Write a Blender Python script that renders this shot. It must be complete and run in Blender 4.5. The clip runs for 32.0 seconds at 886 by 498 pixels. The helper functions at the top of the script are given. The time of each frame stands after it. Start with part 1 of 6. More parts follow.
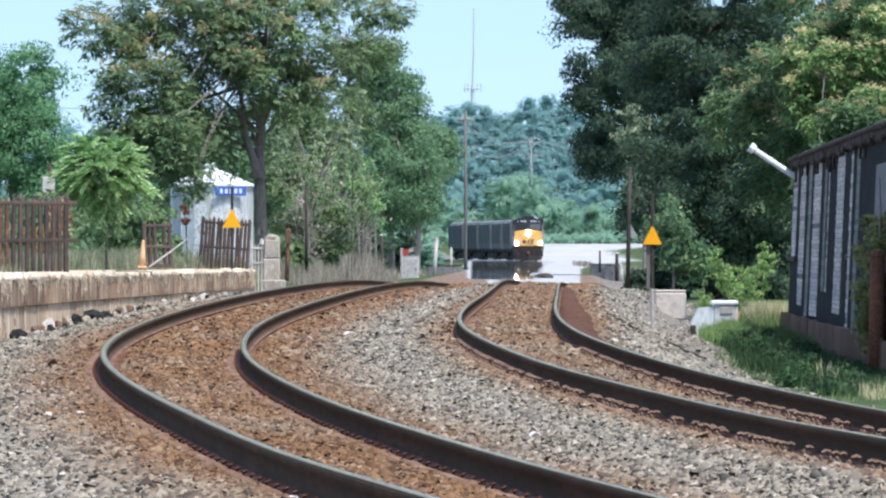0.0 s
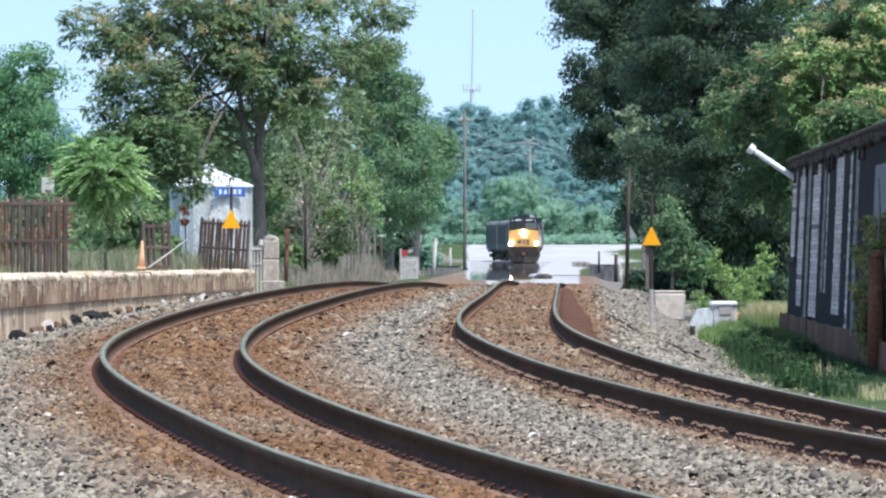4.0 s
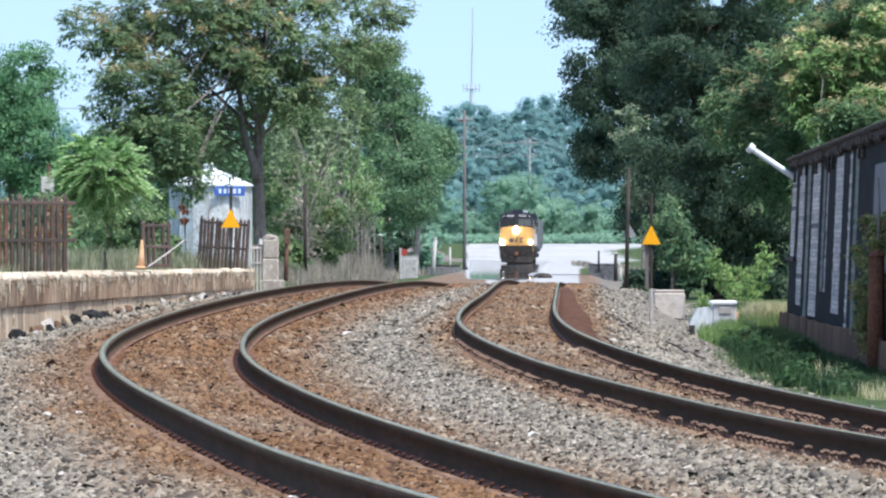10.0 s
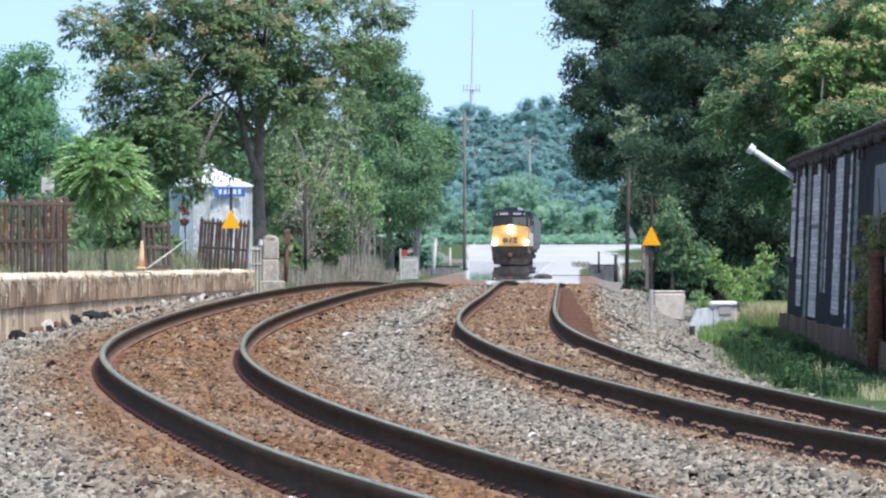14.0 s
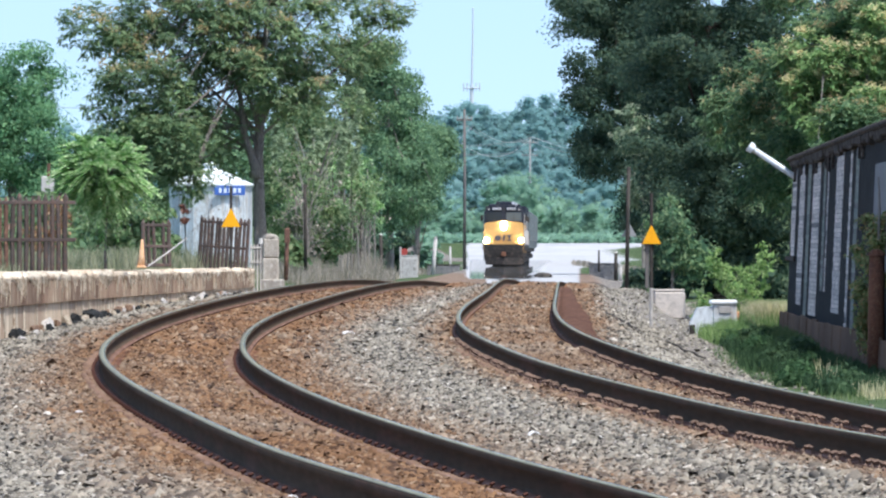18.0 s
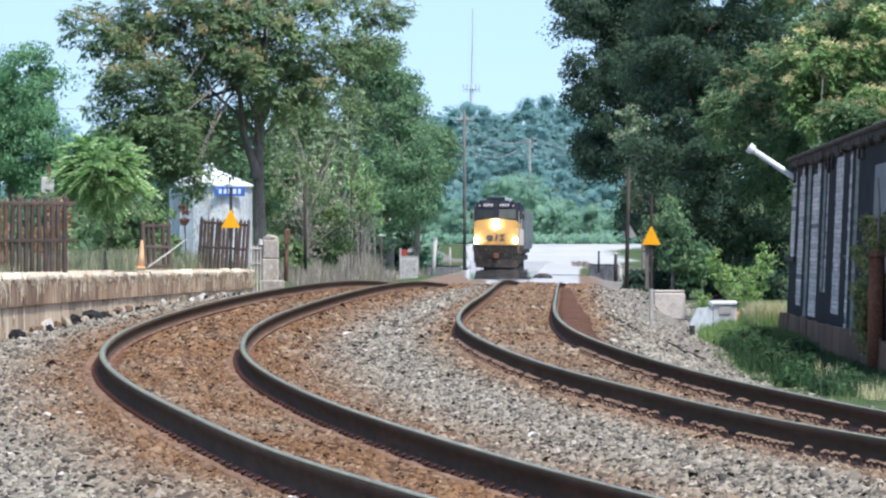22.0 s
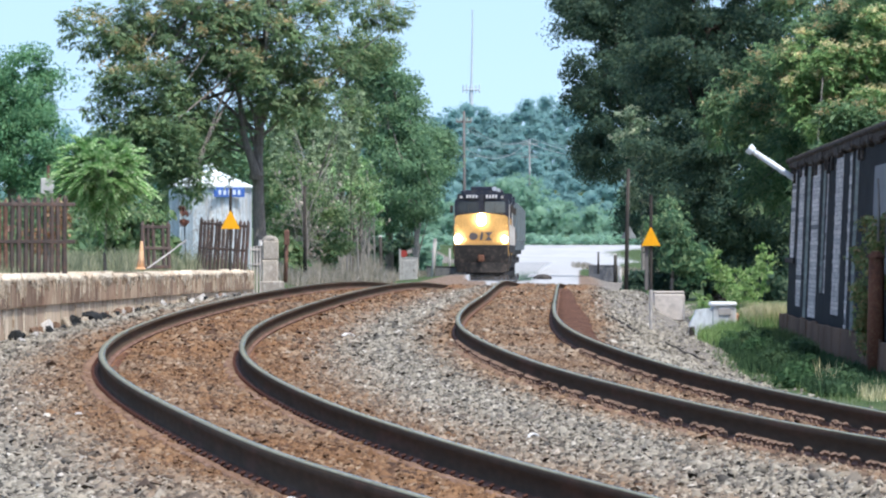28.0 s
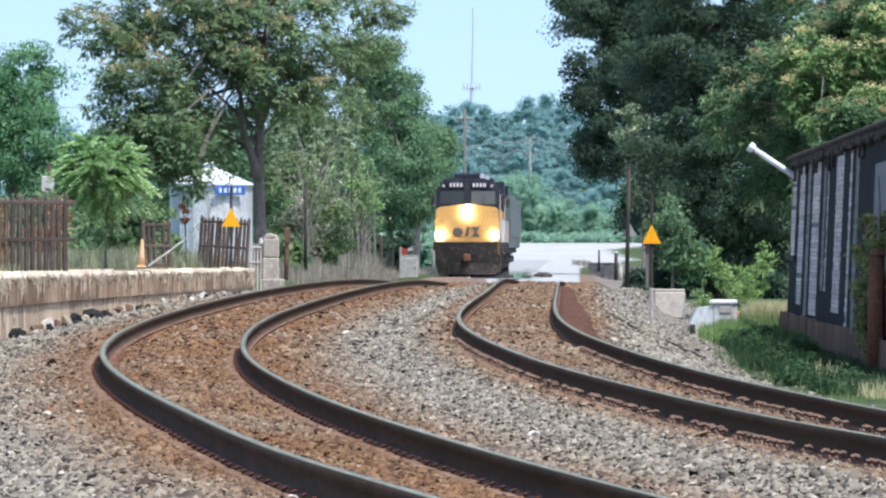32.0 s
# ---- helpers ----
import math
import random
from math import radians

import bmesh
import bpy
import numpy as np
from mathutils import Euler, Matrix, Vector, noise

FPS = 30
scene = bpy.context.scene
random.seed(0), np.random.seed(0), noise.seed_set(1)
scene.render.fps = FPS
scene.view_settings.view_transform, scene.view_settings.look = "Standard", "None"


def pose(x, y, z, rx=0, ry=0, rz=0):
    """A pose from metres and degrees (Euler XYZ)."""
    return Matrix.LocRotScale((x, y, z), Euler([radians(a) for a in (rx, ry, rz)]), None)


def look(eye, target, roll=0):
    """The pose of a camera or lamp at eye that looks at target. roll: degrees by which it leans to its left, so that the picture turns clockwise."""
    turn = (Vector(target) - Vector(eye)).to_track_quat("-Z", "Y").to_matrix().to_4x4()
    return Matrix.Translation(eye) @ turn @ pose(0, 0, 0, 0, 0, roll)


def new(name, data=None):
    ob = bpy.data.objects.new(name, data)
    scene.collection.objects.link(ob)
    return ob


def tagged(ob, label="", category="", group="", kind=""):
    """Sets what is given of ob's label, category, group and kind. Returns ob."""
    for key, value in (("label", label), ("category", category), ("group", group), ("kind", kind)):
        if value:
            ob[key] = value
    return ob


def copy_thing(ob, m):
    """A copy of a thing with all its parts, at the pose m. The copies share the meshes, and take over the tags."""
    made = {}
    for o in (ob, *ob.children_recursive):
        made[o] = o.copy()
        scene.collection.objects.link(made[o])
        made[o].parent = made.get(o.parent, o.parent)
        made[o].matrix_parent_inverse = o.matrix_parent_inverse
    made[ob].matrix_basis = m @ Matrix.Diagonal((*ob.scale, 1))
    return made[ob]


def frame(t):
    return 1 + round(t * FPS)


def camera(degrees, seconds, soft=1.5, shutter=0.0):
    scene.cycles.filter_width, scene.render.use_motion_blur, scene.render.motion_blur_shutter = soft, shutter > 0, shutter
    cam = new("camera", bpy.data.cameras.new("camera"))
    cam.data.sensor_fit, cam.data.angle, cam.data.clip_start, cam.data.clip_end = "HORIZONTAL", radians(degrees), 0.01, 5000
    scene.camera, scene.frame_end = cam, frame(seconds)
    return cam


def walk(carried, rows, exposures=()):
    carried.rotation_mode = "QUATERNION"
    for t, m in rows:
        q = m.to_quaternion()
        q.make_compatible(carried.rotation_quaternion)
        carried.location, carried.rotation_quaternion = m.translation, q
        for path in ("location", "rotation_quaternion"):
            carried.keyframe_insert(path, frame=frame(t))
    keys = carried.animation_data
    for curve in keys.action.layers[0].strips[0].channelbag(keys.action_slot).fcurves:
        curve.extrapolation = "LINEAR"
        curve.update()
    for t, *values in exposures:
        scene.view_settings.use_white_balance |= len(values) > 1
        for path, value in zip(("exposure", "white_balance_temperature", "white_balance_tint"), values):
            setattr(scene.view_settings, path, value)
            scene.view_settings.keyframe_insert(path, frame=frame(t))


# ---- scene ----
from functools import lru_cache

# The camera stands on a tripod beside a double-track line and trembles a little: seconds, sideways and upward tremor.
EYE = (0.0, 0.0, 1.38)
LENS = 7.476
cam = camera(LENS, 32.0, soft=2.25)
TREMOR = [(0, 1.6, -1.0), (0.5, 0.5, -4.1), (1, 0.0, -0.7), (1.5, 0.6, -1.6), (2, 0.3, -1.5), (2.5, 0.4, -1.4), (3, 0.4, -1.3), (3.5, 0.1, -0.6),
          (5.5, 0.0, 2.3), (6, 0.0, 0.7), (6.5, 0.2, -0.6), (7, 0.0, 0.0), (7.5, -0.2, 0.0), (8, 0.1, 0.3), (8.5, -0.7, -0.4), (9, -1.2, -1.0),
          (9.5, -0.7, -1.9), (10, -0.5, -1.0), (10.5, -0.5, -1.2), (11, -0.2, -1.0), (11.5, -0.3, -1.0), (12, -0.9, -0.9), (12.5, -1.2, -2.5),
          (13, -1.2, 0.5), (13.5, -0.2, -0.5), (14, -0.3, 0.4), (14.5, 0.1, 0.2), (16.5, 0.3, -2.5), (17, 1.0, -1.9), (17.5, 0.2, -1.3),
          (18, -0.2, -2.0), (18.5, 0.0, -0.6), (19, 0.0, -2.9), (19.5, 0.0, 0.4), (20, -0.2, 1.2), (20.5, -0.3, 0.9), (21, -0.3, -0.5),
          (21.5, -0.4, -1.8), (22, -0.4, -0.5), (22.5, -1.0, -0.4), (23, -0.5, -2.0), (23.5, 0.0, -1.1), (24, 0.0, -0.6), (24.5, 0.0, -1.0),
          (25, 0.0, -0.5), (25.5, 0.5, 0.8), (27.5, -0.2, 1.2), (28, -1.0, 1.3), (28.5, -0.7, 0.7), (29, -0.7, 1.2), (29.5, -1.0, 1.2),
          (30, -0.8, 0.9), (30.5, -1.6, 0.3), (31, -0.2, 1.8), (31.5, 0.2, 2.4), (32, 0.1, -2.5)]
STEP = math.degrees(1 / 12000)
walk(cam, [(t, pose(*EYE, 90 + b * STEP, 0, a * STEP)) for t, a, b in TREMOR], exposures=[(0, 0.75), (32, 0.75)])

# Daylight: a very high sun, a little to the right and behind the camera.
SUN_DIR = Vector((0.30, -0.36, 0.95)).normalized()
world = bpy.data.worlds.new("sky")
scene.world = world
world.use_nodes = True
wn = world.node_tree
sky = wn.nodes.new("ShaderNodeTexSky")
sky.sky_type, sky.sun_disc = "NISHITA", False
sky.sun_elevation = math.asin(SUN_DIR.z)
sky.sun_rotation = math.atan2(SUN_DIR.x, SUN_DIR.y)
sky.air_density, sky.dust_density, sky.ozone_density = 1.0, 1.3, 2.0
# The hazy lower sky is as bright as the sky somewhat higher up.
lift = wn.nodes.new("ShaderNodeMapping")
lift.inputs["Location"].default_value = (0, 0, 0.14)
wn.links.new(wn.nodes.new("ShaderNodeTexCoord").outputs["Generated"], lift.inputs[0])
wn.links.new(lift.outputs[0], sky.inputs[0])
wn.links.new(sky.outputs[0], wn.nodes["Background"].inputs[0])
wn.nodes["Background"].inputs[1].default_value = 0.15
sun = new("sun", bpy.data.lights.new("sun", "SUN"))
sun.data.energy, sun.data.angle, sun.data.color = 3.3, radians(0.6), (1.0, 0.975, 0.955)
sun.matrix_world = look((0, 0, 60), Vector((0, 0, 60)) - SUN_DIR)


# ---- materials ----
def shader(name):
    m = bpy.data.materials.new(name)
    m.use_nodes = True
    t = m.node_tree
    return m, t, t.nodes["Principled BSDF"]


def ramp(t, fac, stops):
    n = t.nodes.new("ShaderNodeValToRGB")
    while len(n.color_ramp.elements) < len(stops):
        n.color_ramp.elements.new(0.5)
    for e, (p, c) in zip(n.color_ramp.elements, stops):
        e.position, e.color = p, (*c, 1)
    t.links.new(fac, n.inputs[0])
    return n.outputs[0]


def noise_tex(t, scale, detail=4.0, stretch=None, rough=0.6):
    co = t.nodes.new("ShaderNodeTexCoord").outputs["Object"]
    if stretch:
        mp = t.nodes.new("ShaderNodeMapping")
        mp.inputs["Scale"].default_value = stretch
        t.links.new(co, mp.inputs[0])
        co = mp.outputs[0]
    n = t.nodes.new("ShaderNodeTexNoise")
    n.inputs["Scale"].default_value, n.inputs["Detail"].default_value, n.inputs["Roughness"].default_value = scale, detail, rough
    t.links.new(co, n.inputs["Vector"])
    return n.outputs[0]


def mix(t, fac, a, b, mode="MIX"):
    n = t.nodes.new("ShaderNodeMix")
    n.data_type, n.blend_type = "RGBA", mode
    if isinstance(fac, (int, float)):
        n.inputs[0].default_value = fac
    else:
        t.links.new(fac, n.inputs[0])
    for i, v in ((6, a), (7, b)):
        if isinstance(v, tuple):
            n.inputs[i].default_value = (*v, 1)
        else:
            t.links.new(v, n.inputs[i])
    return n.outputs[2]


def bump(t, b, height, strength=0.4, distance=0.01):
    n = t.nodes.new("ShaderNodeBump")
    n.inputs["Strength"].default_value, n.inputs["Distance"].default_value = strength, distance
    t.links.new(height, n.inputs["Height"])
    t.links.new(n.outputs[0], b.inputs["Normal"])


def rand(t, source="object"):
    if source == "object":
        return t.nodes.new("ShaderNodeObjectInfo").outputs["Random"]
    return t.nodes.new("ShaderNodeNewGeometry").outputs["Random Per Island"]


def worn(name, c1, c2, scale=3.0, rough=0.8, metal=0.0, stretch=None, vary=None, c3=None, relief=0.4, depth=0.01, gloss=0.12):
    """A surface of two tones in large patches, with fine grain, and a third tone in small stains."""
    m, t, b = shader(name)
    col = mix(t, ramp(t, noise_tex(t, scale, 5, stretch), [(0.35, (0, 0, 0)), (0.65, (1, 1, 1))]), c1, c2)
    if c3:
        col = mix(t, ramp(t, noise_tex(t, scale * 2.7, 6, stretch), [(0.52, (0, 0, 0)), (0.66, (1, 1, 1))]), col, c3)
    fine = noise_tex(t, scale * 14, 4, stretch)
    col = mix(t, 0.55, col, ramp(t, fine, [(0.25, (0.45, 0.45, 0.45)), (0.75, (1.3, 1.3, 1.3))]), "MULTIPLY")
    if vary:
        col = mix(t, 0.6, col, ramp(t, rand(t, vary), [(0.0, (0.6, 0.6, 0.6)), (1.0, (1.25, 1.2, 1.15))]), "MULTIPLY")
    t.links.new(col, b.inputs["Base Color"])
    b.inputs["Roughness"].default_value, b.inputs["Metallic"].default_value, b.inputs["Specular IOR Level"].default_value = rough, metal, gloss
    bump(t, b, fine, relief, depth)
    return m


def leaf_mat(name, tones, rough=0.5, through_light=0.4, big=0.55):
    """Leaves: a tone for each leaf, light and shade painted in large patches, with some light passing through."""
    m, t, b = shader(name)
    n = len(tones)
    col = ramp(t, rand(t, "island"), [(i / (n - 1), c) for i, c in enumerate(tones)])
    # Dark and bright patches stand in for the crown's own shadows.
    col = mix(t, big, col, ramp(t, noise_tex(t, 0.7, 3), [(0.3, (0.35, 0.4, 0.42)), (0.7, (1.65, 1.55, 1.25))]), "MULTIPLY")
    t.links.new(col, b.inputs["Base Color"])
    b.inputs["Roughness"].default_value, b.inputs["Specular IOR Level"].default_value = 0.7, 0.15
    tr = t.nodes.new("ShaderNodeBsdfTranslucent")
    t.links.new(col, tr.inputs[0])
    mx = t.nodes.new("ShaderNodeMixShader")
    mx.inputs[0].default_value = through_light
    t.links.new(b.outputs[0], mx.inputs[1])
    t.links.new(tr.outputs[0], mx.inputs[2])
    t.links.new(mx.outputs[0], t.nodes["Material Output"].inputs[0])
    return m


def plain(name, c, rough=0.5, metal=0.0, glow=0.0, gloss=0.25):
    m, t, b = shader(name)
    col = mix(t, 0.4, c, ramp(t, noise_tex(t, 6, 5), [(0.3, (0.7, 0.7, 0.7)), (0.7, (1.15, 1.15, 1.15))]), "MULTIPLY")
    t.links.new(col, b.inputs["Base Color"])
    b.inputs["Roughness"].default_value, b.inputs["Metallic"].default_value, b.inputs["Specular IOR Level"].default_value = rough, metal, gloss
    if glow:
        b.inputs["Emission Color"].default_value, b.inputs["Emission Strength"].default_value = (*c, 1), glow
    return m


def ground_mat():
    """Crushed stone, stained with rust along the rails, grass and gravel painted pale with mirage glare, by zones of
    the ground.
    """
    m, t, b = shader("ground")
    at = t.nodes.new("ShaderNodeAttribute")
    at.attribute_name = "zone"
    sp = t.nodes.new("ShaderNodeSeparateColor")
    t.links.new(at.outputs["Color"], sp.inputs[0])
    grit = noise_tex(t, 16, 5, None, 0.7)
    # Stone ramp is darkened, putting shade between loose stones into the colour.
    stone = ramp(t, grit, [(0.3, (0.06, 0.055, 0.049)), (0.5, (0.18, 0.165, 0.145)), (0.7, (0.34, 0.31, 0.275))])
    rust = ramp(t, grit, [(0.3, (0.10, 0.054, 0.03)), (0.55, (0.22, 0.117, 0.06)), (0.75, (0.32, 0.185, 0.10))])
    grass = ramp(t, noise_tex(t, 3, 6), [(0.3, (0.03, 0.052, 0.022)), (0.55, (0.065, 0.10, 0.04)), (0.75, (0.15, 0.155, 0.085))])
    # Pale tone puts the mirage's white glare into the far gravel.
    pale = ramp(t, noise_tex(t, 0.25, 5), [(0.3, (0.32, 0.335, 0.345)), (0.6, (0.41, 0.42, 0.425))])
    edge = noise_tex(t, 1.7, 6)

    def broken(chan, soft=0.25):
        n = t.nodes.new("ShaderNodeMath")
        n.operation = "ADD"
        t.links.new(chan, n.inputs[0])
        t.links.new(edge, n.inputs[1])
        return ramp(t, n.outputs[0], [(0.5, (0, 0, 0)), (0.5 + 1 * soft, (0, 0, 0)), (min(1.0, 0.72 + soft), (1, 1, 1))])

    col = mix(t, sp.outputs[0], stone, rust)
    col = mix(t, broken(sp.outputs[1]), col, grass)
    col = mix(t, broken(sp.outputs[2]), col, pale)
    t.links.new(col, b.inputs["Base Color"])
    b.inputs["Roughness"].default_value, b.inputs["Specular IOR Level"].default_value = 0.9, 0.1
    bump(t, b, grit, 0.7, 0.04)
    return m


def stone_mat():
    m, t, b = shader("crushed_stone")
    at = t.nodes.new("ShaderNodeAttribute")
    at.attribute_name = "rust"
    r = rand(t, "island")
    grey = ramp(t, r, [(0.0, (0.06, 0.056, 0.05)), (0.14, (0.11, 0.102, 0.088)), (0.3, (0.20, 0.184, 0.152)), (0.75, (0.285, 0.262, 0.212)), (0.975, (0.36, 0.335, 0.28)), (1.0, (0.56, 0.53, 0.47))])
    brown = ramp(t, r, [(0.0, (0.07, 0.04, 0.027)), (0.3, (0.145, 0.080, 0.043)), (0.85, (0.225, 0.129, 0.068)), (1.0, (0.29, 0.21, 0.14))])
    col = mix(t, at.outputs["Fac"], grey, brown)
    fine = noise_tex(t, 60, 4)
    col = mix(t, 0.5, col, ramp(t, fine, [(0.3, (0.6, 0.6, 0.6)), (0.7, (1.2, 1.2, 1.2))]), "MULTIPLY")
    t.links.new(col, b.inputs["Base Color"])
    b.inputs["Roughness"].default_value, b.inputs["Specular IOR Level"].default_value = 0.85, 0.15
    bump(t, b, fine, 0.5, 0.006)
    return m


M_GROUND, M_STONE = ground_mat(), stone_mat()
M_RAIL = worn("rail_web", (0.066, 0.051, 0.036), (0.088, 0.064, 0.044), 1.5, 0.9, 0.0, (1, 0.05, 1), None, (0.11, 0.07, 0.052), 0.2, 0.01, 0.05)
# Olive tone puts the reflection of trees into the railhead.
M_RAILTOP = worn("railhead_tree_reflection", (0.215, 0.215, 0.14), (0.16, 0.16, 0.108), 2, 0.6, 0.0, (1, 0.05, 1), None, None, 0.1, 0.0005, 0.3)
M_BRIGHT = worn("bright_steel", (0.62, 0.51, 0.35), (0.52, 0.43, 0.30), 2, 0.13, 1.0, (1, 0.05, 1), None, None, 0.03, 0.0002, 0.5)
M_CLIP = worn("tan_rust", (0.235, 0.165, 0.13), (0.165, 0.112, 0.088), 9, 0.9, 0, None, "object", (0.29, 0.23, 0.19))
M_RUST = worn("rusty_iron", (0.22, 0.10, 0.06), (0.14, 0.07, 0.05), 9, 0.85, 0.2, None, "object", (0.26, 0.15, 0.09))
M_TIE = worn("creosoted_wood", (0.10, 0.075, 0.055), (0.17, 0.12, 0.085), 3, 0.9, 0, (1, 8, 8), "object", (0.22, 0.14, 0.09))
M_CONC = worn("old_concrete", (0.60, 0.50, 0.37), (0.40, 0.30, 0.22), 1.6, 0.9, 0, (1.5, 0.35, 0.14), "object", (0.66, 0.58, 0.45), 0.7, 0.03)
M_CAP = worn("crumbled_concrete", (0.42, 0.31, 0.22), (0.21, 0.13, 0.09), 1.6, 0.95, 0, (1.5, 0.35, 0.14), "object", (0.60, 0.50, 0.36), 1.0, 0.05)
M_LIP = worn("bleached_concrete", (0.80, 0.73, 0.59), (0.58, 0.48, 0.36), 2.0, 0.95, 0, (1, 0.2, 1.2), "object", (0.34, 0.24, 0.16), 1.0, 0.05)
M_PILLAR = worn("weathered_beige_concrete", (0.47, 0.43, 0.37), (0.36, 0.32, 0.27), 3, 0.95, 0, (1, 1, 0.5), "object", (0.58, 0.54, 0.47), 0.8, 0.03)
M_BLOCK = worn("pale_beige_concrete", (0.66, 0.60, 0.54), (0.56, 0.51, 0.46), 3, 0.95, 0, None, "object", (0.45, 0.41, 0.37), 0.6, 0.02)
M_GREY_CONC = worn("grey_concrete", (0.45, 0.44, 0.42), (0.58, 0.57, 0.55), 2.5, 0.9, 0, None, "object", (0.33, 0.32, 0.30))
M_IRON = worn("weathered_iron", (0.135, 0.108, 0.098), (0.09, 0.075, 0.07), 4, 0.85, 0.05, None, "object", (0.17, 0.105, 0.085))
M_IRON_RED = worn("rust_red_iron", (0.235, 0.13, 0.10), (0.15, 0.088, 0.07), 4, 0.8, 0.15, None, "object", (0.38, 0.22, 0.15))
M_WHITE_METAL = worn("white_sheet_metal", (0.69, 0.76, 0.80), (0.60, 0.67, 0.72), 1.2, 0.45, 0.1, (1, 1, 0.3), "object", (0.55, 0.53, 0.50), 0.1)
M_BLUE = plain("blue_paint", (0.05, 0.13, 0.42), 0.5)
M_PALEBAR = plain("pale_lettering", (0.62, 0.70, 0.82), 0.5)
M_YELLOW = plain("yellow_enamel", (0.90, 0.42, 0.012), 0.45)
M_POST = worn("dark_post", (0.045, 0.042, 0.04), (0.08, 0.07, 0.06), 3, 0.8)
M_POST_GREY = worn("grey_post", (0.40, 0.38, 0.36), (0.52, 0.50, 0.47), 3, 0.8)
M_DIM = worn("dull_grey_paint", (0.15, 0.155, 0.16), (0.21, 0.21, 0.21), 2, 0.8, 0, None, None, (0.28, 0.27, 0.26))
M_POLE = worn("weathered_pole", (0.13, 0.125, 0.12), (0.19, 0.18, 0.17), 2, 0.9, 0, (6, 6, 0.5))
M_ORANGE = worn("orange_plastic", (0.86, 0.55, 0.32), (0.82, 0.44, 0.22), 6, 0.6, 0, None, None, (0.85, 0.62, 0.42))
M_FOOT = worn("dusty_rust", (0.20, 0.115, 0.085), (0.13, 0.075, 0.055), 3, 0.95, 0, (1, 0.2, 1), None, (0.28, 0.18, 0.14), 0.3, 0.01, 0.1)
# Paler copy of the pole wood, with distance haze put into it.
M_POLE_FAR = worn("haze_paled_pole", (0.27, 0.28, 0.28), (0.32, 0.33, 0.33), 2, 0.9, 0, (6, 6, 0.5))
M_SPIKE = worn("dark_spike", (0.075, 0.035, 0.028), (0.11, 0.05, 0.038), 9, 0.9)
M_GALV = worn("galvanised_steel", (0.62, 0.63, 0.64), (0.50, 0.51, 0.53), 3, 0.4, 0.5)
M_BARK = worn("bark", (0.20, 0.18, 0.165), (0.30, 0.27, 0.245), 5, 0.95, 0, (3, 3, 0.6), None, (0.36, 0.33, 0.30), 0.9, 0.04)
M_BARK_DARK = worn("dark_bark", (0.05, 0.042, 0.036), (0.085, 0.07, 0.06), 5, 0.95, 0, (3, 3, 0.6), None, (0.12, 0.10, 0.085), 0.9, 0.04)
M_BARK_PALE = worn("pale_bark", (0.20, 0.18, 0.16), (0.30, 0.28, 0.25), 5, 0.95, 0, (3, 3, 0.6))
M_SIDING = worn("peeling_white_siding", (0.82, 0.78, 0.74), (0.55, 0.52, 0.49), 2.2, 0.7, 0, (0.6, 2, 1.6), "object", (0.25, 0.245, 0.25), 0.4)
M_SIDING_GREEN = worn("grey_green_siding", (0.26, 0.32, 0.28), (0.16, 0.20, 0.18), 2.2, 0.7, 0, (2, 2, 0.5), "object", (0.42, 0.45, 0.42), 0.4)
M_DARK = worn("dark_gap", (0.018, 0.02, 0.022), (0.035, 0.038, 0.04), 2, 0.9)
M_BOARD = worn("weathered_board", (0.16, 0.10, 0.07), (0.21, 0.14, 0.10), 2.5, 0.9, 0, (4, 1, 0.5), "object", (0.21, 0.165, 0.13), 0.4, 0.01, 0.1)
M_EAVE = worn("rotten_eave", (0.04, 0.034, 0.03), (0.07, 0.06, 0.053), 3, 0.95, 0, None, None, (0.20, 0.17, 0.15))
M_GLASS = plain("dark_glass", (0.03, 0.035, 0.04), 0.08, 0, 0, 0.5)


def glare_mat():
    """Air over a hot track bed: mirage glare put into a pale colour, and half a mirror at a low angle."""
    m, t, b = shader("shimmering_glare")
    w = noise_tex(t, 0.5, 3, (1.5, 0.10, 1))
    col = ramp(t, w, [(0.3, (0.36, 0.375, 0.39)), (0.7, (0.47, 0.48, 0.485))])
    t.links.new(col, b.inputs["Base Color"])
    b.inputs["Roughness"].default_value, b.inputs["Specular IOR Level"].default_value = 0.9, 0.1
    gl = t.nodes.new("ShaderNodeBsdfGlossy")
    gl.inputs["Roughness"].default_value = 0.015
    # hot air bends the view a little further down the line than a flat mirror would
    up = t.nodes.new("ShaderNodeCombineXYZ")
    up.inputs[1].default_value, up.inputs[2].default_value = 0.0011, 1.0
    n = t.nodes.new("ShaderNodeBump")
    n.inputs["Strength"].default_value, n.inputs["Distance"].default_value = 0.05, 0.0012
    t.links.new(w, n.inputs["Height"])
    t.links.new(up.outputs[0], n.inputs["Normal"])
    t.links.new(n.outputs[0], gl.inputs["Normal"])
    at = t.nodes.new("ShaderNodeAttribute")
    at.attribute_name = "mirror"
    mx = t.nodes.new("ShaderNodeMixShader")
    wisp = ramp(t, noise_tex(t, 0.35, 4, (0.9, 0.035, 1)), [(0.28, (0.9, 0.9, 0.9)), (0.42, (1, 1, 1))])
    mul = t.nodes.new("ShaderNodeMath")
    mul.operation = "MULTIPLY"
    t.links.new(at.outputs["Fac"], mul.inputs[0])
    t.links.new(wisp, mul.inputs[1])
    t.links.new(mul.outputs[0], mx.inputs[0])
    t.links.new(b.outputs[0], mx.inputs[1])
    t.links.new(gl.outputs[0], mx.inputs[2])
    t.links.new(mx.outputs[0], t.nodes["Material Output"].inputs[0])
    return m


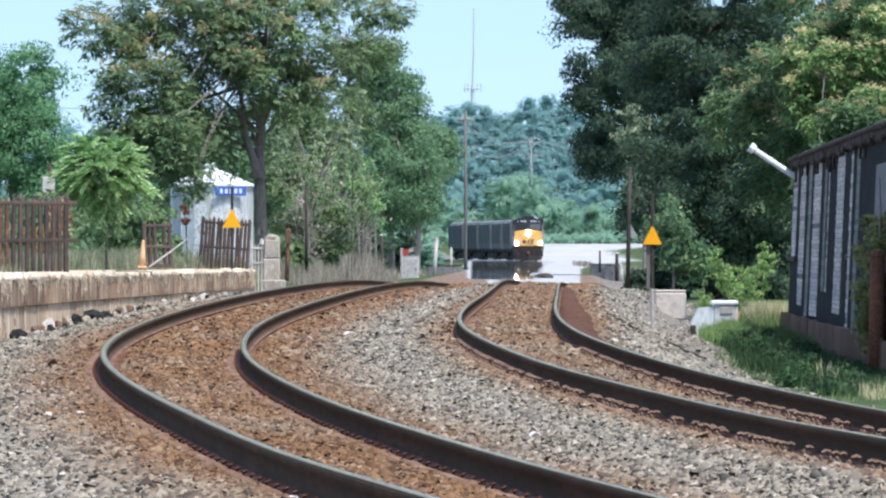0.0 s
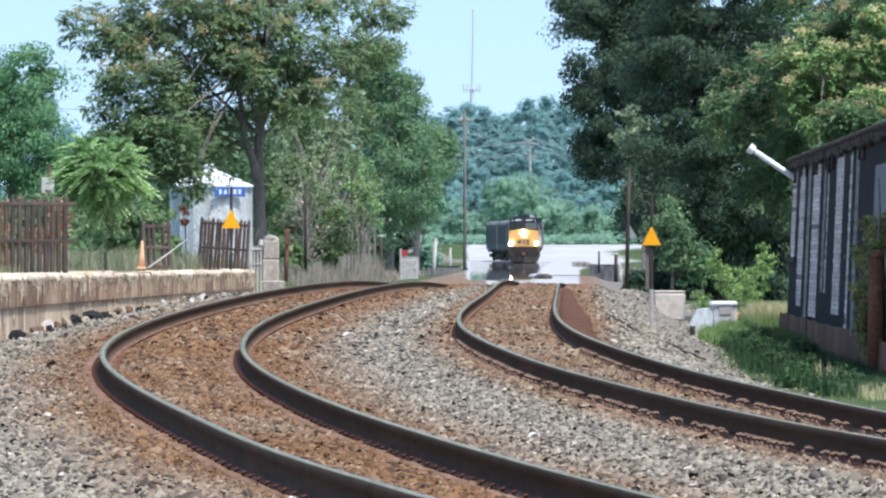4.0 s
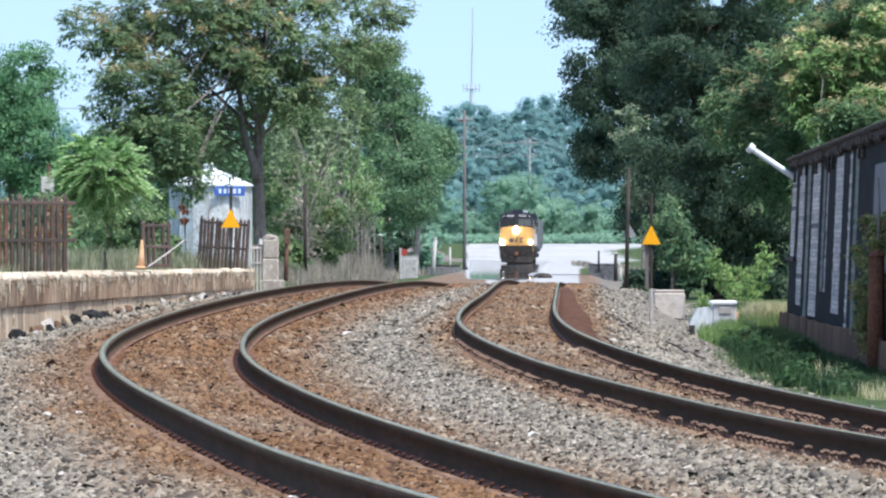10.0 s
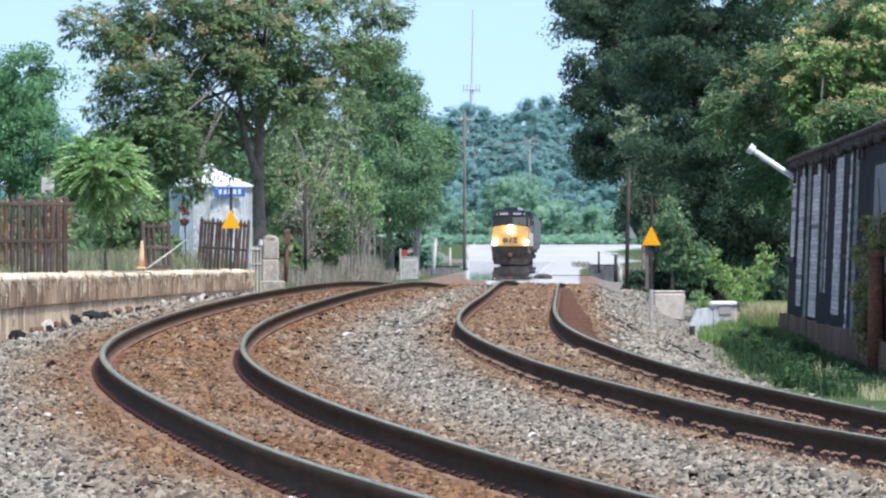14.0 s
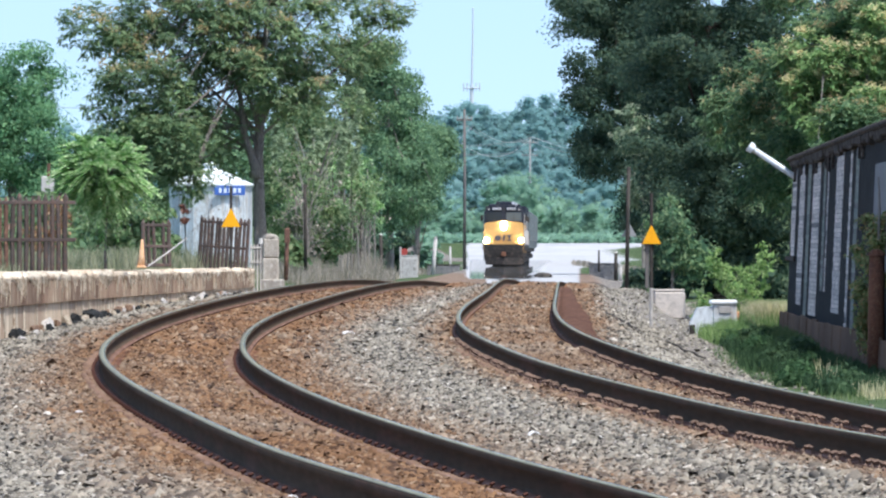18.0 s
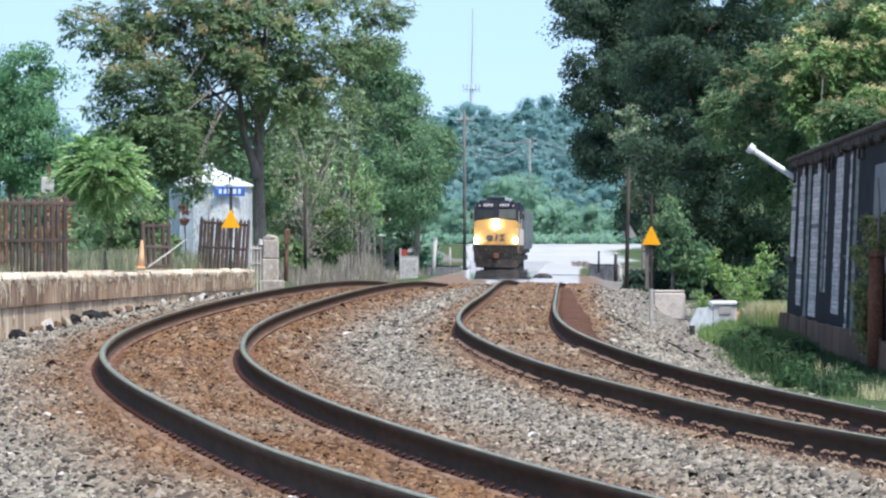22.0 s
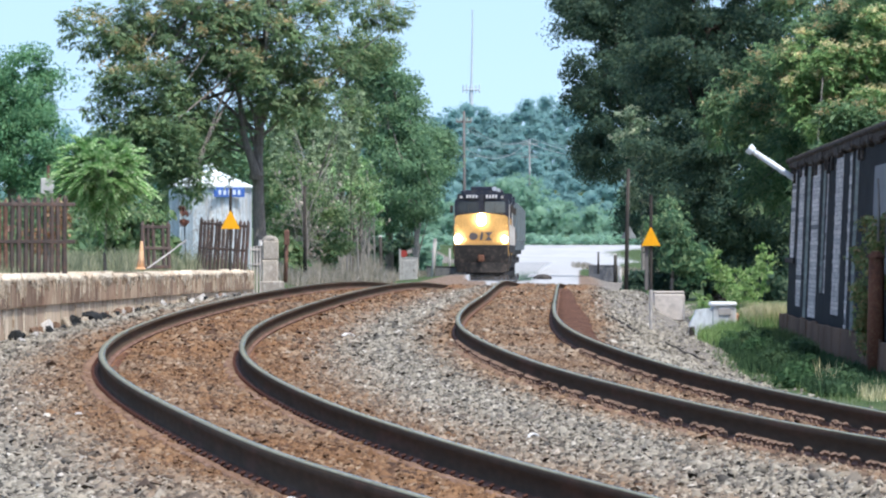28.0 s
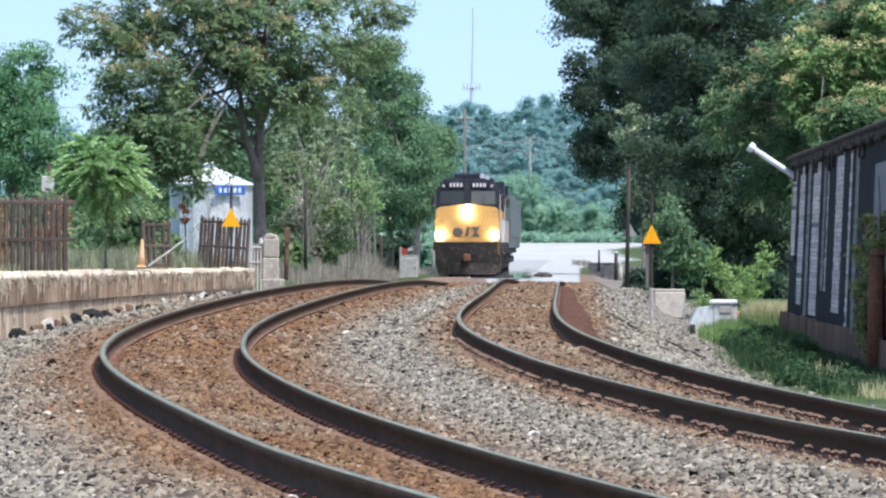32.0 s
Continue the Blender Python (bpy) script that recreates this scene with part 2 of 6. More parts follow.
M_GLARE = glare_mat()

# ---- helpers of this scene ----
class Geo:
    """Vertices and faces of one part."""

    def __init__(self):
        self.v, self.f = [], []

    def add(self, verts, faces, m=None):
        k = len(self.v)
        self.v += [tuple(m @ Vector(p)) for p in verts] if m else [tuple(p) for p in verts]
        self.f += [tuple(i + k for i in q) for q in faces]
        return self

    def box(self, c, s, bev=0.0, m=None):
        h = [a / 2 for a in s]
        b = min(bev, min(h) * 0.9)
        if b <= 0:
            vs = [(c[0] + h[0] * x, c[1] + h[1] * y, c[2] + h[2] * z) for z in (-1, 1) for y in (-1, 1) for x in (-1, 1)]
            return self.add(vs, [(0, 2, 3, 1), (4, 5, 7, 6), (0, 1, 5, 4), (2, 6, 7, 3), (0, 4, 6, 2), (1, 3, 7, 5)], m)
        vs, at = [], {}
        for x in (-1, 1):
            for y in (-1, 1):
                for z in (-1, 1):
                    for a in range(3):
                        p = [h[i] * q - (0 if i == a else b * q) for i, q in enumerate((x, y, z))]
                        at[x, y, z, a] = len(vs)
                        vs.append((c[0] + p[0], c[1] + p[1], c[2] + p[2]))
        fs = []
        sg = (-1, 1)
        for a in range(3):
            i, j = [k for k in range(3) if k != a]
            for q in sg:
                ring = []
                for u, w in ((-1, -1), (1, -1), (1, 1), (-1, 1)):
                    k = [0, 0, 0]
                    k[a], k[i], k[j] = q, u, w
                    ring.append(at[(*k, a)])
                fs.append(ring)
            for u in sg:
                for w in sg:
                    k0, k1 = [0, 0, 0], [0, 0, 0]
                    k0[a], k1[a] = -1, 1
                    k0[i] = k1[i] = u
                    k0[j] = k1[j] = w
                    fs.append([at[(*k0, i)], at[(*k1, i)], at[(*k1, j)], at[(*k0, j)]])
        for x in sg:
            for y in sg:
                for z in sg:
                    fs.append([at[x, y, z, 0], at[x, y, z, 1], at[x, y, z, 2]])
        out, cc = [], Vector(c)
        for q in fs:
            p = [Vector(vs[i]) for i in q]
            n = (p[1] - p[0]).cross(p[2] - p[0])
            out.append(q if n.dot(sum(p, Vector()) / len(p) - cc) > 0 else q[::-1])
        return self.add(vs, out, m)

    def tube(self, pts, radii, n=8, m=None, cap=True):
        pts = [Vector(p) for p in pts]
        if isinstance(radii, (int, float)):
            radii = [radii] * len(pts)
        vs = []
        for i, p in enumerate(pts):
            d = (pts[min(i + 1, len(pts) - 1)] - pts[max(i - 1, 0)]).normalized()
            a = d.orthogonal() if abs(d.z) > 0.95 else d.cross(Vector((0, 0, 1)))
            a.normalize()
            b = d.cross(a)
            vs += [p + (a * math.cos(6.28319 * k / n) + b * math.sin(6.28319 * k / n)) * radii[i] for k in range(n)]
        fs = [(i * n + k, i * n + (k + 1) % n, (i + 1) * n + (k + 1) % n, (i + 1) * n + k) for i in range(len(pts) - 1) for k in range(n)]
        if cap:
            fs += [tuple(range(n))[::-1], tuple((len(pts) - 1) * n + k for k in range(n))]
        return self.add(vs, fs, m)

    def prism(self, poly, y0, y1, m=None):
        """An outline in x and z, drawn out from y0 to y1."""
        n = len(poly)
        vs = [(x, y0, z) for x, z in poly] + [(x, y1, z) for x, z in poly]
        return self.add(vs, [tuple(range(n)), tuple(range(n, 2 * n))[::-1]] + [(i, i + n, (i + 1) % n + n, (i + 1) % n) for i in range(n)], m)

    def mesh(self, name, mat, smooth=False):
        me = bpy.data.meshes.new(name)
        me.from_pydata(self.v, [], self.f)
        me.materials.append(mat)
        if smooth:
            me.shade_smooth()
        return me


def thing(name, label, category, m=None, group="", kind=""):
    ob = new(name)
    ob.empty_display_size = 0.2
    if m:
        ob.matrix_world = m
    return tagged(ob, label, category, group, kind)


def part(name, geo, mat, parent, label="", m=None, smooth=False):
    ob = new(name, geo.mesh(name, mat, smooth) if isinstance(geo, Geo) else geo)
    ob.parent = parent
    if m:
        ob.matrix_basis = m
    return tagged(ob, label)


def lone(name, geo, mat, label, category, m=None, group="", kind="", smooth=False):
    ob = new(name, geo.mesh(name, mat, smooth) if isinstance(geo, Geo) else geo)
    if m:
        ob.matrix_world = m
    return tagged(ob, label, category, group, kind)


def fast_mesh(name, verts, faces, mat):
    """A mesh from arrays; all faces have the same number of corners."""
    me = bpy.data.meshes.new(name)
    n, k = faces.shape
    me.vertices.add(len(verts))
    me.vertices.foreach_set("co", np.asarray(verts, np.float32).ravel())
    me.loops.add(n * k)
    me.loops.foreach_set("vertex_index", faces.astype(np.int32).ravel())
    me.polygons.add(n)
    me.polygons.foreach_set("loop_start", np.arange(0, n * k, k, dtype=np.int32))
    me.polygons.foreach_set("loop_total", np.full(n, k, np.int32))
    me.update(calc_edges=True)
    me.materials.append(mat)
    return me


# ---- the line: distance, sideways place, rail height, cant ----
LEFT = [(-40, 9.6, 0.2, 0.11), (0, 4.57, 0.2, 0.11), (22, 1.78, 0.196, 0.112), (30, 0.76, 0.199, 0.12), (38, -0.17, 0.193, 0.099), (46, -0.97, 0.206, 0.11), (55, -1.76, 0.223, 0.105),
        (65, -2.49, 0.265, 0.085), (78, -3.06, 0.302, 0.07), (95, -3.31, 0.368, 0.054), (120, -2.97, 0.491, 0.058), (150, -2.26, 0.572, 0.042),
        (185, -1.37, 0.505, 0.022), (220, -0.62, 0.25, 0.02), (255, 0.1, 0.08, 0), (301, 1.03, 0.06, 0), (400, 2.8, 0.06, 0), (475, 4.16, 0.06, 0), (550, 5.63, 0.06, 0), (630, 7.31, 0.06, 0), (700, 8.7, 0.06, 0), (735, 9.02, 0.06, 0),
        (760, 8.0, 0.06, 0), (785, 6.3, 0.06, 0), (810, 4.0, 0.06, 0), (840, 0.7, 0.06, 0), (880, -4.4, 0.06, 0), (960, -16, 0.06, 0)]
RIGHT = [(-40, 13.6, 0.17, 0.09), (0, 8.5, 0.17, 0.09), (22, 5.67, 0.168, 0.09), (30, 4.66, 0.173, 0.089), (38, 3.77, 0.18, 0.092), (46, 3.01, 0.182, 0.084), (55, 2.32, 0.204, 0.09),
         (65, 1.73, 0.234, 0.086), (78, 1.17, 0.312, 0.089), (95, 0.97, 0.35, 0.081), (120, 1.22, 0.371, 0.08), (150, 1.75, 0.402, 0.082),
         (185, 2.41, 0.484, 0.08), (220, 3.2, 0.27, 0.05), (255, 4.1, 0.08, 0), (301, 5.0, 0.06, 0), (400, 6.85, 0.06, 0), (550, 9.7, 0.06, 0), (700, 12.5, 0.06, 0), (735, 12.85, 0.06, 0),
         (760, 12.0, 0.06, 0), (785, 10.3, 0.06, 0), (810, 8.0, 0.06, 0), (840, 4.7, 0.06, 0), (880, -0.4, 0.06, 0), (960, -12, 0.06, 0)]


def spline(rows, col):
    """A natural cubic spline through one column of the rows."""
    k = np.array([r[0] for r in rows], float)
    v = np.array([r[col] for r in rows], float)
    n, h = len(k), np.diff(k)
    a, b = np.eye(n), np.zeros(n)
    for i in range(1, n - 1):
        a[i, i - 1:i + 2] = h[i - 1], 2 * (h[i - 1] + h[i]), h[i]
        b[i] = 6 * ((v[i + 1] - v[i]) / h[i] - (v[i] - v[i - 1]) / h[i - 1])
    s = np.linalg.solve(a, b)

    def at(y):
        y = np.clip(np.asarray(y, float), k[0], k[-1])
        i = np.clip(np.searchsorted(k, y) - 1, 0, n - 2)
        t, u = y - k[i], k[i + 1] - y
        return (s[i] * u ** 3 + s[i + 1] * t ** 3) / (6 * h[i]) + (v[i] / h[i] - s[i] * h[i] / 6) * u + (v[i + 1] / h[i] - s[i + 1] * h[i] / 6) * t
    return at


XL, ZL, CL = (spline(LEFT, i) for i in (1, 2, 3))
XR, ZR, CR = (spline(RIGHT, i) for i in (1, 2, 3))


def ease(a, lo, hi):
    t = np.clip((a - lo) / (hi - lo), 0, 1)
    return t * t * (3 - 2 * t)


def platform_edge(y):
    return XL(y) - 2.78


def deck_height(y):
    return 0.97 - 0.0019 * (np.clip(y, 60, 170) - 97)


def ground_z(x, y):
    """The height of the ground: two ballasted tracks, a drop beside them and a raised yard beyond the platform."""
    x, y = np.asarray(x, float), np.asarray(y, float)
    ul, ur = x - XL(y), x - XR(y)
    tl = ZL(y) - 0.20 - CL(y) / 1.51 * np.clip(ul, -1.4, 1.4)
    tr = ZR(y) - 0.20 - CR(y) / 1.51 * np.clip(ur, -1.4, 1.4)
    w = np.clip((ul - 1.4) / np.maximum(XR(y) - XL(y) - 2.8, 0.1), 0, 1)
    g = tl * (1 - w) + tr * w - 0.05 * np.sin(np.pi * w)
    g = g - 0.10 * ease(-ul, 1.4, 2.6)
    low = np.where(y < 250, -0.5 + 0.08 * ease(y, 110, 135), -0.42 + 0.2 * ease(y, 250, 320))
    k = ease(y, 145, 178) * (1 - ease(y, 205, 225))
    r = np.clip((ur - 1.5 - 1.5 * k) / (1.9 - 1.1 * k), 0, 1)
    r = r * r * (3 - 2 * r)
    g = g * (1 - r) + low * r
    back = np.where(y < 170, deck_height(y) - 0.06, 0.78 - 1.25 * ease(y, 170, 420))
    l = ease(-(x - platform_edge(y)), 0.5, 1.1) * ease(y, 56, 62)
    l = np.where(y > 172, ease(-ul, 3.0, 5.5), l)
    g = g * (1 - l) + back * l
    buried = ease(y, 208, 226) * (1 - ease(np.minimum(np.abs(ul), np.abs(ur)), 1.6, 2.6))
    g = g + 0.21 * buried
    far = ease(y, 890, 930) * 2.2 + ease(y, 930, 1080) * 3.0 + ease(y, 1180, 1330) * 9
    return g + far


def ground_sheet():
    ys = np.r_[np.arange(-60, 26, 6), np.arange(26, 210, 1.0), np.arange(210, 300, 4), np.arange(300, 1000, 12), np.arange(1000, 4200, 160)]
    side = np.array([3, 4, 5, 6, 7.5, 9, 12, 16, 22, 30, 45, 70, 110, 180, 300, 500])
    us = np.r_[-side[::-1], -2.8, -2.6, -2.4, -2.2, np.arange(-2.0, 6.6, 0.2), 6.8, 7.2, 7.6, 8, 4 + side[2:]]
    x = XL(ys)[:, None] + us[None]
    y = np.repeat(ys[:, None], len(us), 1)
    z = ground_z(x, y)
    ul, ur = x - XL(y), x - XR(y)
    rustl = 1 - ease(np.where(ul > 0, 0.86 * ul, -0.96 * ul), 1.05, 2.25)
    rustr = 1 - ease(np.where(ur > 0, ur - 0.5 * ease(y, 85, 120), -ur), 1.0, 1.65)
    rust = np.maximum(rustl, rustr)
    grass = np.maximum(ease(ur - 0.8 * ease(y, 105, 140) - 0.5 * ease(y, 145, 178), 3.1, 4.0), ease(-(x - platform_edge(y)), 0.7, 1.4) * ease(y, 60, 64))
    grass = np.where(y > 172, np.maximum(grass, ease(-ul, 2.2, 3.6)), grass)
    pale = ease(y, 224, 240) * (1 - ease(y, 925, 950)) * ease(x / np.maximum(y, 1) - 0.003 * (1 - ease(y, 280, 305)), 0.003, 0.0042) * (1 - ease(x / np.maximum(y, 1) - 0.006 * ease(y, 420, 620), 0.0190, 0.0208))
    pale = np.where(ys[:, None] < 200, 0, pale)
    grass = np.where(y > 945, 1, grass)
    grass = np.maximum(grass, ease(y, 232, 245) * ease(x / np.maximum(y, 1) - 0.006 * ease(y, 420, 620), 0.0195, 0.0215))
    grass = grass * (1 - ease(y, 195, 215) * (1 - ease(y, 335, 350)) * (ur > 0) * (1 - ease(x / np.maximum(y, 1), 0.0255, 0.029)))
    rust = rust * (1 - 0.5 * ease(y, 222, 245)) * (1 - ease(y, 330, 370))
    n, k = x.shape
    idx = np.arange(n * k).reshape(n, k)
    faces = np.stack([idx[:-1, :-1], idx[:-1, 1:], idx[1:, 1:], idx[1:, :-1]], -1).reshape(-1, 4)
    me = fast_mesh("ground", np.stack([x, y, z], -1).reshape(-1, 3), faces, M_GROUND)
    at = me.color_attributes.new("zone", "FLOAT_COLOR", "POINT")
    at.data.foreach_set("color", np.stack([rust, grass, pale, np.ones_like(x)], -1).astype(np.float32).ravel())
    me.shade_smooth()
    lone("ground", me, M_GROUND, "ballasted ground, rusty track bed, weeds and gravel painted pale with glare", "ground", kind="structure")


ground_sheet()


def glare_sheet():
    """A flat glassy layer added for the mirage over the hot far track bed, in which the train's foot is mirrored."""
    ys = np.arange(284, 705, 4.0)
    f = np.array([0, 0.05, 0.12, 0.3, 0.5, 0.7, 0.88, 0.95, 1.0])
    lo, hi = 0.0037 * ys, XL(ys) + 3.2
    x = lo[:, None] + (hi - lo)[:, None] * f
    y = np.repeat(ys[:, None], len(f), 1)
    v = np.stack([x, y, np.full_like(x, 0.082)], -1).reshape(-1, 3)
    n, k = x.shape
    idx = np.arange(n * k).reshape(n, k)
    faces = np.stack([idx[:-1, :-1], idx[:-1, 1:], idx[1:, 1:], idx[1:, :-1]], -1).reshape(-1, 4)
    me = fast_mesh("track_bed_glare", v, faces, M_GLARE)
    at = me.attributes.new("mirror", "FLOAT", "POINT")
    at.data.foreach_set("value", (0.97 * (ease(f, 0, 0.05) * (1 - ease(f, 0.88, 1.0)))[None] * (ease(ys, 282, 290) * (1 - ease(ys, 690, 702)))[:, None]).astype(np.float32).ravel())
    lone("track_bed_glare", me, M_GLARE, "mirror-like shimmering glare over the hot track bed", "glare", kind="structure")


glare_sheet()


CESS = spline([(80, 1.28), (95, 1.26), (120, 1.38), (150, 1.25), (183, 1.1), (205, 0.95)], 1)
M_SOIL = worn("dark_red_soil", (0.115, 0.060, 0.042), (0.08, 0.044, 0.033), 2.2, 0.95, 0, (1, 0.25, 1), None, (0.19, 0.105, 0.07), 0.8, 0.02, 0.05)
M_DUST = worn("pink_rust_dust", (0.23, 0.145, 0.10), (0.16, 0.098, 0.066), 2.0, 0.95, 0, (1, 0.3, 1), None, (0.28, 0.19, 0.15), 0.6, 0.01, 0.05)


def ribbon(name, label, fx, inner, outer, ys, lift, mat):
    """A low bank of fine soil that follows a track, with a ragged rim sinking into the ballast."""
    rng = np.random.default_rng(len(name))
    x0, x1 = fx(ys) + inner(ys) + rng.normal(0, 0.014, len(ys)), fx(ys) + outer(ys) + rng.normal(0, 0.016, len(ys))
    f = np.array([-0.02, 0.0, 0.3, 0.7, 1.0, 1.02])
    h = np.array([-0.08, 0.0, 0.012, 0.008, 0.0, -0.08])
    x = x0[:, None] + (x1 - x0)[:, None] * f
    y = np.repeat(ys[:, None], len(f), 1)
    z = ground_z(x, y) + lift + h + rng.normal(0, 0.004, x.shape)
    idx = np.arange(x.size).reshape(x.shape)
    faces = np.stack([idx[:-1, :-1], idx[:-1, 1:], idx[1:, 1:], idx[1:, :-1]], -1).reshape(-1, 4)
    me = fast_mesh(name, np.stack([x, y, z], -1).reshape(-1, 3), faces, mat)
    me.shade_smooth()
    lone(name, me, mat, label, "soil", kind="structure")


ribbon("soil_strip", "dark red-brown fine soil beside the outer rail", XR, lambda y: 0.80 + 0 * y, CESS, np.arange(84, 202, 1.0), 0.03, M_SOIL)
ribbon("dust_strip", "pinkish rust dust along the rail foot", XL, lambda y: -0.955 + 0 * y, lambda y: -0.845 + 0 * y, np.arange(27, 100, 0.3), 0.014, M_DUST)
ribbon("dust_strip", "pinkish rust dust along the inner rail foot", XL, lambda y: 0.56 + 0 * y, lambda y: 0.665 + 0 * y, np.arange(27, 100, 0.3), 0.012, M_DUST)
ribbon("dust_strip", "reddish rust dust under the rail clips", XR, lambda y: -1.0 + 0 * y, lambda y: -0.84 + 0 * y, np.arange(27, 90, 0.3), 0.006, M_DUST)


def stones(name, count, y0, y1, size, power, label):
    """Loose crushed stones of the ballast, bedded in the ground."""
    rng = np.random.default_rng(5)
    y = y0 + (y1 - y0) * rng.random(count) ** power
    x = (rng.random(count) * 2 - 1) * 0.068 * y
    ur, el = x - XR(y), x - (XL(y) - 2.7)
    keep = (ur < 3.45 + 0.8 * ease(y, 105, 140) + 0.45 * ease(y, 145, 178) + rng.normal(0, 0.25, count)) & ((el > 0) | (y < 58))
    x, y = x[keep], y[keep]
    n = len(x)
    d = size * np.exp(rng.normal(0, 0.32, n))
    base = np.array([(-0.62, -0.5, -0.55), (0.62, -0.5, -0.55), (0.62, 0.5, -0.55), (-0.62, 0.5, -0.55), (-0.26, 0, 0.42), (0.26, 0, 0.42)], float)
    v = base[None] + rng.normal(0, 0.15, (n, 6, 3))
    q = np.stack([np.ones(n), rng.normal(0, 0.35, n), rng.normal(0, 0.35, n), np.tan(rng.uniform(-1.5, 1.5, n))], -1)
    q /= np.linalg.norm(q, axis=1)[:, None]
    w, a, b, c = q.T
    rot = np.stack([1 - 2 * (b * b + c * c), 2 * (a * b - c * w), 2 * (a * c + b * w), 2 * (a * b + c * w), 1 - 2 * (a * a + c * c), 2 * (b * c - a * w),
                    2 * (a * c - b * w), 2 * (b * c + a * w), 1 - 2 * (a * a + b * b)], -1).reshape(n, 3, 3)
    v = np.einsum("nij,nkj->nki", rot, v) * d[:, None, None] * np.array([1.15, 1.15, 0.8])
    ul = x - XL(y)
    ur = x - XR(y)
    clear = np.minimum(np.abs(np.abs(ul) - 0.755), np.abs(np.abs(ur) - 0.755))
    z = ground_z(x, y) + d * (0.2 + 0.3 * rng.random(n)) - 0.05 * (clear < 0.12)
    v += np.stack([x, y, z], -1)[:, None]
    tri = np.array([(0, 1, 5), (0, 5, 4), (2, 3, 4), (2, 4, 5), (1, 2, 5), (3, 0, 4)])
    rust = np.maximum(1 - ease(np.where(ul > 0, 0.86 * ul, -0.96 * ul) + rng.normal(0, 0.13, n), 0.95, 2.05), 1 - ease(np.where(ur > 0, ur - 0.5 * ease(y, 85, 120), -ur) + rng.normal(0, 0.12, n), 0.95, 1.55))
    # the stain comes in drifts, stronger outside the left-hand rails, greyer between them
    drift = np.sin(0.9 * x + 0.21 * y + 1.3 * np.sin(0.13 * y)) + np.sin(2.3 * x - 0.37 * y + 2.0) + 0.7 * np.sin(5.1 * x + 0.83 * y)
    rust = rust * np.where(ur > -1.6, 0.8, 1.0) * np.clip(0.80 + 0.13 * drift + 0.3 * rng.random(n), 0.25, 1)
    band = (ur > 0.84) & (ur < CESS(y)) & (y > 84) & (y < 200)
    v[band] -= np.array([0, 0, 0.035])
    faces = (np.arange(n)[:, None, None] * 6 + tri[None]).reshape(-1, 3)
    me = fast_mesh(name, v.reshape(-1, 3), faces, M_STONE)
    at = me.attributes.new("rust", "FLOAT", "POINT")
    at.data.foreach_set("value", np.repeat(rust, 6).astype(np.float32))
    lone(name, me, M_STONE, label, "gravel", kind="stuff")


stones("ballast", 140000, 27, 82, 0.0222, 1.35, "grey crushed stone ballast, rust-brown along the rails")
stones("far_ballast", 66000, 80, 226, 0.034, 1.2, "grey crushed stone ballast on the rising track bed")


# ---- the two tracks ----
RAIL_OUTLINE = [(-0.075, 0.0), (-0.075, 0.012), (-0.018, 0.032), (-0.011, 0.05), (-0.011, 0.125), (-0.036, 0.145), (-0.037, 0.176), (-0.028, 0.185),
                (0.028, 0.185), (0.037, 0.176), (0.036, 0.145), (0.011, 0.125), (0.011, 0.05), (0.018, 0.032), (0.075, 0.012), (0.075, 0.0)]


def sweep(fx, fz, fc, side, outline, ys):
    n = len(outline)
    x, z = fx(ys), fz(ys)
    slope = np.gradient(x, ys)
    ln = np.sqrt(1 + slope ** 2)
    g = side * 0.755
    ox, oz = np.array([p[0] for p in outline]), np.array([p[1] for p in outline])
    off = g + ox[None]
    vx = x[:, None] + off / ln[:, None]
    vy = ys[:, None] - off * (slope / ln)[:, None]
    vz = (z - side * fc(ys) / 2)[:, None] - 0.186 + oz[None] + 0 * off
    v = np.stack([vx, vy, vz], -1).reshape(-1, 3)
    m = len(ys)
    i = np.arange(m - 1)[:, None] * n
    k = np.arange(n)[None]
    faces = np.stack([i + k, i + n + k, i + n + (k + 1) % n, i + (k + 1) % n], -1).reshape(-1, 4)
    return v, faces


TRACK_YS = np.r_[np.arange(-30, 20, 5), np.arange(20, 110, 0.75), np.arange(110, 240, 2), np.arange(240, 950, 8)]


def on_track(fx, fz, fc, y, off):
    """Place and turn at a sideways offset from a track's middle."""
    s = (float(fx(y + 0.5)) - float(fx(y - 0.5)))
    ln = math.sqrt(1 + s * s)
    return float(fx(y)) + off / ln, y - off * s / ln, float(fz(y)) - 0.186 - off / 1.51 * float(fc(y)), math.degrees(math.atan(-s))


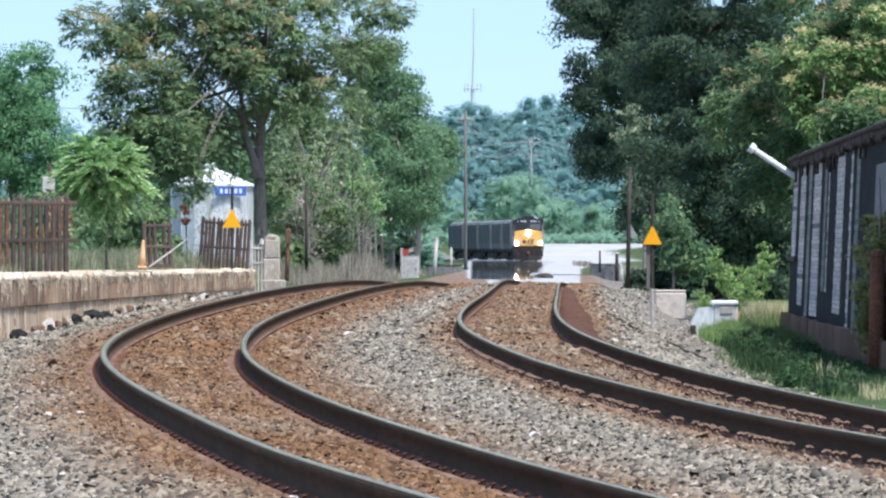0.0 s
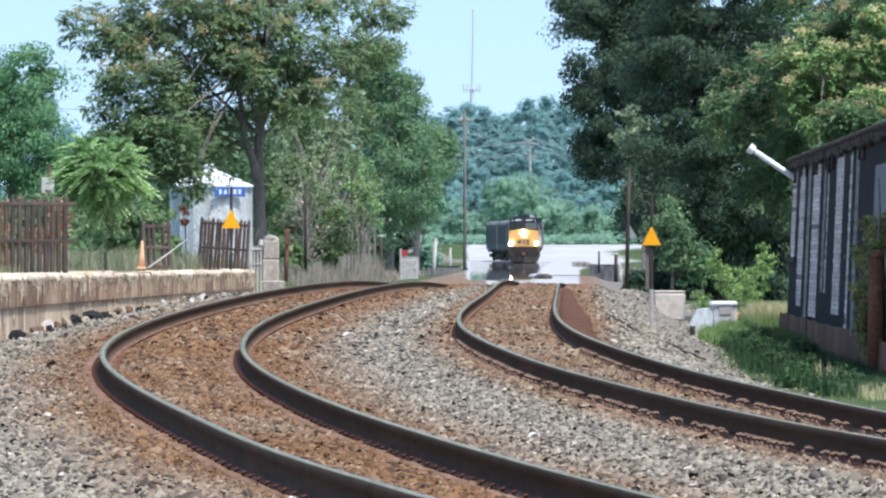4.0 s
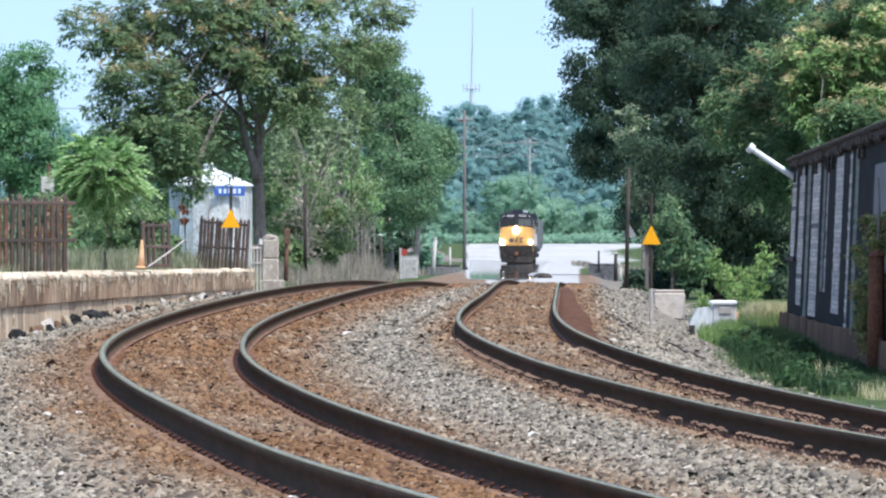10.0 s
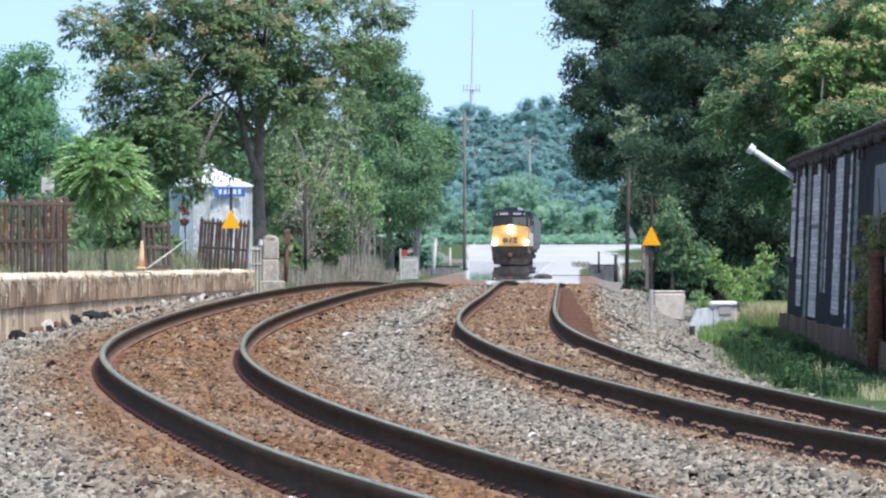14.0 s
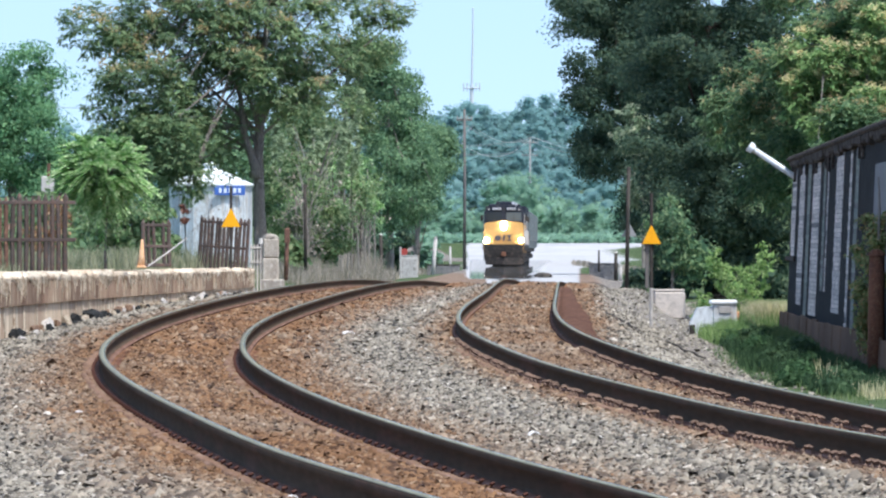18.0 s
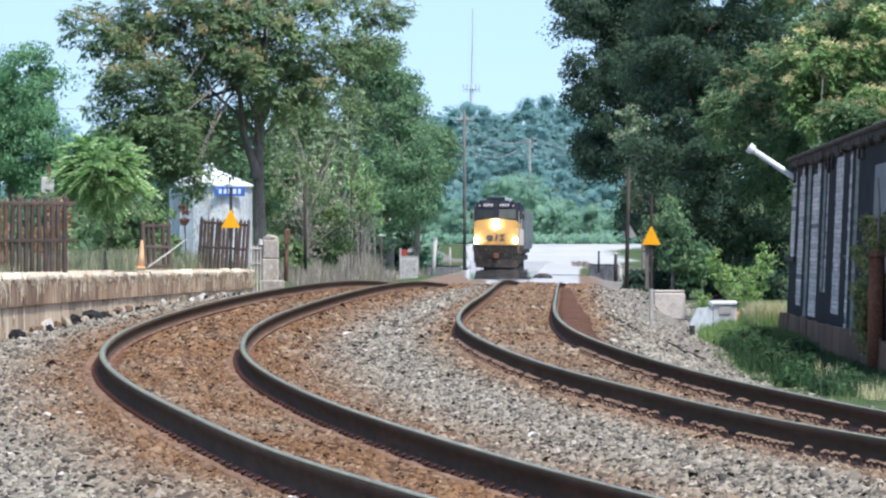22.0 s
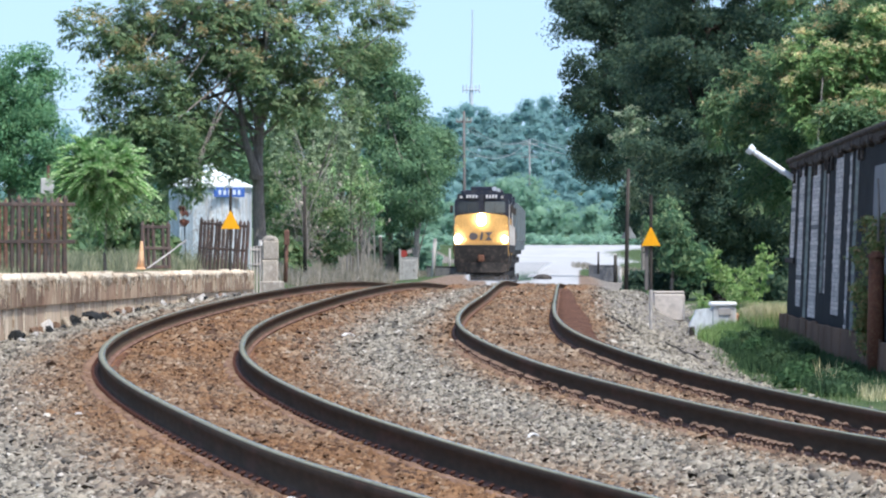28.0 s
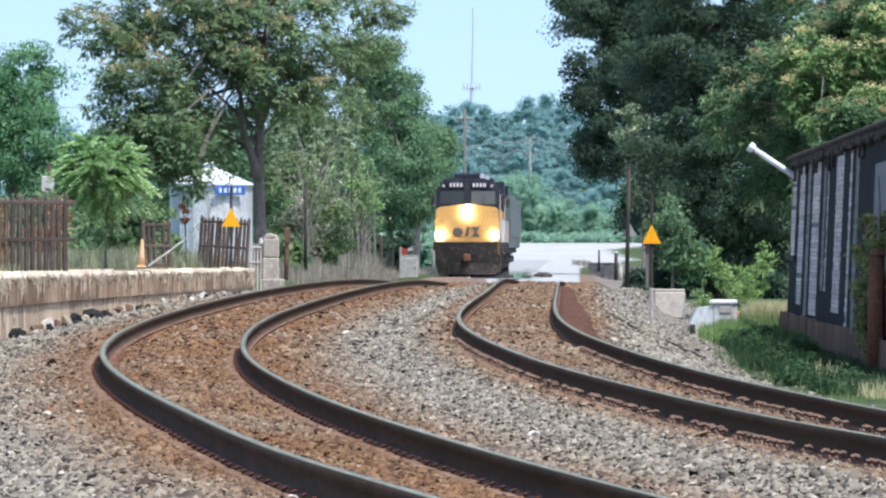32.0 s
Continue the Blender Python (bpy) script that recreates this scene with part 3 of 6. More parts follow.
def track(name, label, fx, fz, fc, anchors):
    t = thing(name, label, "railway track", kind="structure")
    for side in (-1, 1):
        rail = part("rail", fast_mesh("rail", *sweep(fx, fz, fc, side, RAIL_OUTLINE, TRACK_YS), M_RAIL), M_RAIL, t, "dark rust-brown steel rail")
        foot = [(-0.078, 0.0), (-0.078, 0.014), (-0.07, 0.016), (-0.035, 0.029), (-0.035, 0.02), (0.035, 0.02), (0.035, 0.029), (0.07, 0.016), (0.078, 0.014), (0.078, 0.0)]
        part("rail_foot", fast_mesh("rail_foot", *sweep(fx, fz, fc, side, foot, TRACK_YS), M_FOOT), M_FOOT, rail, "rust-pink dusty rail foot")
        strip = [(-0.03, 0.1865), (-0.03, 0.189), (0.03, 0.189), (0.03, 0.1865)]
        part("running_surface", fast_mesh("running_surface", *sweep(fx, fz, fc, side, strip, TRACK_YS), M_RAILTOP), M_RAILTOP, rail, "dull railhead with an olive tree reflection put into its colour")
        band = [(0.016, 0.1892), (0.016, 0.1903), (0.027, 0.1903), (0.027, 0.1892)]
        part("polished_band", fast_mesh("polished_band", *sweep(fx, fz, fc, side, band, TRACK_YS), M_BRIGHT), M_BRIGHT, rail, "bright polished band where wheels run")
    tie = Geo().box((0, 0, -0.09), (2.6, 0.23, 0.18), 0.012).mesh("tie", M_TIE)
    plate = Geo().box((0, 0, 0.006), (0.34, 0.2, 0.018), 0.006).mesh("tie_plate", M_RUST)
    spike = Geo().tube([(0, 0, -0.01), (0, 0, 0.022), (0.022, 0, 0.03)], [0.011, 0.014, 0.012], 5).mesh("spike", M_SPIKE)
    clip = Geo().tube([(-0.032, 0.0, -0.01), (-0.037, 0, 0.024), (-0.025, 0.0, 0.046), (0.0, 0.01, 0.054), (0.025, 0.01, 0.046), (0.037, 0.015, 0.024), (0.032, 0.02, -0.01)], 0.015, 5).mesh("rail_clip", M_CLIP)
    rng = random.Random(len(name))
    y, gap = 27.0, {-0.755: 0, 0.755: 0}
    while y < 84:
        x, yy, z, turn = on_track(fx, fz, fc, y, 0)
        part("tie", tie, M_TIE, t, m=pose(x, yy, z - 0.012, 0, math.degrees(math.atan(float(fc(y)) / 1.51)), turn))
        for off in (-0.755, 0.755):
            x, yy, z, turn = on_track(fx, fz, fc, y, off)
            part("tie_plate", plate, M_RUST, t, m=pose(x, yy, z - 0.012, 0, 0, turn))
            if anchors:
                for along in (0.0, 0.28):
                    x, yy, z, turn = on_track(fx, fz, fc, y + along, off - 0.10)
                    gap[off] = gap[off] - 1 if gap[off] > 0 else (rng.choice((1, 2, 3)) if rng.random() < 0.2 else 0)
                    if gap[off] == 0:
                        part("rail_clip", clip, M_CLIP, t, m=pose(x + rng.uniform(-0.012, 0.012), yy + rng.uniform(-0.03, 0.03), z + rng.uniform(-0.008, 0.004), rng.uniform(-10, 10), rng.uniform(-8, 8), turn + rng.uniform(-10, 10)))
            else:
                x, yy, z, turn = on_track(fx, fz, fc, y, off - 0.10)
                part("spike", spike, M_SPIKE, t, m=pose(x, yy, z, 0, 0, turn))
        y += 0.56
    return t



# ---- platform, fences and small things beside the line ----
def platform():
    t = thing("platform", "crumbling abandoned concrete station platform overgrown with weeds", "platform", kind="structure")
    rng = random.Random(3)
    y = 66.0
    while y < 166:
        ln = min(3.2 + rng.uniform(-0.5, 0.5), 166.4 - y)
        a, b = y + 0.003, y + ln - 0.003
        for name, mat, dx, z0, z1, deep, bev in (("wall_block", M_CONC, 0.038, -0.35, -0.40, 0.9, 0.02), ("coping_block", M_CAP, 0.0, -0.42, -0.02, 1.0, 0.05)):
            g = Geo()
            n = 5
            prof_rows = []
            for i in range(n):
                yy = a + (b - a) * i / (n - 1)
                x0 = float(platform_edge(yy)) - dx + rng.uniform(-0.004, 0.004)
                top = float(deck_height(yy)) + z1 + (rng.uniform(-0.05, 0.03) if name == "coping_block" else 0)
                bot = float(deck_height(yy)) + z0 if name == "coping_block" else float(ground_z(x0 + 0.3, yy)) - 0.25
                prof_rows.append([(x0, yy, bot), (x0 + rng.uniform(-0.004, 0.004), yy, (bot + top) / 2), (x0 - rng.uniform(0, 0.008), yy, top - bev), (x0 - bev * rng.uniform(0.8, 1.6), yy, top), (x0 - deep, yy, top + 0.0), (x0 - deep, yy, bot)])
            k = 6
            vs = [p for r in prof_rows for p in r]
            fs = [(i * k + j, i * k + (j + 1) % k, (i + 1) * k + (j + 1) % k, (i + 1) * k + j) for i in range(n - 1) for j in range(k)]
            fs += [tuple(range(k))[::-1], tuple((n - 1) * k + j for j in range(k))]
            block = part(name, g.add(vs, fs), mat, t)
            if name == "wall_block":
                # lime that has run from the coping down the lower wall
                runs = random.Random(int(y * 10))
                for k in range(runs.choice((1, 2, 3))):
                    yy, w = runs.uniform(a + 0.2, b - 0.3), runs.uniform(0.1, 0.35)
                    x0, z0 = float(platform_edge(yy)) - 0.028, float(deck_height(yy)) - 0.41
                    ln2 = runs.uniform(0.25, 0.55)
                    drip = [(x0, yy - w / 2, z0), (x0, yy + w / 2, z0), (x0 + 0.003, yy + w * 0.3, z0 - ln2 * 0.6), (x0, yy + w * 0.12, z0 - ln2), (x0, yy - w * 0.2, z0 - ln2 * 0.92), (x0 + 0.003, yy - w * 0.38, z0 - ln2 * 0.45)]
                    drip += [(px - 0.03, py, pz) for px, py, pz in drip]
                    part("lime_streak", Geo().add(drip, [(0, 1, 2, 3, 4, 5)] + [(i, i + 6, (i + 1) % 6 + 6, (i + 1) % 6) for i in range(6)]), M_LIP, block)
            if name == "coping_block":
                # a bleached, spalled lip that runs down the face in drips
                vs, yy = [], a
                while yy < b:
                    x0, z0 = float(platform_edge(yy)) + 0.008, float(deck_height(yy)) + 0.01 + rng.gauss(0, 0.022)
                    drop = rng.choice((0.01, 0.02, 0.03, 0.04, 0.05, 0.06, 0.09, 0.14)) * rng.uniform(0.6, 1.2)
                    vs += [(x0 - 0.5, yy, z0), (x0 - 0.02, yy, z0), (x0 + rng.uniform(-0.006, 0.006), yy, z0 - 0.03), (x0, yy, z0 - 0.03 - drop), (x0 - 0.03, yy, z0 - 0.03 - drop)]
                    yy += rng.choice((0.07, 0.1, 0.14, 0.2, 0.3))
                n2 = len(vs) // 5 - 1
                part("spalled_lip", Geo().add(vs, [(i * 5 + j, i * 5 + j + 1, i * 5 + j + 6, i * 5 + j + 5) for i in range(n2) for j in range(4)]), M_LIP, block, "bleached spalled edge with lime drips")
                for k in range(rng.choice((6, 8, 10, 12))):
                    yy = rng.uniform(a + 0.1, b - 0.2)
                    w, ln2 = rng.uniform(0.06, 0.22), rng.choice((0.1, 0.14, 0.18, 0.25, 0.33, 0.37))
                    x0, z0 = float(platform_edge(yy)) + 0.014, float(deck_height(yy)) - 0.03
                    drip = [(x0, yy - w / 2, z0), (x0, yy + w / 2, z0), (x0 + 0.004, yy + w * rng.uniform(0.1, 0.35), z0 - ln2 * 0.6), (x0, yy + w * 0.05, z0 - ln2), (x0, yy - w * 0.1, z0 - ln2 * 0.9), (x0 + 0.004, yy - w * rng.uniform(0.15, 0.4), z0 - ln2 * 0.45)]
                    drip += [(x - 0.03, y2, z) for x, y2, z in drip]
                    part("lime_streak", Geo().add(drip, [(0, 1, 2, 3, 4, 5)] + [(i, i + 6, (i + 1) % 6 + 6, (i + 1) % 6) for i in range(6)]), M_LIP, block)
        y += ln
    return t


platform()


def picket_fence(name, label, at, width, height, turn, lean, spacing, mat, rail_mat, seed, overhang=0.1, missing=(), tilt=0):
    """An iron fence panel: round pickets with pointed tips through two flat rails, between stouter posts."""
    t = thing(name, label, "fence", pose(*at, lean, tilt, turn), group="platform fences")
    rng = random.Random(seed)
    n = int(width / spacing)
    for i in range(n + 1):
        if i in missing:
            continue
        x = -width / 2 + width * i / n
        post = i in (0, n) or i % 7 == 3
        r = 0.044 if post else 0.039
        h = height * (1.0 if post else rng.uniform(0.94, 0.99))
        b = rng.uniform(-0.012, 0.012)
        g = Geo().tube([(x, 0, 0), (x + b, 0, h * 0.5), (x + rng.uniform(-0.012, 0.012), 0, h - 0.05), (x, 0, h + 0.03)], [r, r, r, 0.006], 7)
        part("post" if post else "picket", g, rail_mat if x < 0.02 and rng.random() < 0.75 else mat, t)
    for z in (height * 0.44, height * 0.90):
        part("rail", Geo().box((overhang / 2, -0.012, z), (width + overhang, 0.055, 0.062), 0.008), mat, t)
    part("base_rail", Geo().box((0, 0, 0.03), (width, 0.06, 0.07), 0.01), mat, t)
    return t


picket_fence("iron_fence", "rusty iron picket fence on the platform", (-7.159, 112, 0.923), 1.829, 1.34, 3, 0, 0.103, M_IRON, M_IRON_RED, 1, 0.18)
picket_fence("iron_fence", "dark leaning iron picket fence panel on the platform", (-5.409, 166, 0.827), 1.162, 1.3, -6, 3, 0.096, M_IRON, M_IRON, 2, 0.0, (), 4)
picket_fence("iron_fence", "dark bent iron fence panel behind the traffic cone", (-5.903, 140, 0.995), 0.56, 0.95, 25, -4, 0.10, M_IRON, M_IRON, 4, 0.05, (3,))


def triangle_sign(at, size, post_top, post_bottom, split, label, grey_low):
    """A yellow triangular plate on a slim dark post."""
    t = thing("triangle_sign", label, "sign", pose(*at), group="yellow triangle signs")
    h = size * 0.95
    plate = Geo().prism([(-size / 2, 0), (size / 2, 0), (size / 2 - 0.01, 0.015), (0.012, h), (-0.012, h), (-size / 2 + 0.01, 0.015)], -0.012, 0.0)
    part("plate", plate, M_YELLOW, t, "yellow enamelled triangular plate", pose(0, -0.035, 0))
    part("post", Geo().tube([(0, 0.02, split), (0, 0.02, post_top)], 0.034, 8), M_POST, t, "dark slim post")
    if grey_low:
        part("stake", Geo().box((-0.085, 0.06, -0.46), (0.09, 0.05, 0.92), 0.01), M_POLE, t, "grey weathered wooden stake")
        part("post_foot", Geo().tube([(0, 0.02, post_bottom), (0, 0.02, split)], 0.04, 8), M_POST_GREY, t, "grey concrete post foot")
    part("bolt", Geo().tube([(0, -0.055, h * 0.35), (0, -0.03, h * 0.35)], 0.012, 6), M_YELLOW, t)
    return t


triangle_sign((-5, 160, 1.873), 0.453, 0.96, -1.067, -1.053, "yellow triangular sign on a dark post on the platform", False)
triangle_sign((4.305, 140, 1.462), 0.397, 1.05, -1.867, -0.91, "yellow triangular sign on a dark post beside the ballast", True)


def traffic_cone(at, h, label, turn=0):
    t = thing("traffic_cone", label, "traffic cone", pose(*at, 0, 2, turn))
    part("body", Geo().tube([(0, 0, 0.03), (0, 0, h * 0.5), (0, 0, h * 0.95), (0, 0, h)], [0.078, 0.052, 0.026, 0.02], 14), M_ORANGE, t, "faded orange cone body", smooth=True)
    part("base", Geo().box((0, 0, 0.018), (0.18, 0.18, 0.036), 0.012), M_ORANGE, t)
    return t


traffic_cone((-5.83, 131, 0.998), 0.546, "faded orange traffic cone on the platform")

lone("fallen_pole", Geo().tube([(-5.916, 136, 1.006), (-5.526, 137, 1.311), (-5.221, 138, 1.575)], [0.019, 0.016, 0.014], 8), M_POST_GREY, "grey metal pole leaning over the platform weeds", "pole", smooth=True)


def steel_shed():
    """A many-sided white sheet-steel bin with a shallow conical roof and a blue sign."""
    t = thing("steel_bin", "white sheet-metal round bin with conical roof and blue sign", "silo", pose(-8.103, 236.6, 0.45))
    r, h = 1.416, 3.14
    n = 16
    for i in range(n):
        a0, a1 = 2 * math.pi * i / n, 2 * math.pi * (i + 1) / n
        p0, p1 = Vector((math.cos(a0) * r, math.sin(a0) * r, 0)), Vector((math.cos(a1) * r, math.sin(a1) * r, 0))
        mid = (p0 + p1) / 2
        out = mid.normalized()
        ang = math.degrees(math.atan2(p1.y - p0.y, p1.x - p0.x))
        w = (p1 - p0).length
        g = Geo().box((0, 0, h / 2), (w - 0.008, 0.03, h), 0.004)
        g.box((0, -0.02, h / 2), (0.03, 0.02, h - 0.02), 0.004)
        part("wall_panel", g, M_WHITE_METAL, t, m=pose(mid.x, mid.y, 0, 0, 0, ang))
        if i % 2 == 0:
            part("seam", Geo().tube([(0, 0, 0), (0, 0, h)], 0.022, 6), M_WHITE_METAL, t, m=pose(p0.x * 1.01, p0.y * 1.01, 0))
    rr, rise = r * 1.08, 0.59
    vs = [(0.16 * math.cos(2 * math.pi * i / n), 0.16 * math.sin(2 * math.pi * i / n), h + rise) for i in range(n)] + [(rr * math.cos(2 * math.pi * i / n), rr * math.sin(2 * math.pi * i / n), h) for i in range(n)]
    vs += [(x, y, z - 0.05) for x, y, z in vs[n:]]
    fs = [(i, i + n, (i + 1) % n + n, (i + 1) % n) for i in range(n)] + [(i + n, i + 2 * n, (i + 1) % n + 2 * n, (i + 1) % n + n) for i in range(n)] + [tuple(range(2 * n, 3 * n))[::-1]]
    part("roof", Geo().add(vs, fs), M_WHITE_METAL, t, "pale sheet-metal conical roof")
    part("vent_cap", Geo().tube([(0, 0, h + rise - 0.06), (0, 0, h + rise + 0.06), (0, 0, h + rise + 0.07), (0, 0, h + rise + 0.12), (0, 0, h + rise + 0.19)], [0.2, 0.2, 0.27, 0.27, 0.06], 12), M_WHITE_METAL, t)
    s = part("sign", Geo().box((0, 0, 0), (1.15, 0.03, 0.33), 0.006), M_BLUE, t, "blue sign with unreadable pale lettering", pose(0.708, -r * 0.97, h - 0.22, 0, 0, 24))
    for i, w in enumerate((0.1, 0.11, 0.1, 0.12, 0.1)):
        part("lettering", Geo().box((-0.36 + i * 0.18, -0.02, 0), (w * 0.95, 0.012, 0.17), 0.003), M_PALEBAR, s)
    return t


steel_shed()


def stone_pillar():
    t = thing("gate_pillar", "weathered beige concrete gate pillar with rounded rough cap", "pillar", pose(-4.372, 172, 0.534))
    w, h = 0.416, 1.175
    rng = random.Random(8)
    part("base_slab", Geo().box((0.05, -0.05, -0.12), (w * 1.5, w * 1.3, 0.34), 0.03), M_PILLAR, t)
    part("lower_block", Geo().box((0, 0, h * 0.24), (w, w, h * 0.52), 0.03), M_PILLAR, t)
    part("upper_block", Geo().box((0.012, 0, h * 0.71), (w * 0.97, w * 0.97, h * 0.42), 0.035), M_PILLAR, t)
    bm = bmesh.new()
    bmesh.ops.create_icosphere(bm, subdivisions=2, radius=w * 0.52)
    for v in bm.verts:
        v.co = v.co * rng.uniform(0.9, 1.06)
        v.co.z *= 0.62
    me = bpy.data.meshes.new("cap")
    bm.to_mesh(me)
    bm.free()
    me.materials.append(M_PILLAR)
    part("cap", me, M_PILLAR, t, m=pose(0, 0, h * 0.92))
    t2 = thing("white_gate", "small white-painted barred gate beside the pillar", "gate", pose(-4.689, 170, 0.558))
    gw, gh = 0.241, 0.907
    for i in range(4):
        part("bar", Geo().box((-gw / 2 + gw * i / 3, 0, gh / 2 - 0.2 + (0.05 if i == 3 else 0)), (0.04, 0.03, gh + 0.4), 0.006), M_BLOCK, t2)
    for z in (gh * 0.5, gh - 0.08):
        part("gate_rail", Geo().box((0, -0.02, z), (gw + 0.05, 0.03, 0.045), 0.006), M_BLOCK, t2)
    part("knob", Geo().tube([(gw / 2, 0, gh + 0.02), (gw / 2, 0, gh + 0.16)], [0.06, 0.04], 8), M_GREY_CONC, t2, "white knob")
    heap = bmesh.new()
    bmesh.ops.create_icosphere(heap, subdivisions=3, radius=1.0)
    for v in heap.verts:
        v.co = Vector((v.co.x * 0.475, v.co.y * 0.6, v.co.z * 0.412)) * rng.uniform(0.92, 1.06)
    me = bpy.data.meshes.new("gravel_heap")
    heap.to_mesh(me)
    heap.free()
    me.materials.append(M_LIP)
    lone("gravel_heap", me, M_LIP, "small pale heap of sand beside the line", "heap", pose(*(-2.882, 380, -0.298)))


stone_pillar()


def post_at(name, foot, top, r, mat, label, category="post", cap=None):
    t = thing(name, label, category, pose(*foot))
    dx, dz = top[0] - foot[0], top[2] - foot[2]
    part("shaft", Geo().tube([(0, 0, -0.1), (dx / 2, 0, dz / 2), (dx, 0, dz)], [r, r * 0.95, r * 0.85], 8), mat, t, smooth=True)
    part("cap", Geo().tube([(dx, 0, dz), (dx, 0, dz + r * 0.7)], [r * 1.1, r * 0.5], 8), cap or mat, t)
    return t


post_at("marker_post", (-4.286, 185, 0.594), (-4.24, 185, 1.889), 0.06, M_IRON_RED, "rust-red iron marker post in the brush")
lone("rust_plate", Geo().box((0, 0, 0), (0.15, 0.03, 0.4), 0.03), M_IRON_RED, "rust-red narrow plate fixed to the marker post", "sign", pose(*(-4.245, 184.9, 1.704)))
post_at("marker_post", (-4.495, 222, 0.436), (-4.514, 222, 3.433), 0.06, M_POST, "thin dark pole in the brush")
post_at("marker_post", (-2.97, 330, -0.078), (-3.025, 330, 2.012), 0.09, M_POST, "dark lineside post with pale top", cap=M_GREY_CONC)
post_at("marker_post", (-0.63, 420, -0.685), (-0.455, 420, 1.975), 0.13, M_GREY_CONC, "leaning white lineside post")
post_at("marker_post", (0.487, 450, -0.458), (0.487, 450, 1.417), 0.08, M_POST_GREY, "short grey lineside post")
post_at("marker_post", (6.094, 225, 0.049), (6.169, 225, 4.024), 0.07, M_POST, "tall dark pole beside the ballast")


def cabinet(name, label, foot, size, mat, lid, turn=0):
    t = thing(name, label, "cabinet", pose(*foot, 0, 0, turn))
    w, d, h = size
    part("body", Geo().box((0, 0, h / 2), (w, d, h), 0.03), mat, t)
    part("lid", Geo().box((0, 0, h + 0.03), (w * 1.06, d * 1.06, 0.07), 0.02), lid, t)
    part("door", Geo().box((0, -d / 2 - 0.012, h * 0.5), (w * 0.8, 0.02, h * 0.8), 0.006), mat, t)
    part("handle", Geo().box((w * 0.28, -d / 2 - 0.035, h * 0.5), (0.03, 0.03, 0.16), 0.006), M_POST, t)
    return t


cabinet("relay_cabinet", "pale grey lineside relay cabinet", (-2, 400, -0.52), (1.067, 0.8, 1.4), M_GREY_CONC, M_GREY_CONC)
cabinet("relay_cabinet", "low dark lineside cabinet", (0.036, 430, -0.519), (2.078, 1.0, 0.788), M_DIM, M_POST)
cabinet("relay_cabinet", "dark grey lineside cabinet on the gravel", (7.81, 330, -0.243), (1.375, 0.9, 0.825), M_DIM, M_DIM)
post_at("marker_post", (8.364, 328, -0.233), (8.364, 328, 1.134), 0.09, M_POST, "short dark post beside the grey cabinet", cap=M_GREY_CONC)
post_at("marker_post", (8.53, 326, -0.223), (8.53, 326, 0.483), 0.1, M_GREY_CONC, "short white post beside the grey cabinet")
post_at("marker_post", (7.565, 328.9, 0.311), (7.565, 328.9, 1.243), 0.05, M_POST, "thin dark rod behind the grey cabinet")


def spoil_heap():
    rng = random.Random(23)
    bm = bmesh.new()
    bmesh.ops.create_icosphere(bm, subdivisions=3, radius=1.0)
    for v in bm.verts:
        v.co = Vector((v.co.x * 0.42, v.co.y * 0.5, max(v.co.z, -0.2) * 0.2)) * rng.uniform(0.9, 1.08)
    me = bpy.data.meshes.new("spoil_heap")
    bm.to_mesh(me)
    bm.free()
    me.materials.append(M_POST)
    lone("spoil_mound", me, M_POST, "low dark heap of spoil beside the line", "heap", pose(4.43, 300, float(ground_z(4.43, 300)) + 0.03))


spoil_heap()
back = thing("triangle_sign", "grey back of a triangular sign on a dark pole", "sign", pose(6.185, 225.2, 1.755), group="yellow triangle signs")
part("plate", Geo().prism([(-0.263, 0), (0.263, 0), (0.01, 0.45), (-0.01, 0.45)], -0.012, 0.0), M_POLE_FAR, back, "plain grey back of the plate")
part("bracket", Geo().box((0, 0.03, 0.131), (0.2, 0.03, 0.05), 0.006), M_POST, back)


def red_flag_post():
    t = thing("signal_target", "red target signal on a short grey post", "signal", pose(*(-2.469, 395, -0.496)))
    part("mast", Geo().tube([(0, 0, 0), (0, 0, 1.909)], 0.07, 8), M_POST_GREY, t)
    part("target", Geo().tube([(0.22, -0.05, 1.646), (0.22, 0.05, 1.646)], 0.21, 14), plain("signal_red", (0.34, 0.055, 0.045), 0.5), t, "red round target")


red_flag_post()


def concrete_block():
    t = thing("concrete_block", "pale concrete block half buried beside the ballast", "block", pose(5.667, 170, -0.40))
    part("block", Geo().box((0, 0, 0.34), (0.793, 0.8, 0.708), 0.05), M_BLOCK, t)
    part("top_slab", Geo().box((0, 0, 0.694 + 0.02), (0.779, 0.78, 0.06), 0.02), M_BLOCK, t)


concrete_block()


def white_hut():
    """A low white equipment housing: a sloping hood beside a taller box with a dark grille and an overhanging lid."""
    t = thing("equipment_housing", "low white metal equipment housing with sloping hood in the grass", "equipment", pose(5.656, 142, -0.407))
    w, h = 0.97, 0.686
    part("hood", Geo().prism([(-w / 2, 0), (-w / 2, h * 0.32), (-w * 0.34, h * 0.78), (-0.02, h * 0.82), (-0.02, 0)], -0.35, 0.35), M_WHITE_METAL, t, "sloping white metal hood")
    part("box", Geo().box((w * 0.24, 0, h * 0.45), (w * 0.52, 0.72, h * 0.9), 0.03), M_WHITE_METAL, t)
    part("lid", Geo().box((w * 0.22, 0, h * 0.95), (w * 0.58, 0.8, h * 0.13), 0.025), plain("white_paint", (0.82, 0.84, 0.86), 0.4), t, "bright white overhanging lid")
    part("grille", Geo().box((w * 0.25, -0.37, h * 0.72), (w * 0.26, 0.03, h * 0.2), 0.006), M_POST_GREY, t, "dark grey grille")
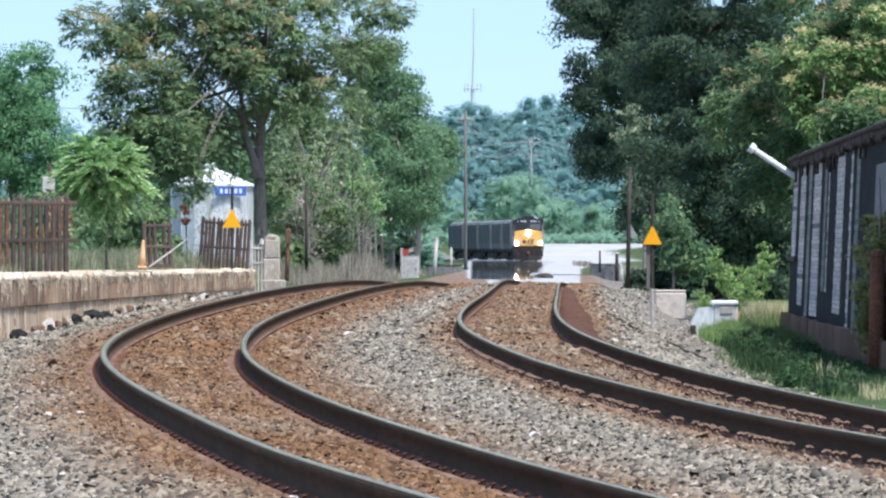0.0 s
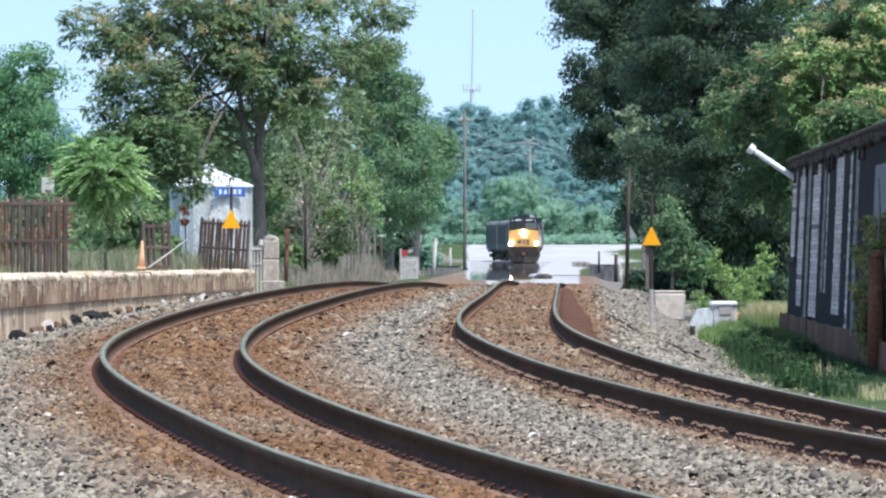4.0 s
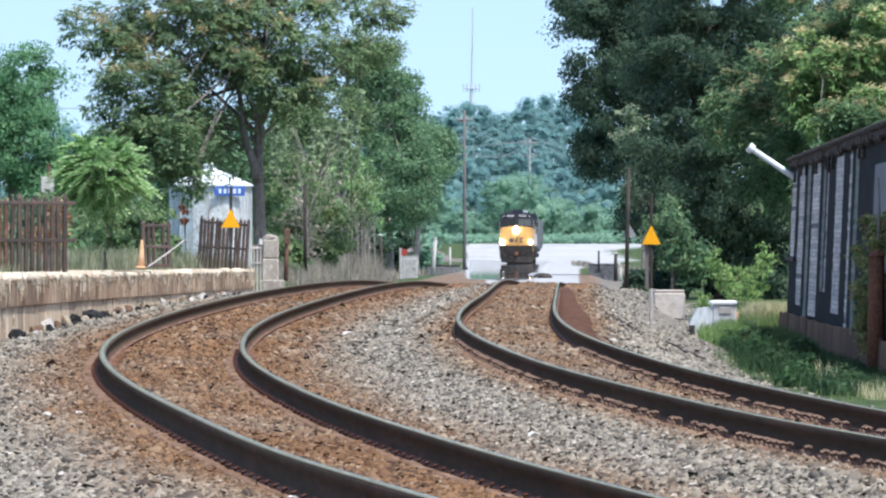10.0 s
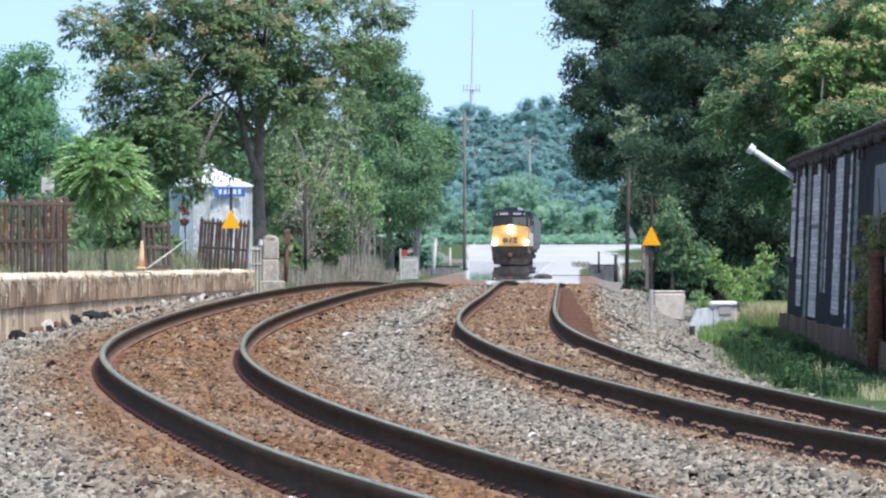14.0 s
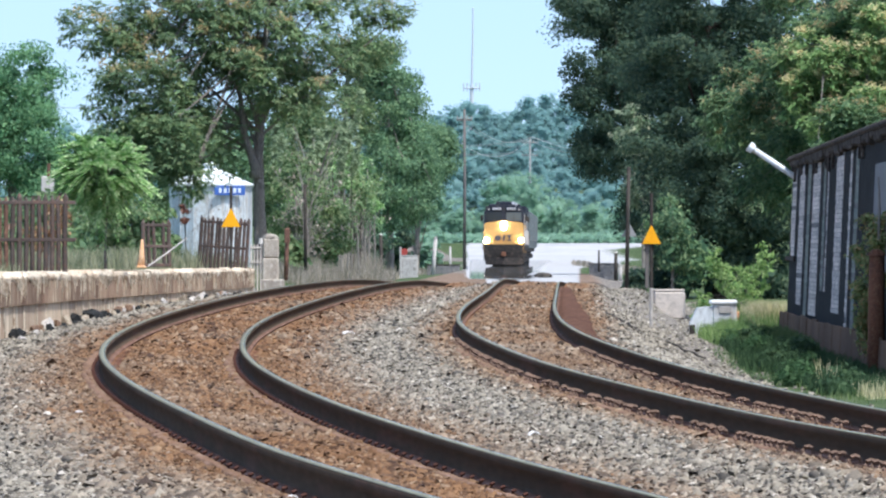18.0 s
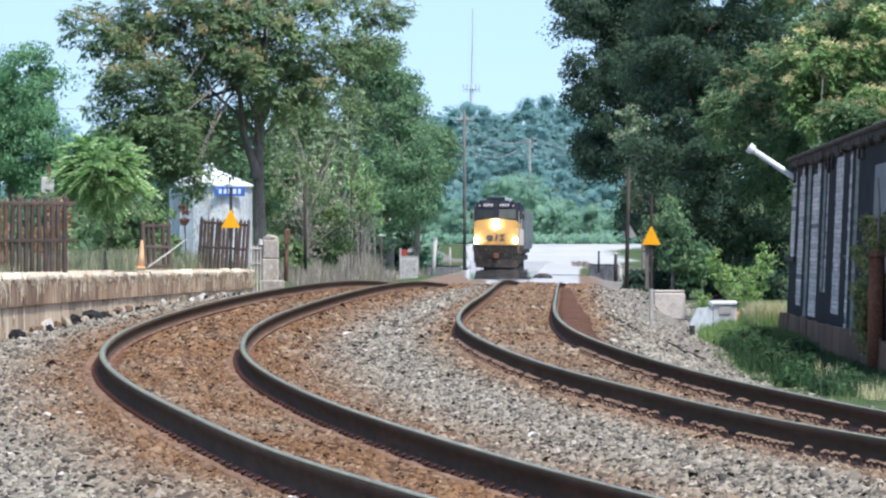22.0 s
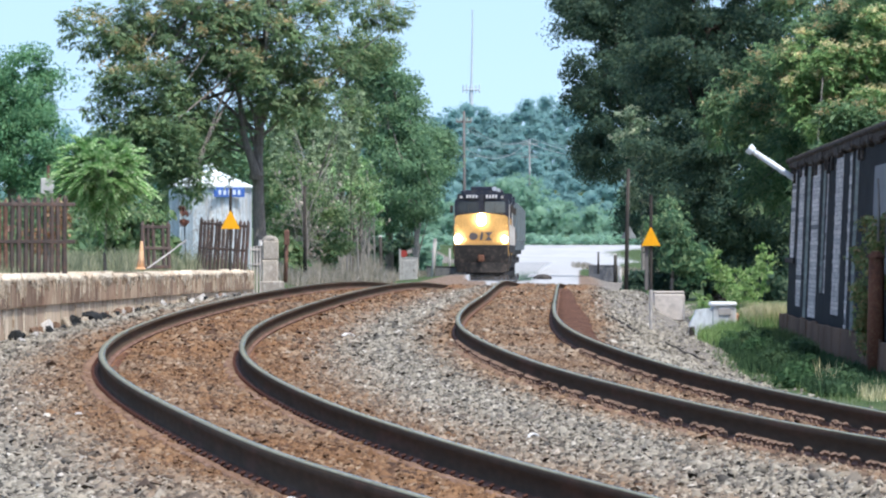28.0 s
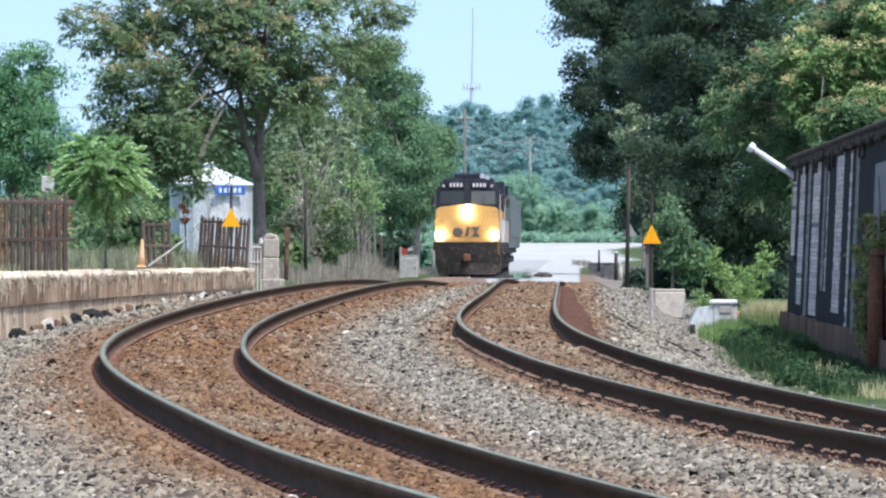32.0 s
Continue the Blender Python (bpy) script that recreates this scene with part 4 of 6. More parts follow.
    part("foot", Geo().box((-w * 0.46, -0.36, h * 0.12), (0.12, 0.06, 0.2), 0.01), M_POST, t)
    post_at("orange_marker", (6.153, 142, -0.407), (6.177, 142, 0.019), 0.045, M_ORANGE, "short orange marker post beside the white housing")


white_hut()


def old_shed():
    """A derelict trackside shed: tall peeling boards with dark gaps over a low boarded skirt, a ragged eave and a stove pipe."""
    a, b = Vector((7.341, 143, 0)), Vector((6.42, 90, 0))
    along = (b - a)
    ln = along.length
    turn = math.degrees(math.atan2(along.y, along.x))
    base = -0.46
    t = thing("derelict_shed", "derelict trackside shed with peeling vertical boards and ragged eave", "shed", pose(a.x - 0.15, a.y, base, -2.5, 0, turn))
    low, top = 0.50, 3.50
    rng = random.Random(11)
    # Near-black wall puts the dark interior between boards into its colour.
    part("back_wall", Geo().box((ln / 2, 0.106, top / 2), (ln, 0.12, top), 0.01), M_DARK, t, "near-black wall painted as the dark interior behind the boards")
    part("end_wall", Geo().box((0.05, 2.2, top / 2), (0.1, 4.0, top), 0.01), M_BOARD, t)
    # upright strips of siding, each of short weathered laps
    for x0, x1, mat in ((0.70, 3.09, M_SIDING), (5.08, 7.95, M_SIDING), (9.50, 11.01, M_SIDING_GREEN), (12.2, 15.91, M_SIDING), (17.55, 18.62, M_SIDING_GREEN), (19.41, 19.93, M_SIDING), (23.22, 26.34, M_SIDING), (28.85, 29.74, M_SIDING), (31.05, 32.32, M_SIDING_GREEN)):
        z = low + rng.choice((0.0, 0.0, 0.05, 0.2, 0.55)) if x0 > 1 else 1.68
        # Grey base puts the shadow lines between laps into its colour.
        strip = part("siding_strip", Geo().box(((x0 + x1) / 2, 0.039, (z + top) / 2), (x1 - x0, 0.008, top - z), 0.002), M_DIM, t)
        while z < top - 0.1:
            h = rng.uniform(0.07, 0.095)
            if rng.random() < 0.97:
                part("lap", Geo().box(((x0 + x1) / 2 + rng.uniform(-0.02, 0.02), 0.032 + rng.uniform(-0.001, 0.001), z + h / 2), (x1 - x0 - rng.choice((0, 0, 0.1, 0.3, 0.6)), 0.006, h - 0.008), 0.002), mat, strip)
            z += h
    part("cross_rail", Geo().box((1.6, 0.0, 1.62), (5.0, 0.03, 0.1), 0.01), M_POST, t)
    x = 0.0
    while x < ln:
        w = rng.uniform(1.1, 2.2)
        part("skirt_board", Geo().box((x + w / 2, -0.10 + rng.uniform(-0.015, 0.015), 0.10 + rng.uniform(-0.02, 0.03)), (w - 0.06, 0.05, 0.84), 0.012), M_BOARD, t)
        x += w
    x = -0.2
    while x < ln + 0.4:
        w = rng.uniform(0.8, 2.2)
        part("eave_board", Geo().box((x + w / 2, 0.08 + rng.uniform(-0.02, 0.02), top + 0.12 + rng.uniform(-0.05, 0.03)), (w - 0.02, 0.26, rng.uniform(0.16, 0.26)), 0.03), M_EAVE, t, "dark rotten eave board")
        if rng.random() < 0.3:
            part("hanging_lath", Geo().box((x + w * 0.6, 0.0, top - rng.uniform(0.0, 0.12)), (0.25, 0.05, 0.36), 0.01), M_EAVE, t)
        x += w
    part("roof", Geo().box((ln / 2, 2.2, top + 0.2), (ln + 0.6, 4.6, 0.1), 0.03), M_EAVE, t)
    part("grey_panel", Geo().box((43.5, 0.0, 2.3), (8.4, 0.06, 1.65), 0.012), worn("grey_panel", (0.16, 0.165, 0.18), (0.21, 0.215, 0.23), 1.5, 0.6), t, "plain dark grey metal panel")
    return t


old_shed()

pipe = thing("vent_pipe", "white metal vent pipe with cap sticking out of the shed", "pipe", pose(*(7.348, 142, 2.883)))
part("tube", Geo().tube([(0.15, 0.0, -0.09), (0, 0, 0), (-0.899, -0.1, 0.592)], 0.062, 12), M_WHITE_METAL, pipe, smooth=True)
part("cap", Geo().tube([(-0.852, -0.1, 0.556), (-0.947, -0.1, 0.627)], [0.1, 0.11], 12), M_WHITE_METAL, pipe)
post_at("iron_column", (6.256, 98, -0.654), (6.272, 98, 1.266), 0.13, M_RUST, "rusty iron column beside the shed", "column")


# ---- utility poles, wires and the far mast ----
def utility_pole(foot, top_z, r, label, arms, mat=None):
    t = thing("utility_pole", label, "utility pole", pose(*foot), group="utility poles")
    h = top_z - foot[2]
    mat = mat or M_POLE_FAR
    part("pole", Geo().tube([(0, 0, -0.5), (0.03, 0, h * 0.5), (0, 0, h)], [r, r * 0.85, r * 0.7], 8), mat, t, smooth=True)
    for z, w in arms:
        part("crossarm", Geo().box((0, 0.1, h - z), (w, 0.12, 0.16), 0.02), mat, t)
        for k in (-0.45, -0.2, 0.2, 0.45):
            part("insulator", Geo().tube([(k * w, 0.1, h - z + 0.08), (k * w, 0.1, h - z + 0.3)], [0.06, 0.04], 6), M_GREY_CONC, t)
    return t


utility_pole((1.647, 520, 0.123), 11.997, 0.135, "tall weathered wooden utility pole beside the line", [(0.8, 1.2)], M_POLE)
utility_pole((13.35, 1040, 4.0), 18.16, 0.19, "wooden utility pole in front of the woods", [(0.6, 2.6), (2.6, 2.6)])


def power_line(points, label):
    """A wire that hangs in a shallow bow from support to support."""
    pts = []
    for a, b in zip(points, points[1:]):
        for i in range(10):
            f = i / 10
            p = Vector(a).lerp(Vector(b), f)
            pts.append((p.x, p.y, p.z - (Vector(a) - Vector(b)).length * 0.05 * 4 * f * (1 - f) * 0.3))
    pts.append(points[-1])
    lone("power_line", Geo().tube(pts, 0.04, 4), M_GALV, label, "cable", group="power lines", smooth=True)


power_line([(-10.9, 700.1, 13.65), (2.6, 900, 15.2), (13.0, 1040.1, 17.86), (34.9, 860.1, 15.75)], "pale wire hanging between the wooden utility poles")
power_line([(-10.5, 700.1, 13.65), (4.2, 940, 18.3), (13.7, 1040.1, 18.4), (36.5, 860.1, 15.75)], "pale upper wire hanging between the wooden utility poles")
utility_pole((36.263, 860, -0.698), 16.072, 0.2, "wooden utility pole hidden among trees", [(0.6, 2.6)])
utility_pole((-10.733, 700, -0.312), 13.922, 0.2, "wooden utility pole behind the trees", [(0.6, 2.6)])


def wire(a, b, sag, r):
    a, b = Vector(a), Vector(b)
    pts = [a.lerp(b, i / 12) - Vector((0, 0, sag * 4 * (i / 12) * (1 - i / 12))) for i in range(13)]
    lone("overhead_wire", Geo().tube(pts, r * 0.6, 5), M_POLE_FAR, "thin pale grey overhead wire between poles", "wire", group="overhead wires")


for y0, y1, y2 in ((236, 246, 246), (262, 268, 262)):
    wire((-10.733, 700, 13.572), (13.35, 1040, 1.38 - (y1 - 441) * 0.0867), 1.5, 0.05)
    wire((13.35, 1040, 1.38 - (y1 - 441) * 0.0867), (36.263, 860, 1.38 - (y2 - 441) * 0.0716), 1.5, 0.05)
wire((1.647, 520, 10.87), (13.35, 1039.9, 17.6), 1.2, 0.035)
wire((1.647, 520, 10.87), (-10.733, 700, 13.922), 1.0, 0.035)
wire((-29.54, 420, 10.585), (-15.89, 420, 10.305), 0.4, 0.03)


def radio_mast():
    t = thing("radio_mast", "tall pale steel radio mast with antenna ring beyond the woods", "mast", pose(8.925, 2100, 8))
    top, ring = 75.755 - 8, 50.905 - 8
    # Distance haze is put into the mast's pale colour.
    pale = plain("hazy_pale_steel", (0.50, 0.56, 0.62), 0.6)
    part("lower_mast", Geo().tube([(0, 0, 0), (0, 0, ring + 1)], [0.75, 0.6], 8), pale, t)
    part("upper_mast", Geo().tube([(0, 0, ring), (0.3, 0, (ring + top) / 2), (0.4, 0, top)], [0.38, 0.3, 0.2], 6), pale, t)
    part("antenna_ring", Geo().box((0, 0, ring), (5.2, 1.6, 0.4), 0.1), pale, t)
    for k in (-2.5, -1.4, 1.4, 2.5):
        part("antenna", Geo().box((k, -0.6, ring + 0.3), (0.45, 0.3, 2.6), 0.08), pale, t)


radio_mast()


def rubble():
    """Broken concrete and tarred lumps along the platform's foot."""
    rng = random.Random(17)
    lump = []
    for k in range(4):
        g = Geo()
        bm = bmesh.new()
        bmesh.ops.create_icosphere(bm, subdivisions=1, radius=0.5)
        for v in bm.verts:
            v.co *= rng.uniform(0.65, 1.15)
        me = bpy.data.meshes.new("rubble_piece")
        bm.to_mesh(me)
        bm.free()
        me.materials.append((M_LIP, M_GREY_CONC, M_DARK, M_BOARD)[k])
        lump.append(me)
    for i in range(80):
        y = 92 + 70 * rng.random()
        x = float(platform_edge(y)) + abs(rng.gauss(0.1, 0.12))
        s = rng.uniform(0.05, 0.17)
        ob = new("rubble_piece", lump[rng.choice((0, 1, 2, 2, 2, 3))])
        ob.matrix_world = Matrix.LocRotScale((x, y, float(ground_z(x, y)) + s * 0.12), Euler((rng.uniform(0, 6), rng.uniform(0, 6), rng.uniform(0, 6))), (s * 1.3, s, s * 0.8))
        tagged(ob, "broken lump of concrete or tar at the platform foot", "rubble", "rubble along the platform")

    for y, s, k in ((95, 0.3, 2), (96.5, 0.16, 0), (99, 0.2, 3), (102, 0.26, 1), (104, 0.2, 3), (106, 0.22, 0), (108, 0.26, 2), (110.5, 0.2, 0), (112, 0.36, 2), (114, 0.2, 2), (116, 0.16, 0), (118, 0.2, 3), (121, 0.18, 3), (126, 0.18, 0), (131, 0.2, 1), (137, 0.2, 0), (143, 0.22, 1)):
        x = float(platform_edge(y)) + 0.12
        ob = new("rubble_piece", lump[k])
        ob.matrix_world = Matrix.LocRotScale((x, y, float(ground_z(x, y)) + s * 0.14), Euler((rng.uniform(0, 6), rng.uniform(0, 6), rng.uniform(0, 6))), (s, s * 1.5, s * 0.8))
        tagged(ob, "large broken lump of concrete or tar at the platform foot", "rubble", "rubble along the platform")


rubble()


def scrap(at, w, label, bend):
    """A curled scrap of white sheet."""
    n = 7
    vs = []
    for k in (0, 1):
        for i in range(n):
            a = bend * (i / (n - 1) - 0.5)
            vs.append((math.sin(a) * w * 0.5, (k - 0.5) * w * 0.5, math.cos(a) * w * 0.5 - w * 0.2))
    fs = [(i, i + 1, i + n + 1, i + n) for i in range(n - 1)]
    vs2 = [(x * 0.94, y, z - 0.008) for x, y, z in vs]
    m = 2 * n
    fs += [tuple(j + m for j in f[::-1]) for f in fs]
    fs += [(i + 1, i, i + m, i + m + 1) for i in range(n - 1)] + [(i + n, i + n + 1, i + n + m + 1, i + n + m) for i in range(n - 1)]
    fs += [(0, n, n + m, m), (n - 1, n - 1 + m, 2 * n - 1 + m, 2 * n - 1)]
    x, y = at
    lone("litter_scrap", Geo().add(vs + vs2, fs), plain("white_scrap", (0.85, 0.85, 0.84), 0.6), label, "litter", pose(x, y, float(ground_z(x, y)) + w * 0.16, 0, 0, 20), group="litter on the ballast")


scrap((0.684, 51), 0.1, "curled white plastic scrap lying on the ballast", 3.6)
scrap((-1.322, 95), 0.22, "crumpled white paper scrap lying on the ballast", 1.6)
scrap((-2.737, 51), 0.1, "flat white scrap lying beside the track", 0.9)
scrap((-0.79, 35.5), 0.07, "small pale scrap lying against the rail", 2.0)


def cable(points):
    """A black cable lying on the ballast shoulder."""
    pts = []
    for (x0, y0), (x1, y1) in zip(points, points[1:]):
        for k in range(6):
            x, y = x0 + (x1 - x0) * k / 6, y0 + (y1 - y0) * k / 6
            pts.append((x + 0.03 * math.sin(y * 1.7), y, float(ground_z(x, y)) + 0.035))
    lone("ground_cable", Geo().tube(pts, 0.018, 6), M_POST, "black cable lying on the ballast shoulder", "cable", smooth=True)


cable([(3.2, 134), (3.3, 126), (3.45, 117)])
cable([(4.02, 122), (4.2, 117), (4.4, 112)])


def brick_house():
    """A low brick building with a chimney beyond the yard, half hidden by trees."""
    t = thing("brick_building", "low red-brown brick building with chimney beyond the yard", "building", pose(-16.651, 290, 0.3))
    brick = worn("red_brick", (0.30, 0.16, 0.12), (0.40, 0.25, 0.19), 4, 0.9, 0, None, None, (0.55, 0.48, 0.42))
    part("wall", Geo().box((0, 1.5, 1.5), (4.108, 3, 3.0), 0.03), brick, t)
    part("roof", Geo().prism([(-2.3, 3.0), (0, 3.5), (2.3, 3.0)], -0.2, 3.2), M_EAVE, t)
    part("chimney", Geo().box((-0.29, 0.6, 3.6), (0.532, 0.5, 1.1), 0.03), M_GREY_CONC, t, "pale chimney block")
    part("flue", Geo().tube([(-0.242, 0.6, 4.1), (-0.242, 0.6, 4.7)], 0.07, 8), M_IRON_RED, t)


brick_house()


# ---- the train ----
M_LOCO_Y = worn("locomotive_yellow", (0.60, 0.345, 0.12), (0.54, 0.305, 0.10), 1.2, 0.45, 0, (1, 1, 0.4), None, (0.48, 0.29, 0.11), 0.1)
M_LOCO_B = worn("locomotive_dark_blue", (0.022, 0.028, 0.045), (0.035, 0.04, 0.055), 1.2, 0.4, 0, None, None, (0.06, 0.06, 0.065), 0.1)
M_LOCO_BLUE = plain("locomotive_lettering_blue", (0.10, 0.085, 0.085), 0.5)
M_BLACK = worn("grimy_black", (0.018, 0.017, 0.017), (0.035, 0.031, 0.028), 2, 0.7, 0, None, None, (0.07, 0.055, 0.045))
M_LAMP = plain("headlight_glow", (1.0, 0.98, 0.93), 0.3, 0, 32.0)
M_BOARD_WHITE = plain("number_board_white", (0.60, 0.62, 0.65), 0.4)
M_HOPPER = worn("grey_hopper_steel", (0.145, 0.18, 0.195), (0.11, 0.14, 0.152), 0.9, 0.7, 0, (1, 1, 0.3), "object", (0.15, 0.12, 0.10), 0.2)
# Paler than M_GLASS: the right pane's reflection is put into its colour.
M_PANE_L = plain("cab_glass_reflection", (0.11, 0.13, 0.135), 0.12)


def bogie(t, y, axles, gap):
    b = part("bogie", Geo().box((0, y, 0.62), (2.0, axles * gap + 0.2, 0.32), 0.06), M_BLACK, t, "grimy black bogie frame")
    for s in (-1, 1):
        part("side_frame", Geo().box((s * 1.05, y, 0.62), (0.18, axles * gap + 0.7, 0.42), 0.06), M_BLACK, b)
    for i in range(axles):
        yy = y + (i - (axles - 1) / 2) * gap
        for s in (-1, 1):
            part("wheel", Geo().tube([(s * 0.70, yy, 0.5), (s * 0.83, yy, 0.5)], 0.5, 20), M_POST, b)
        part("axle", Geo().tube([(-0.7, yy, 0.5), (0.7, yy, 0.5)], 0.09, 8), M_POST, b)


def locomotive(lit):
    """A wide-nosed diesel freight locomotive, 21.6 m long, its front towards -y."""
    t = thing("locomotive", "yellow and dark blue diesel locomotive with lit headlights" if lit else "second dark blue and grey diesel freight locomotive", "locomotive", group="train")
    part("underframe", Geo().box((0, 0, 1.36), (3.0, 20.6, 0.42), 0.05), M_BLACK, t)
    part("pilot", Geo().prism([(-1.42, 1.56), (-1.42, 0.6), (-1.3, 0.3), (-1.0, 0.1), (1.0, 0.1), (1.3, 0.3), (1.42, 0.6), (1.42, 1.56)], -10.5, -10.1), M_BLACK, t, "black pilot plate")
    part("plough", Geo().add([(-1.35, -10.55, 0.62), (0, -11.0, 0.66), (1.35, -10.55, 0.62), (-1.25, -10.62, 0.12), (0, -11.1, 0.12), (1.25, -10.62, 0.12), (-1.3, -10.3, 0.12), (1.3, -10.3, 0.12), (-1.35, -10.3, 0.62), (1.35, -10.3, 0.62)],
                             [(0, 3, 4, 1), (1, 4, 5, 2), (0, 1, 2, 9, 8), (3, 6, 7, 5, 4), (0, 8, 6, 3), (2, 5, 7, 9), (8, 9, 7, 6)]), M_BLACK, t)
    part("coupler", Geo().box((0, -10.85, 0.88), (0.34, 0.7, 0.34), 0.06), M_RUST, t, "rusty knuckle coupler")
    nose = part("nose", Geo().prism([(-1.40, 1.58), (-1.40, 3.02), (-1.24, 3.13), (0, 3.28), (1.24, 3.13), (1.40, 3.02), (1.40, 1.58)], -9.7, -8.1), M_LOCO_Y, t, "yellow wide nose")
    part("nose_skirt", Geo().box((0, -9.74, 1.62), (2.3, 0.06, 0.24), 0.02), M_LOCO_Y, nose)
    # a painted emblem of plain dark shapes: a rounded lozenge, a slanted bar and two triangles tip to tip
    lozenge = [(math.cos(a) * 0.24 - 0.42, 2.02 + math.sin(a) * 0.2) for a in np.arange(0, 6.2, 0.6).tolist()]
    for shape in (lozenge, [(-0.10, 1.82), (-0.02, 2.24), (0.12, 2.24), (0.05, 1.82)], [(0.18, 2.24), (0.60, 2.24), (0.39, 2.01)], [(0.18, 1.80), (0.39, 2.03), (0.60, 1.80)]):
        part("emblem", Geo().prism(shape, -9.735 - 0.003 * len(shape), -9.7), M_LOCO_BLUE, nose, "dark grey-blue painted shape")
    cab = part("cab", Geo().prism([(-1.41, 1.58), (-1.43, 3.9), (-1.3, 4.06), (-0.92, 4.38), (-0.5, 4.46), (0.5, 4.46), (0.92, 4.38), (1.3, 4.06), (1.43, 3.9), (1.41, 1.58)], -8.12, -5.4), M_LOCO_B, t, "dark blue cab")
    for x, mat in ((-0.7, M_GLASS), (0.7, M_PANE_L)):
        part("windshield", Geo().prism([(x - 0.54, 3.26), (x - 0.54, 3.86), (x + 0.54, 3.86), (x + 0.54, 3.26)], -8.16, -8.12), mat, cab, "dark windshield pane")
        part("wiper", Geo().box((x, -8.175, 3.5), (0.02, 0.015, 0.5), 0.003, None), M_POST, cab)
    for s in (-1, 1):
        part("number_board", Geo().box((s * 0.52, -8.17, 4.13), (0.74, 0.08, 0.30), 0.02), M_LOCO_B, cab, "dark number board with pale marks")
        for k in range(4):
            part("number_mark", Geo().box((s * 0.52 - 0.24 + 0.16 * k, -8.215, 4.13), (0.095, 0.01, 0.17), 0.002), M_BOARD_WHITE, cab)
        part("marker_light", Geo().tube([(s * 1.08, -8.12, 4.09), (s * 1.08, -8.18, 4.09)], 0.07, 8), M_POST_GREY, cab)
        part("grab_rail", Geo().tube([(s * 1.46, -8.0, 1.9), (s * 1.46, -8.0, 3.7)], 0.024, 6), M_POST_GREY, cab)
        part("side_window", Geo().box((s * 1.415, -6.6, 3.55), (0.03, 1.3, 0.62), 0.01), M_GLASS, cab)
        part("cab_side_panel", Geo().box((s * 1.417, -6.75, 2.3), (0.02, 2.6, 1.4), 0.006), M_LOCO_Y, cab, "yellow cab side")
        part("mirror", Geo().box((s * 1.6, -7.9, 3.45), (0.16, 0.05, 0.4), 0.01), M_POST, cab)
        part("step", Geo().box((s * 1.2, -10.3, 0.9), (0.5, 0.3, 0.05), 0.01).box((s * 1.2, -10.3, 0.5), (0.5, 0.3, 0.05), 0.01), M_BLACK, t)
        part("handrail", Geo().tube([(s * 1.42, -10.3, 1.0), (s * 1.42, -10.3, 2.5), (s * 1.3, -9.9, 2.62)], 0.026, 6), M_LOCO_Y, t)
        part("side_handrail", Geo().tube([(s * 1.47, y, 2.62) for y in (-5.0, 0.0, 5.0, 10.0)], 0.026, 6), M_POST_GREY, t)
        for y in (-5, -2.5, 0, 2.5, 5, 7.5, 10):
            part("stanchion", Geo().tube([(s * 1.47, y, 1.56), (s * 1.47, y, 2.62)], 0.026, 5), M_POST_GREY, t)
    part("air_conditioner", Geo().box((0.03, -6.6, 4.55), (1.24, 1.4, 0.22), 0.05), M_LOCO_B, t)
    part("horn", Geo().tube([(0.66, -7.2, 4.48), (0.66, -7.7, 4.54)], [0.05, 0.12], 10).tube([(0.88, -7.0, 4.44), (0.88, -7.5, 4.46)], [0.05, 0.11], 10), M_GALV, t, "bright metal horn")
    part("hood", Geo().prism([(-0.95, 1.56), (-0.95, 3.9), (-0.7, 4.25), (0.7, 4.25), (0.95, 3.9), (0.95, 1.56)], -5.4, 9.6), M_LOCO_B, t, "dark blue long engine hood")
    part("hood_stripe", Geo().box((0, 2.0, 1.95), (1.94, 14.6, 0.5), 0.01), M_LOCO_Y, t)
    for y in np.arange(-4.8, 9.2, 1.0):
        for s in (-1, 1):
            part("hood_door", Geo().box((s * 0.96, float(y), 2.9), (0.03, 0.86, 1.3), 0.01), M_LOCO_B, t)
    part("dynamic_brake", Geo().box((0, -3.4, 4.1), (2.3, 3.0, 0.8), 0.1), M_LOCO_B, t)
    part("radiator", Geo().prism([(-1.0, 3.5), (-1.5, 3.9), (-1.5, 4.4), (1.5, 4.4), (1.5, 3.9), (1.0, 3.5)], 5.6, 9.4), M_LOCO_B, t)
    part("exhaust", Geo().box((0, 1.2, 4.4), (0.6, 0.8, 0.3), 0.04), M_POST, t)
    part("fuel_tank", Geo().prism([(-1.4, 1.15), (-1.4, 0.6), (-1.1, 0.3), (1.1, 0.3), (1.4, 0.6), (1.4, 1.15)], -3.0, 3.0), M_BLACK, t)
    for y in (-6.6, 6.6):
        bogie(t, y, 3, 1.75)
    glow = M_LAMP if lit else M_GALV
    # Lamp discs are oversized, so their bloom is put into the shape.
    for z in (2.80, 3.0):
        part("headlight", Geo().tube([(0, -9.72, z), (0, -9.84, z)], [0.2, 0.18], 16), glow, t, "bright twin headlight")
    for s in (-1, 1):
        part("ditch_light", Geo().tube([(s * 1.24, -9.72, 1.86), (s * 1.24, -9.86, 1.86)], [0.2 if s < 0 else 0.16, 0.19 if s < 0 else 0.15], 16), glow, t, "bright ditch light")
    return t


def hopper():
    """A covered hopper car, 16.8 m long."""
    t = thing("hopper_car", "grey steel covered hopper car with ribbed sides", "railway wagon", group="train")
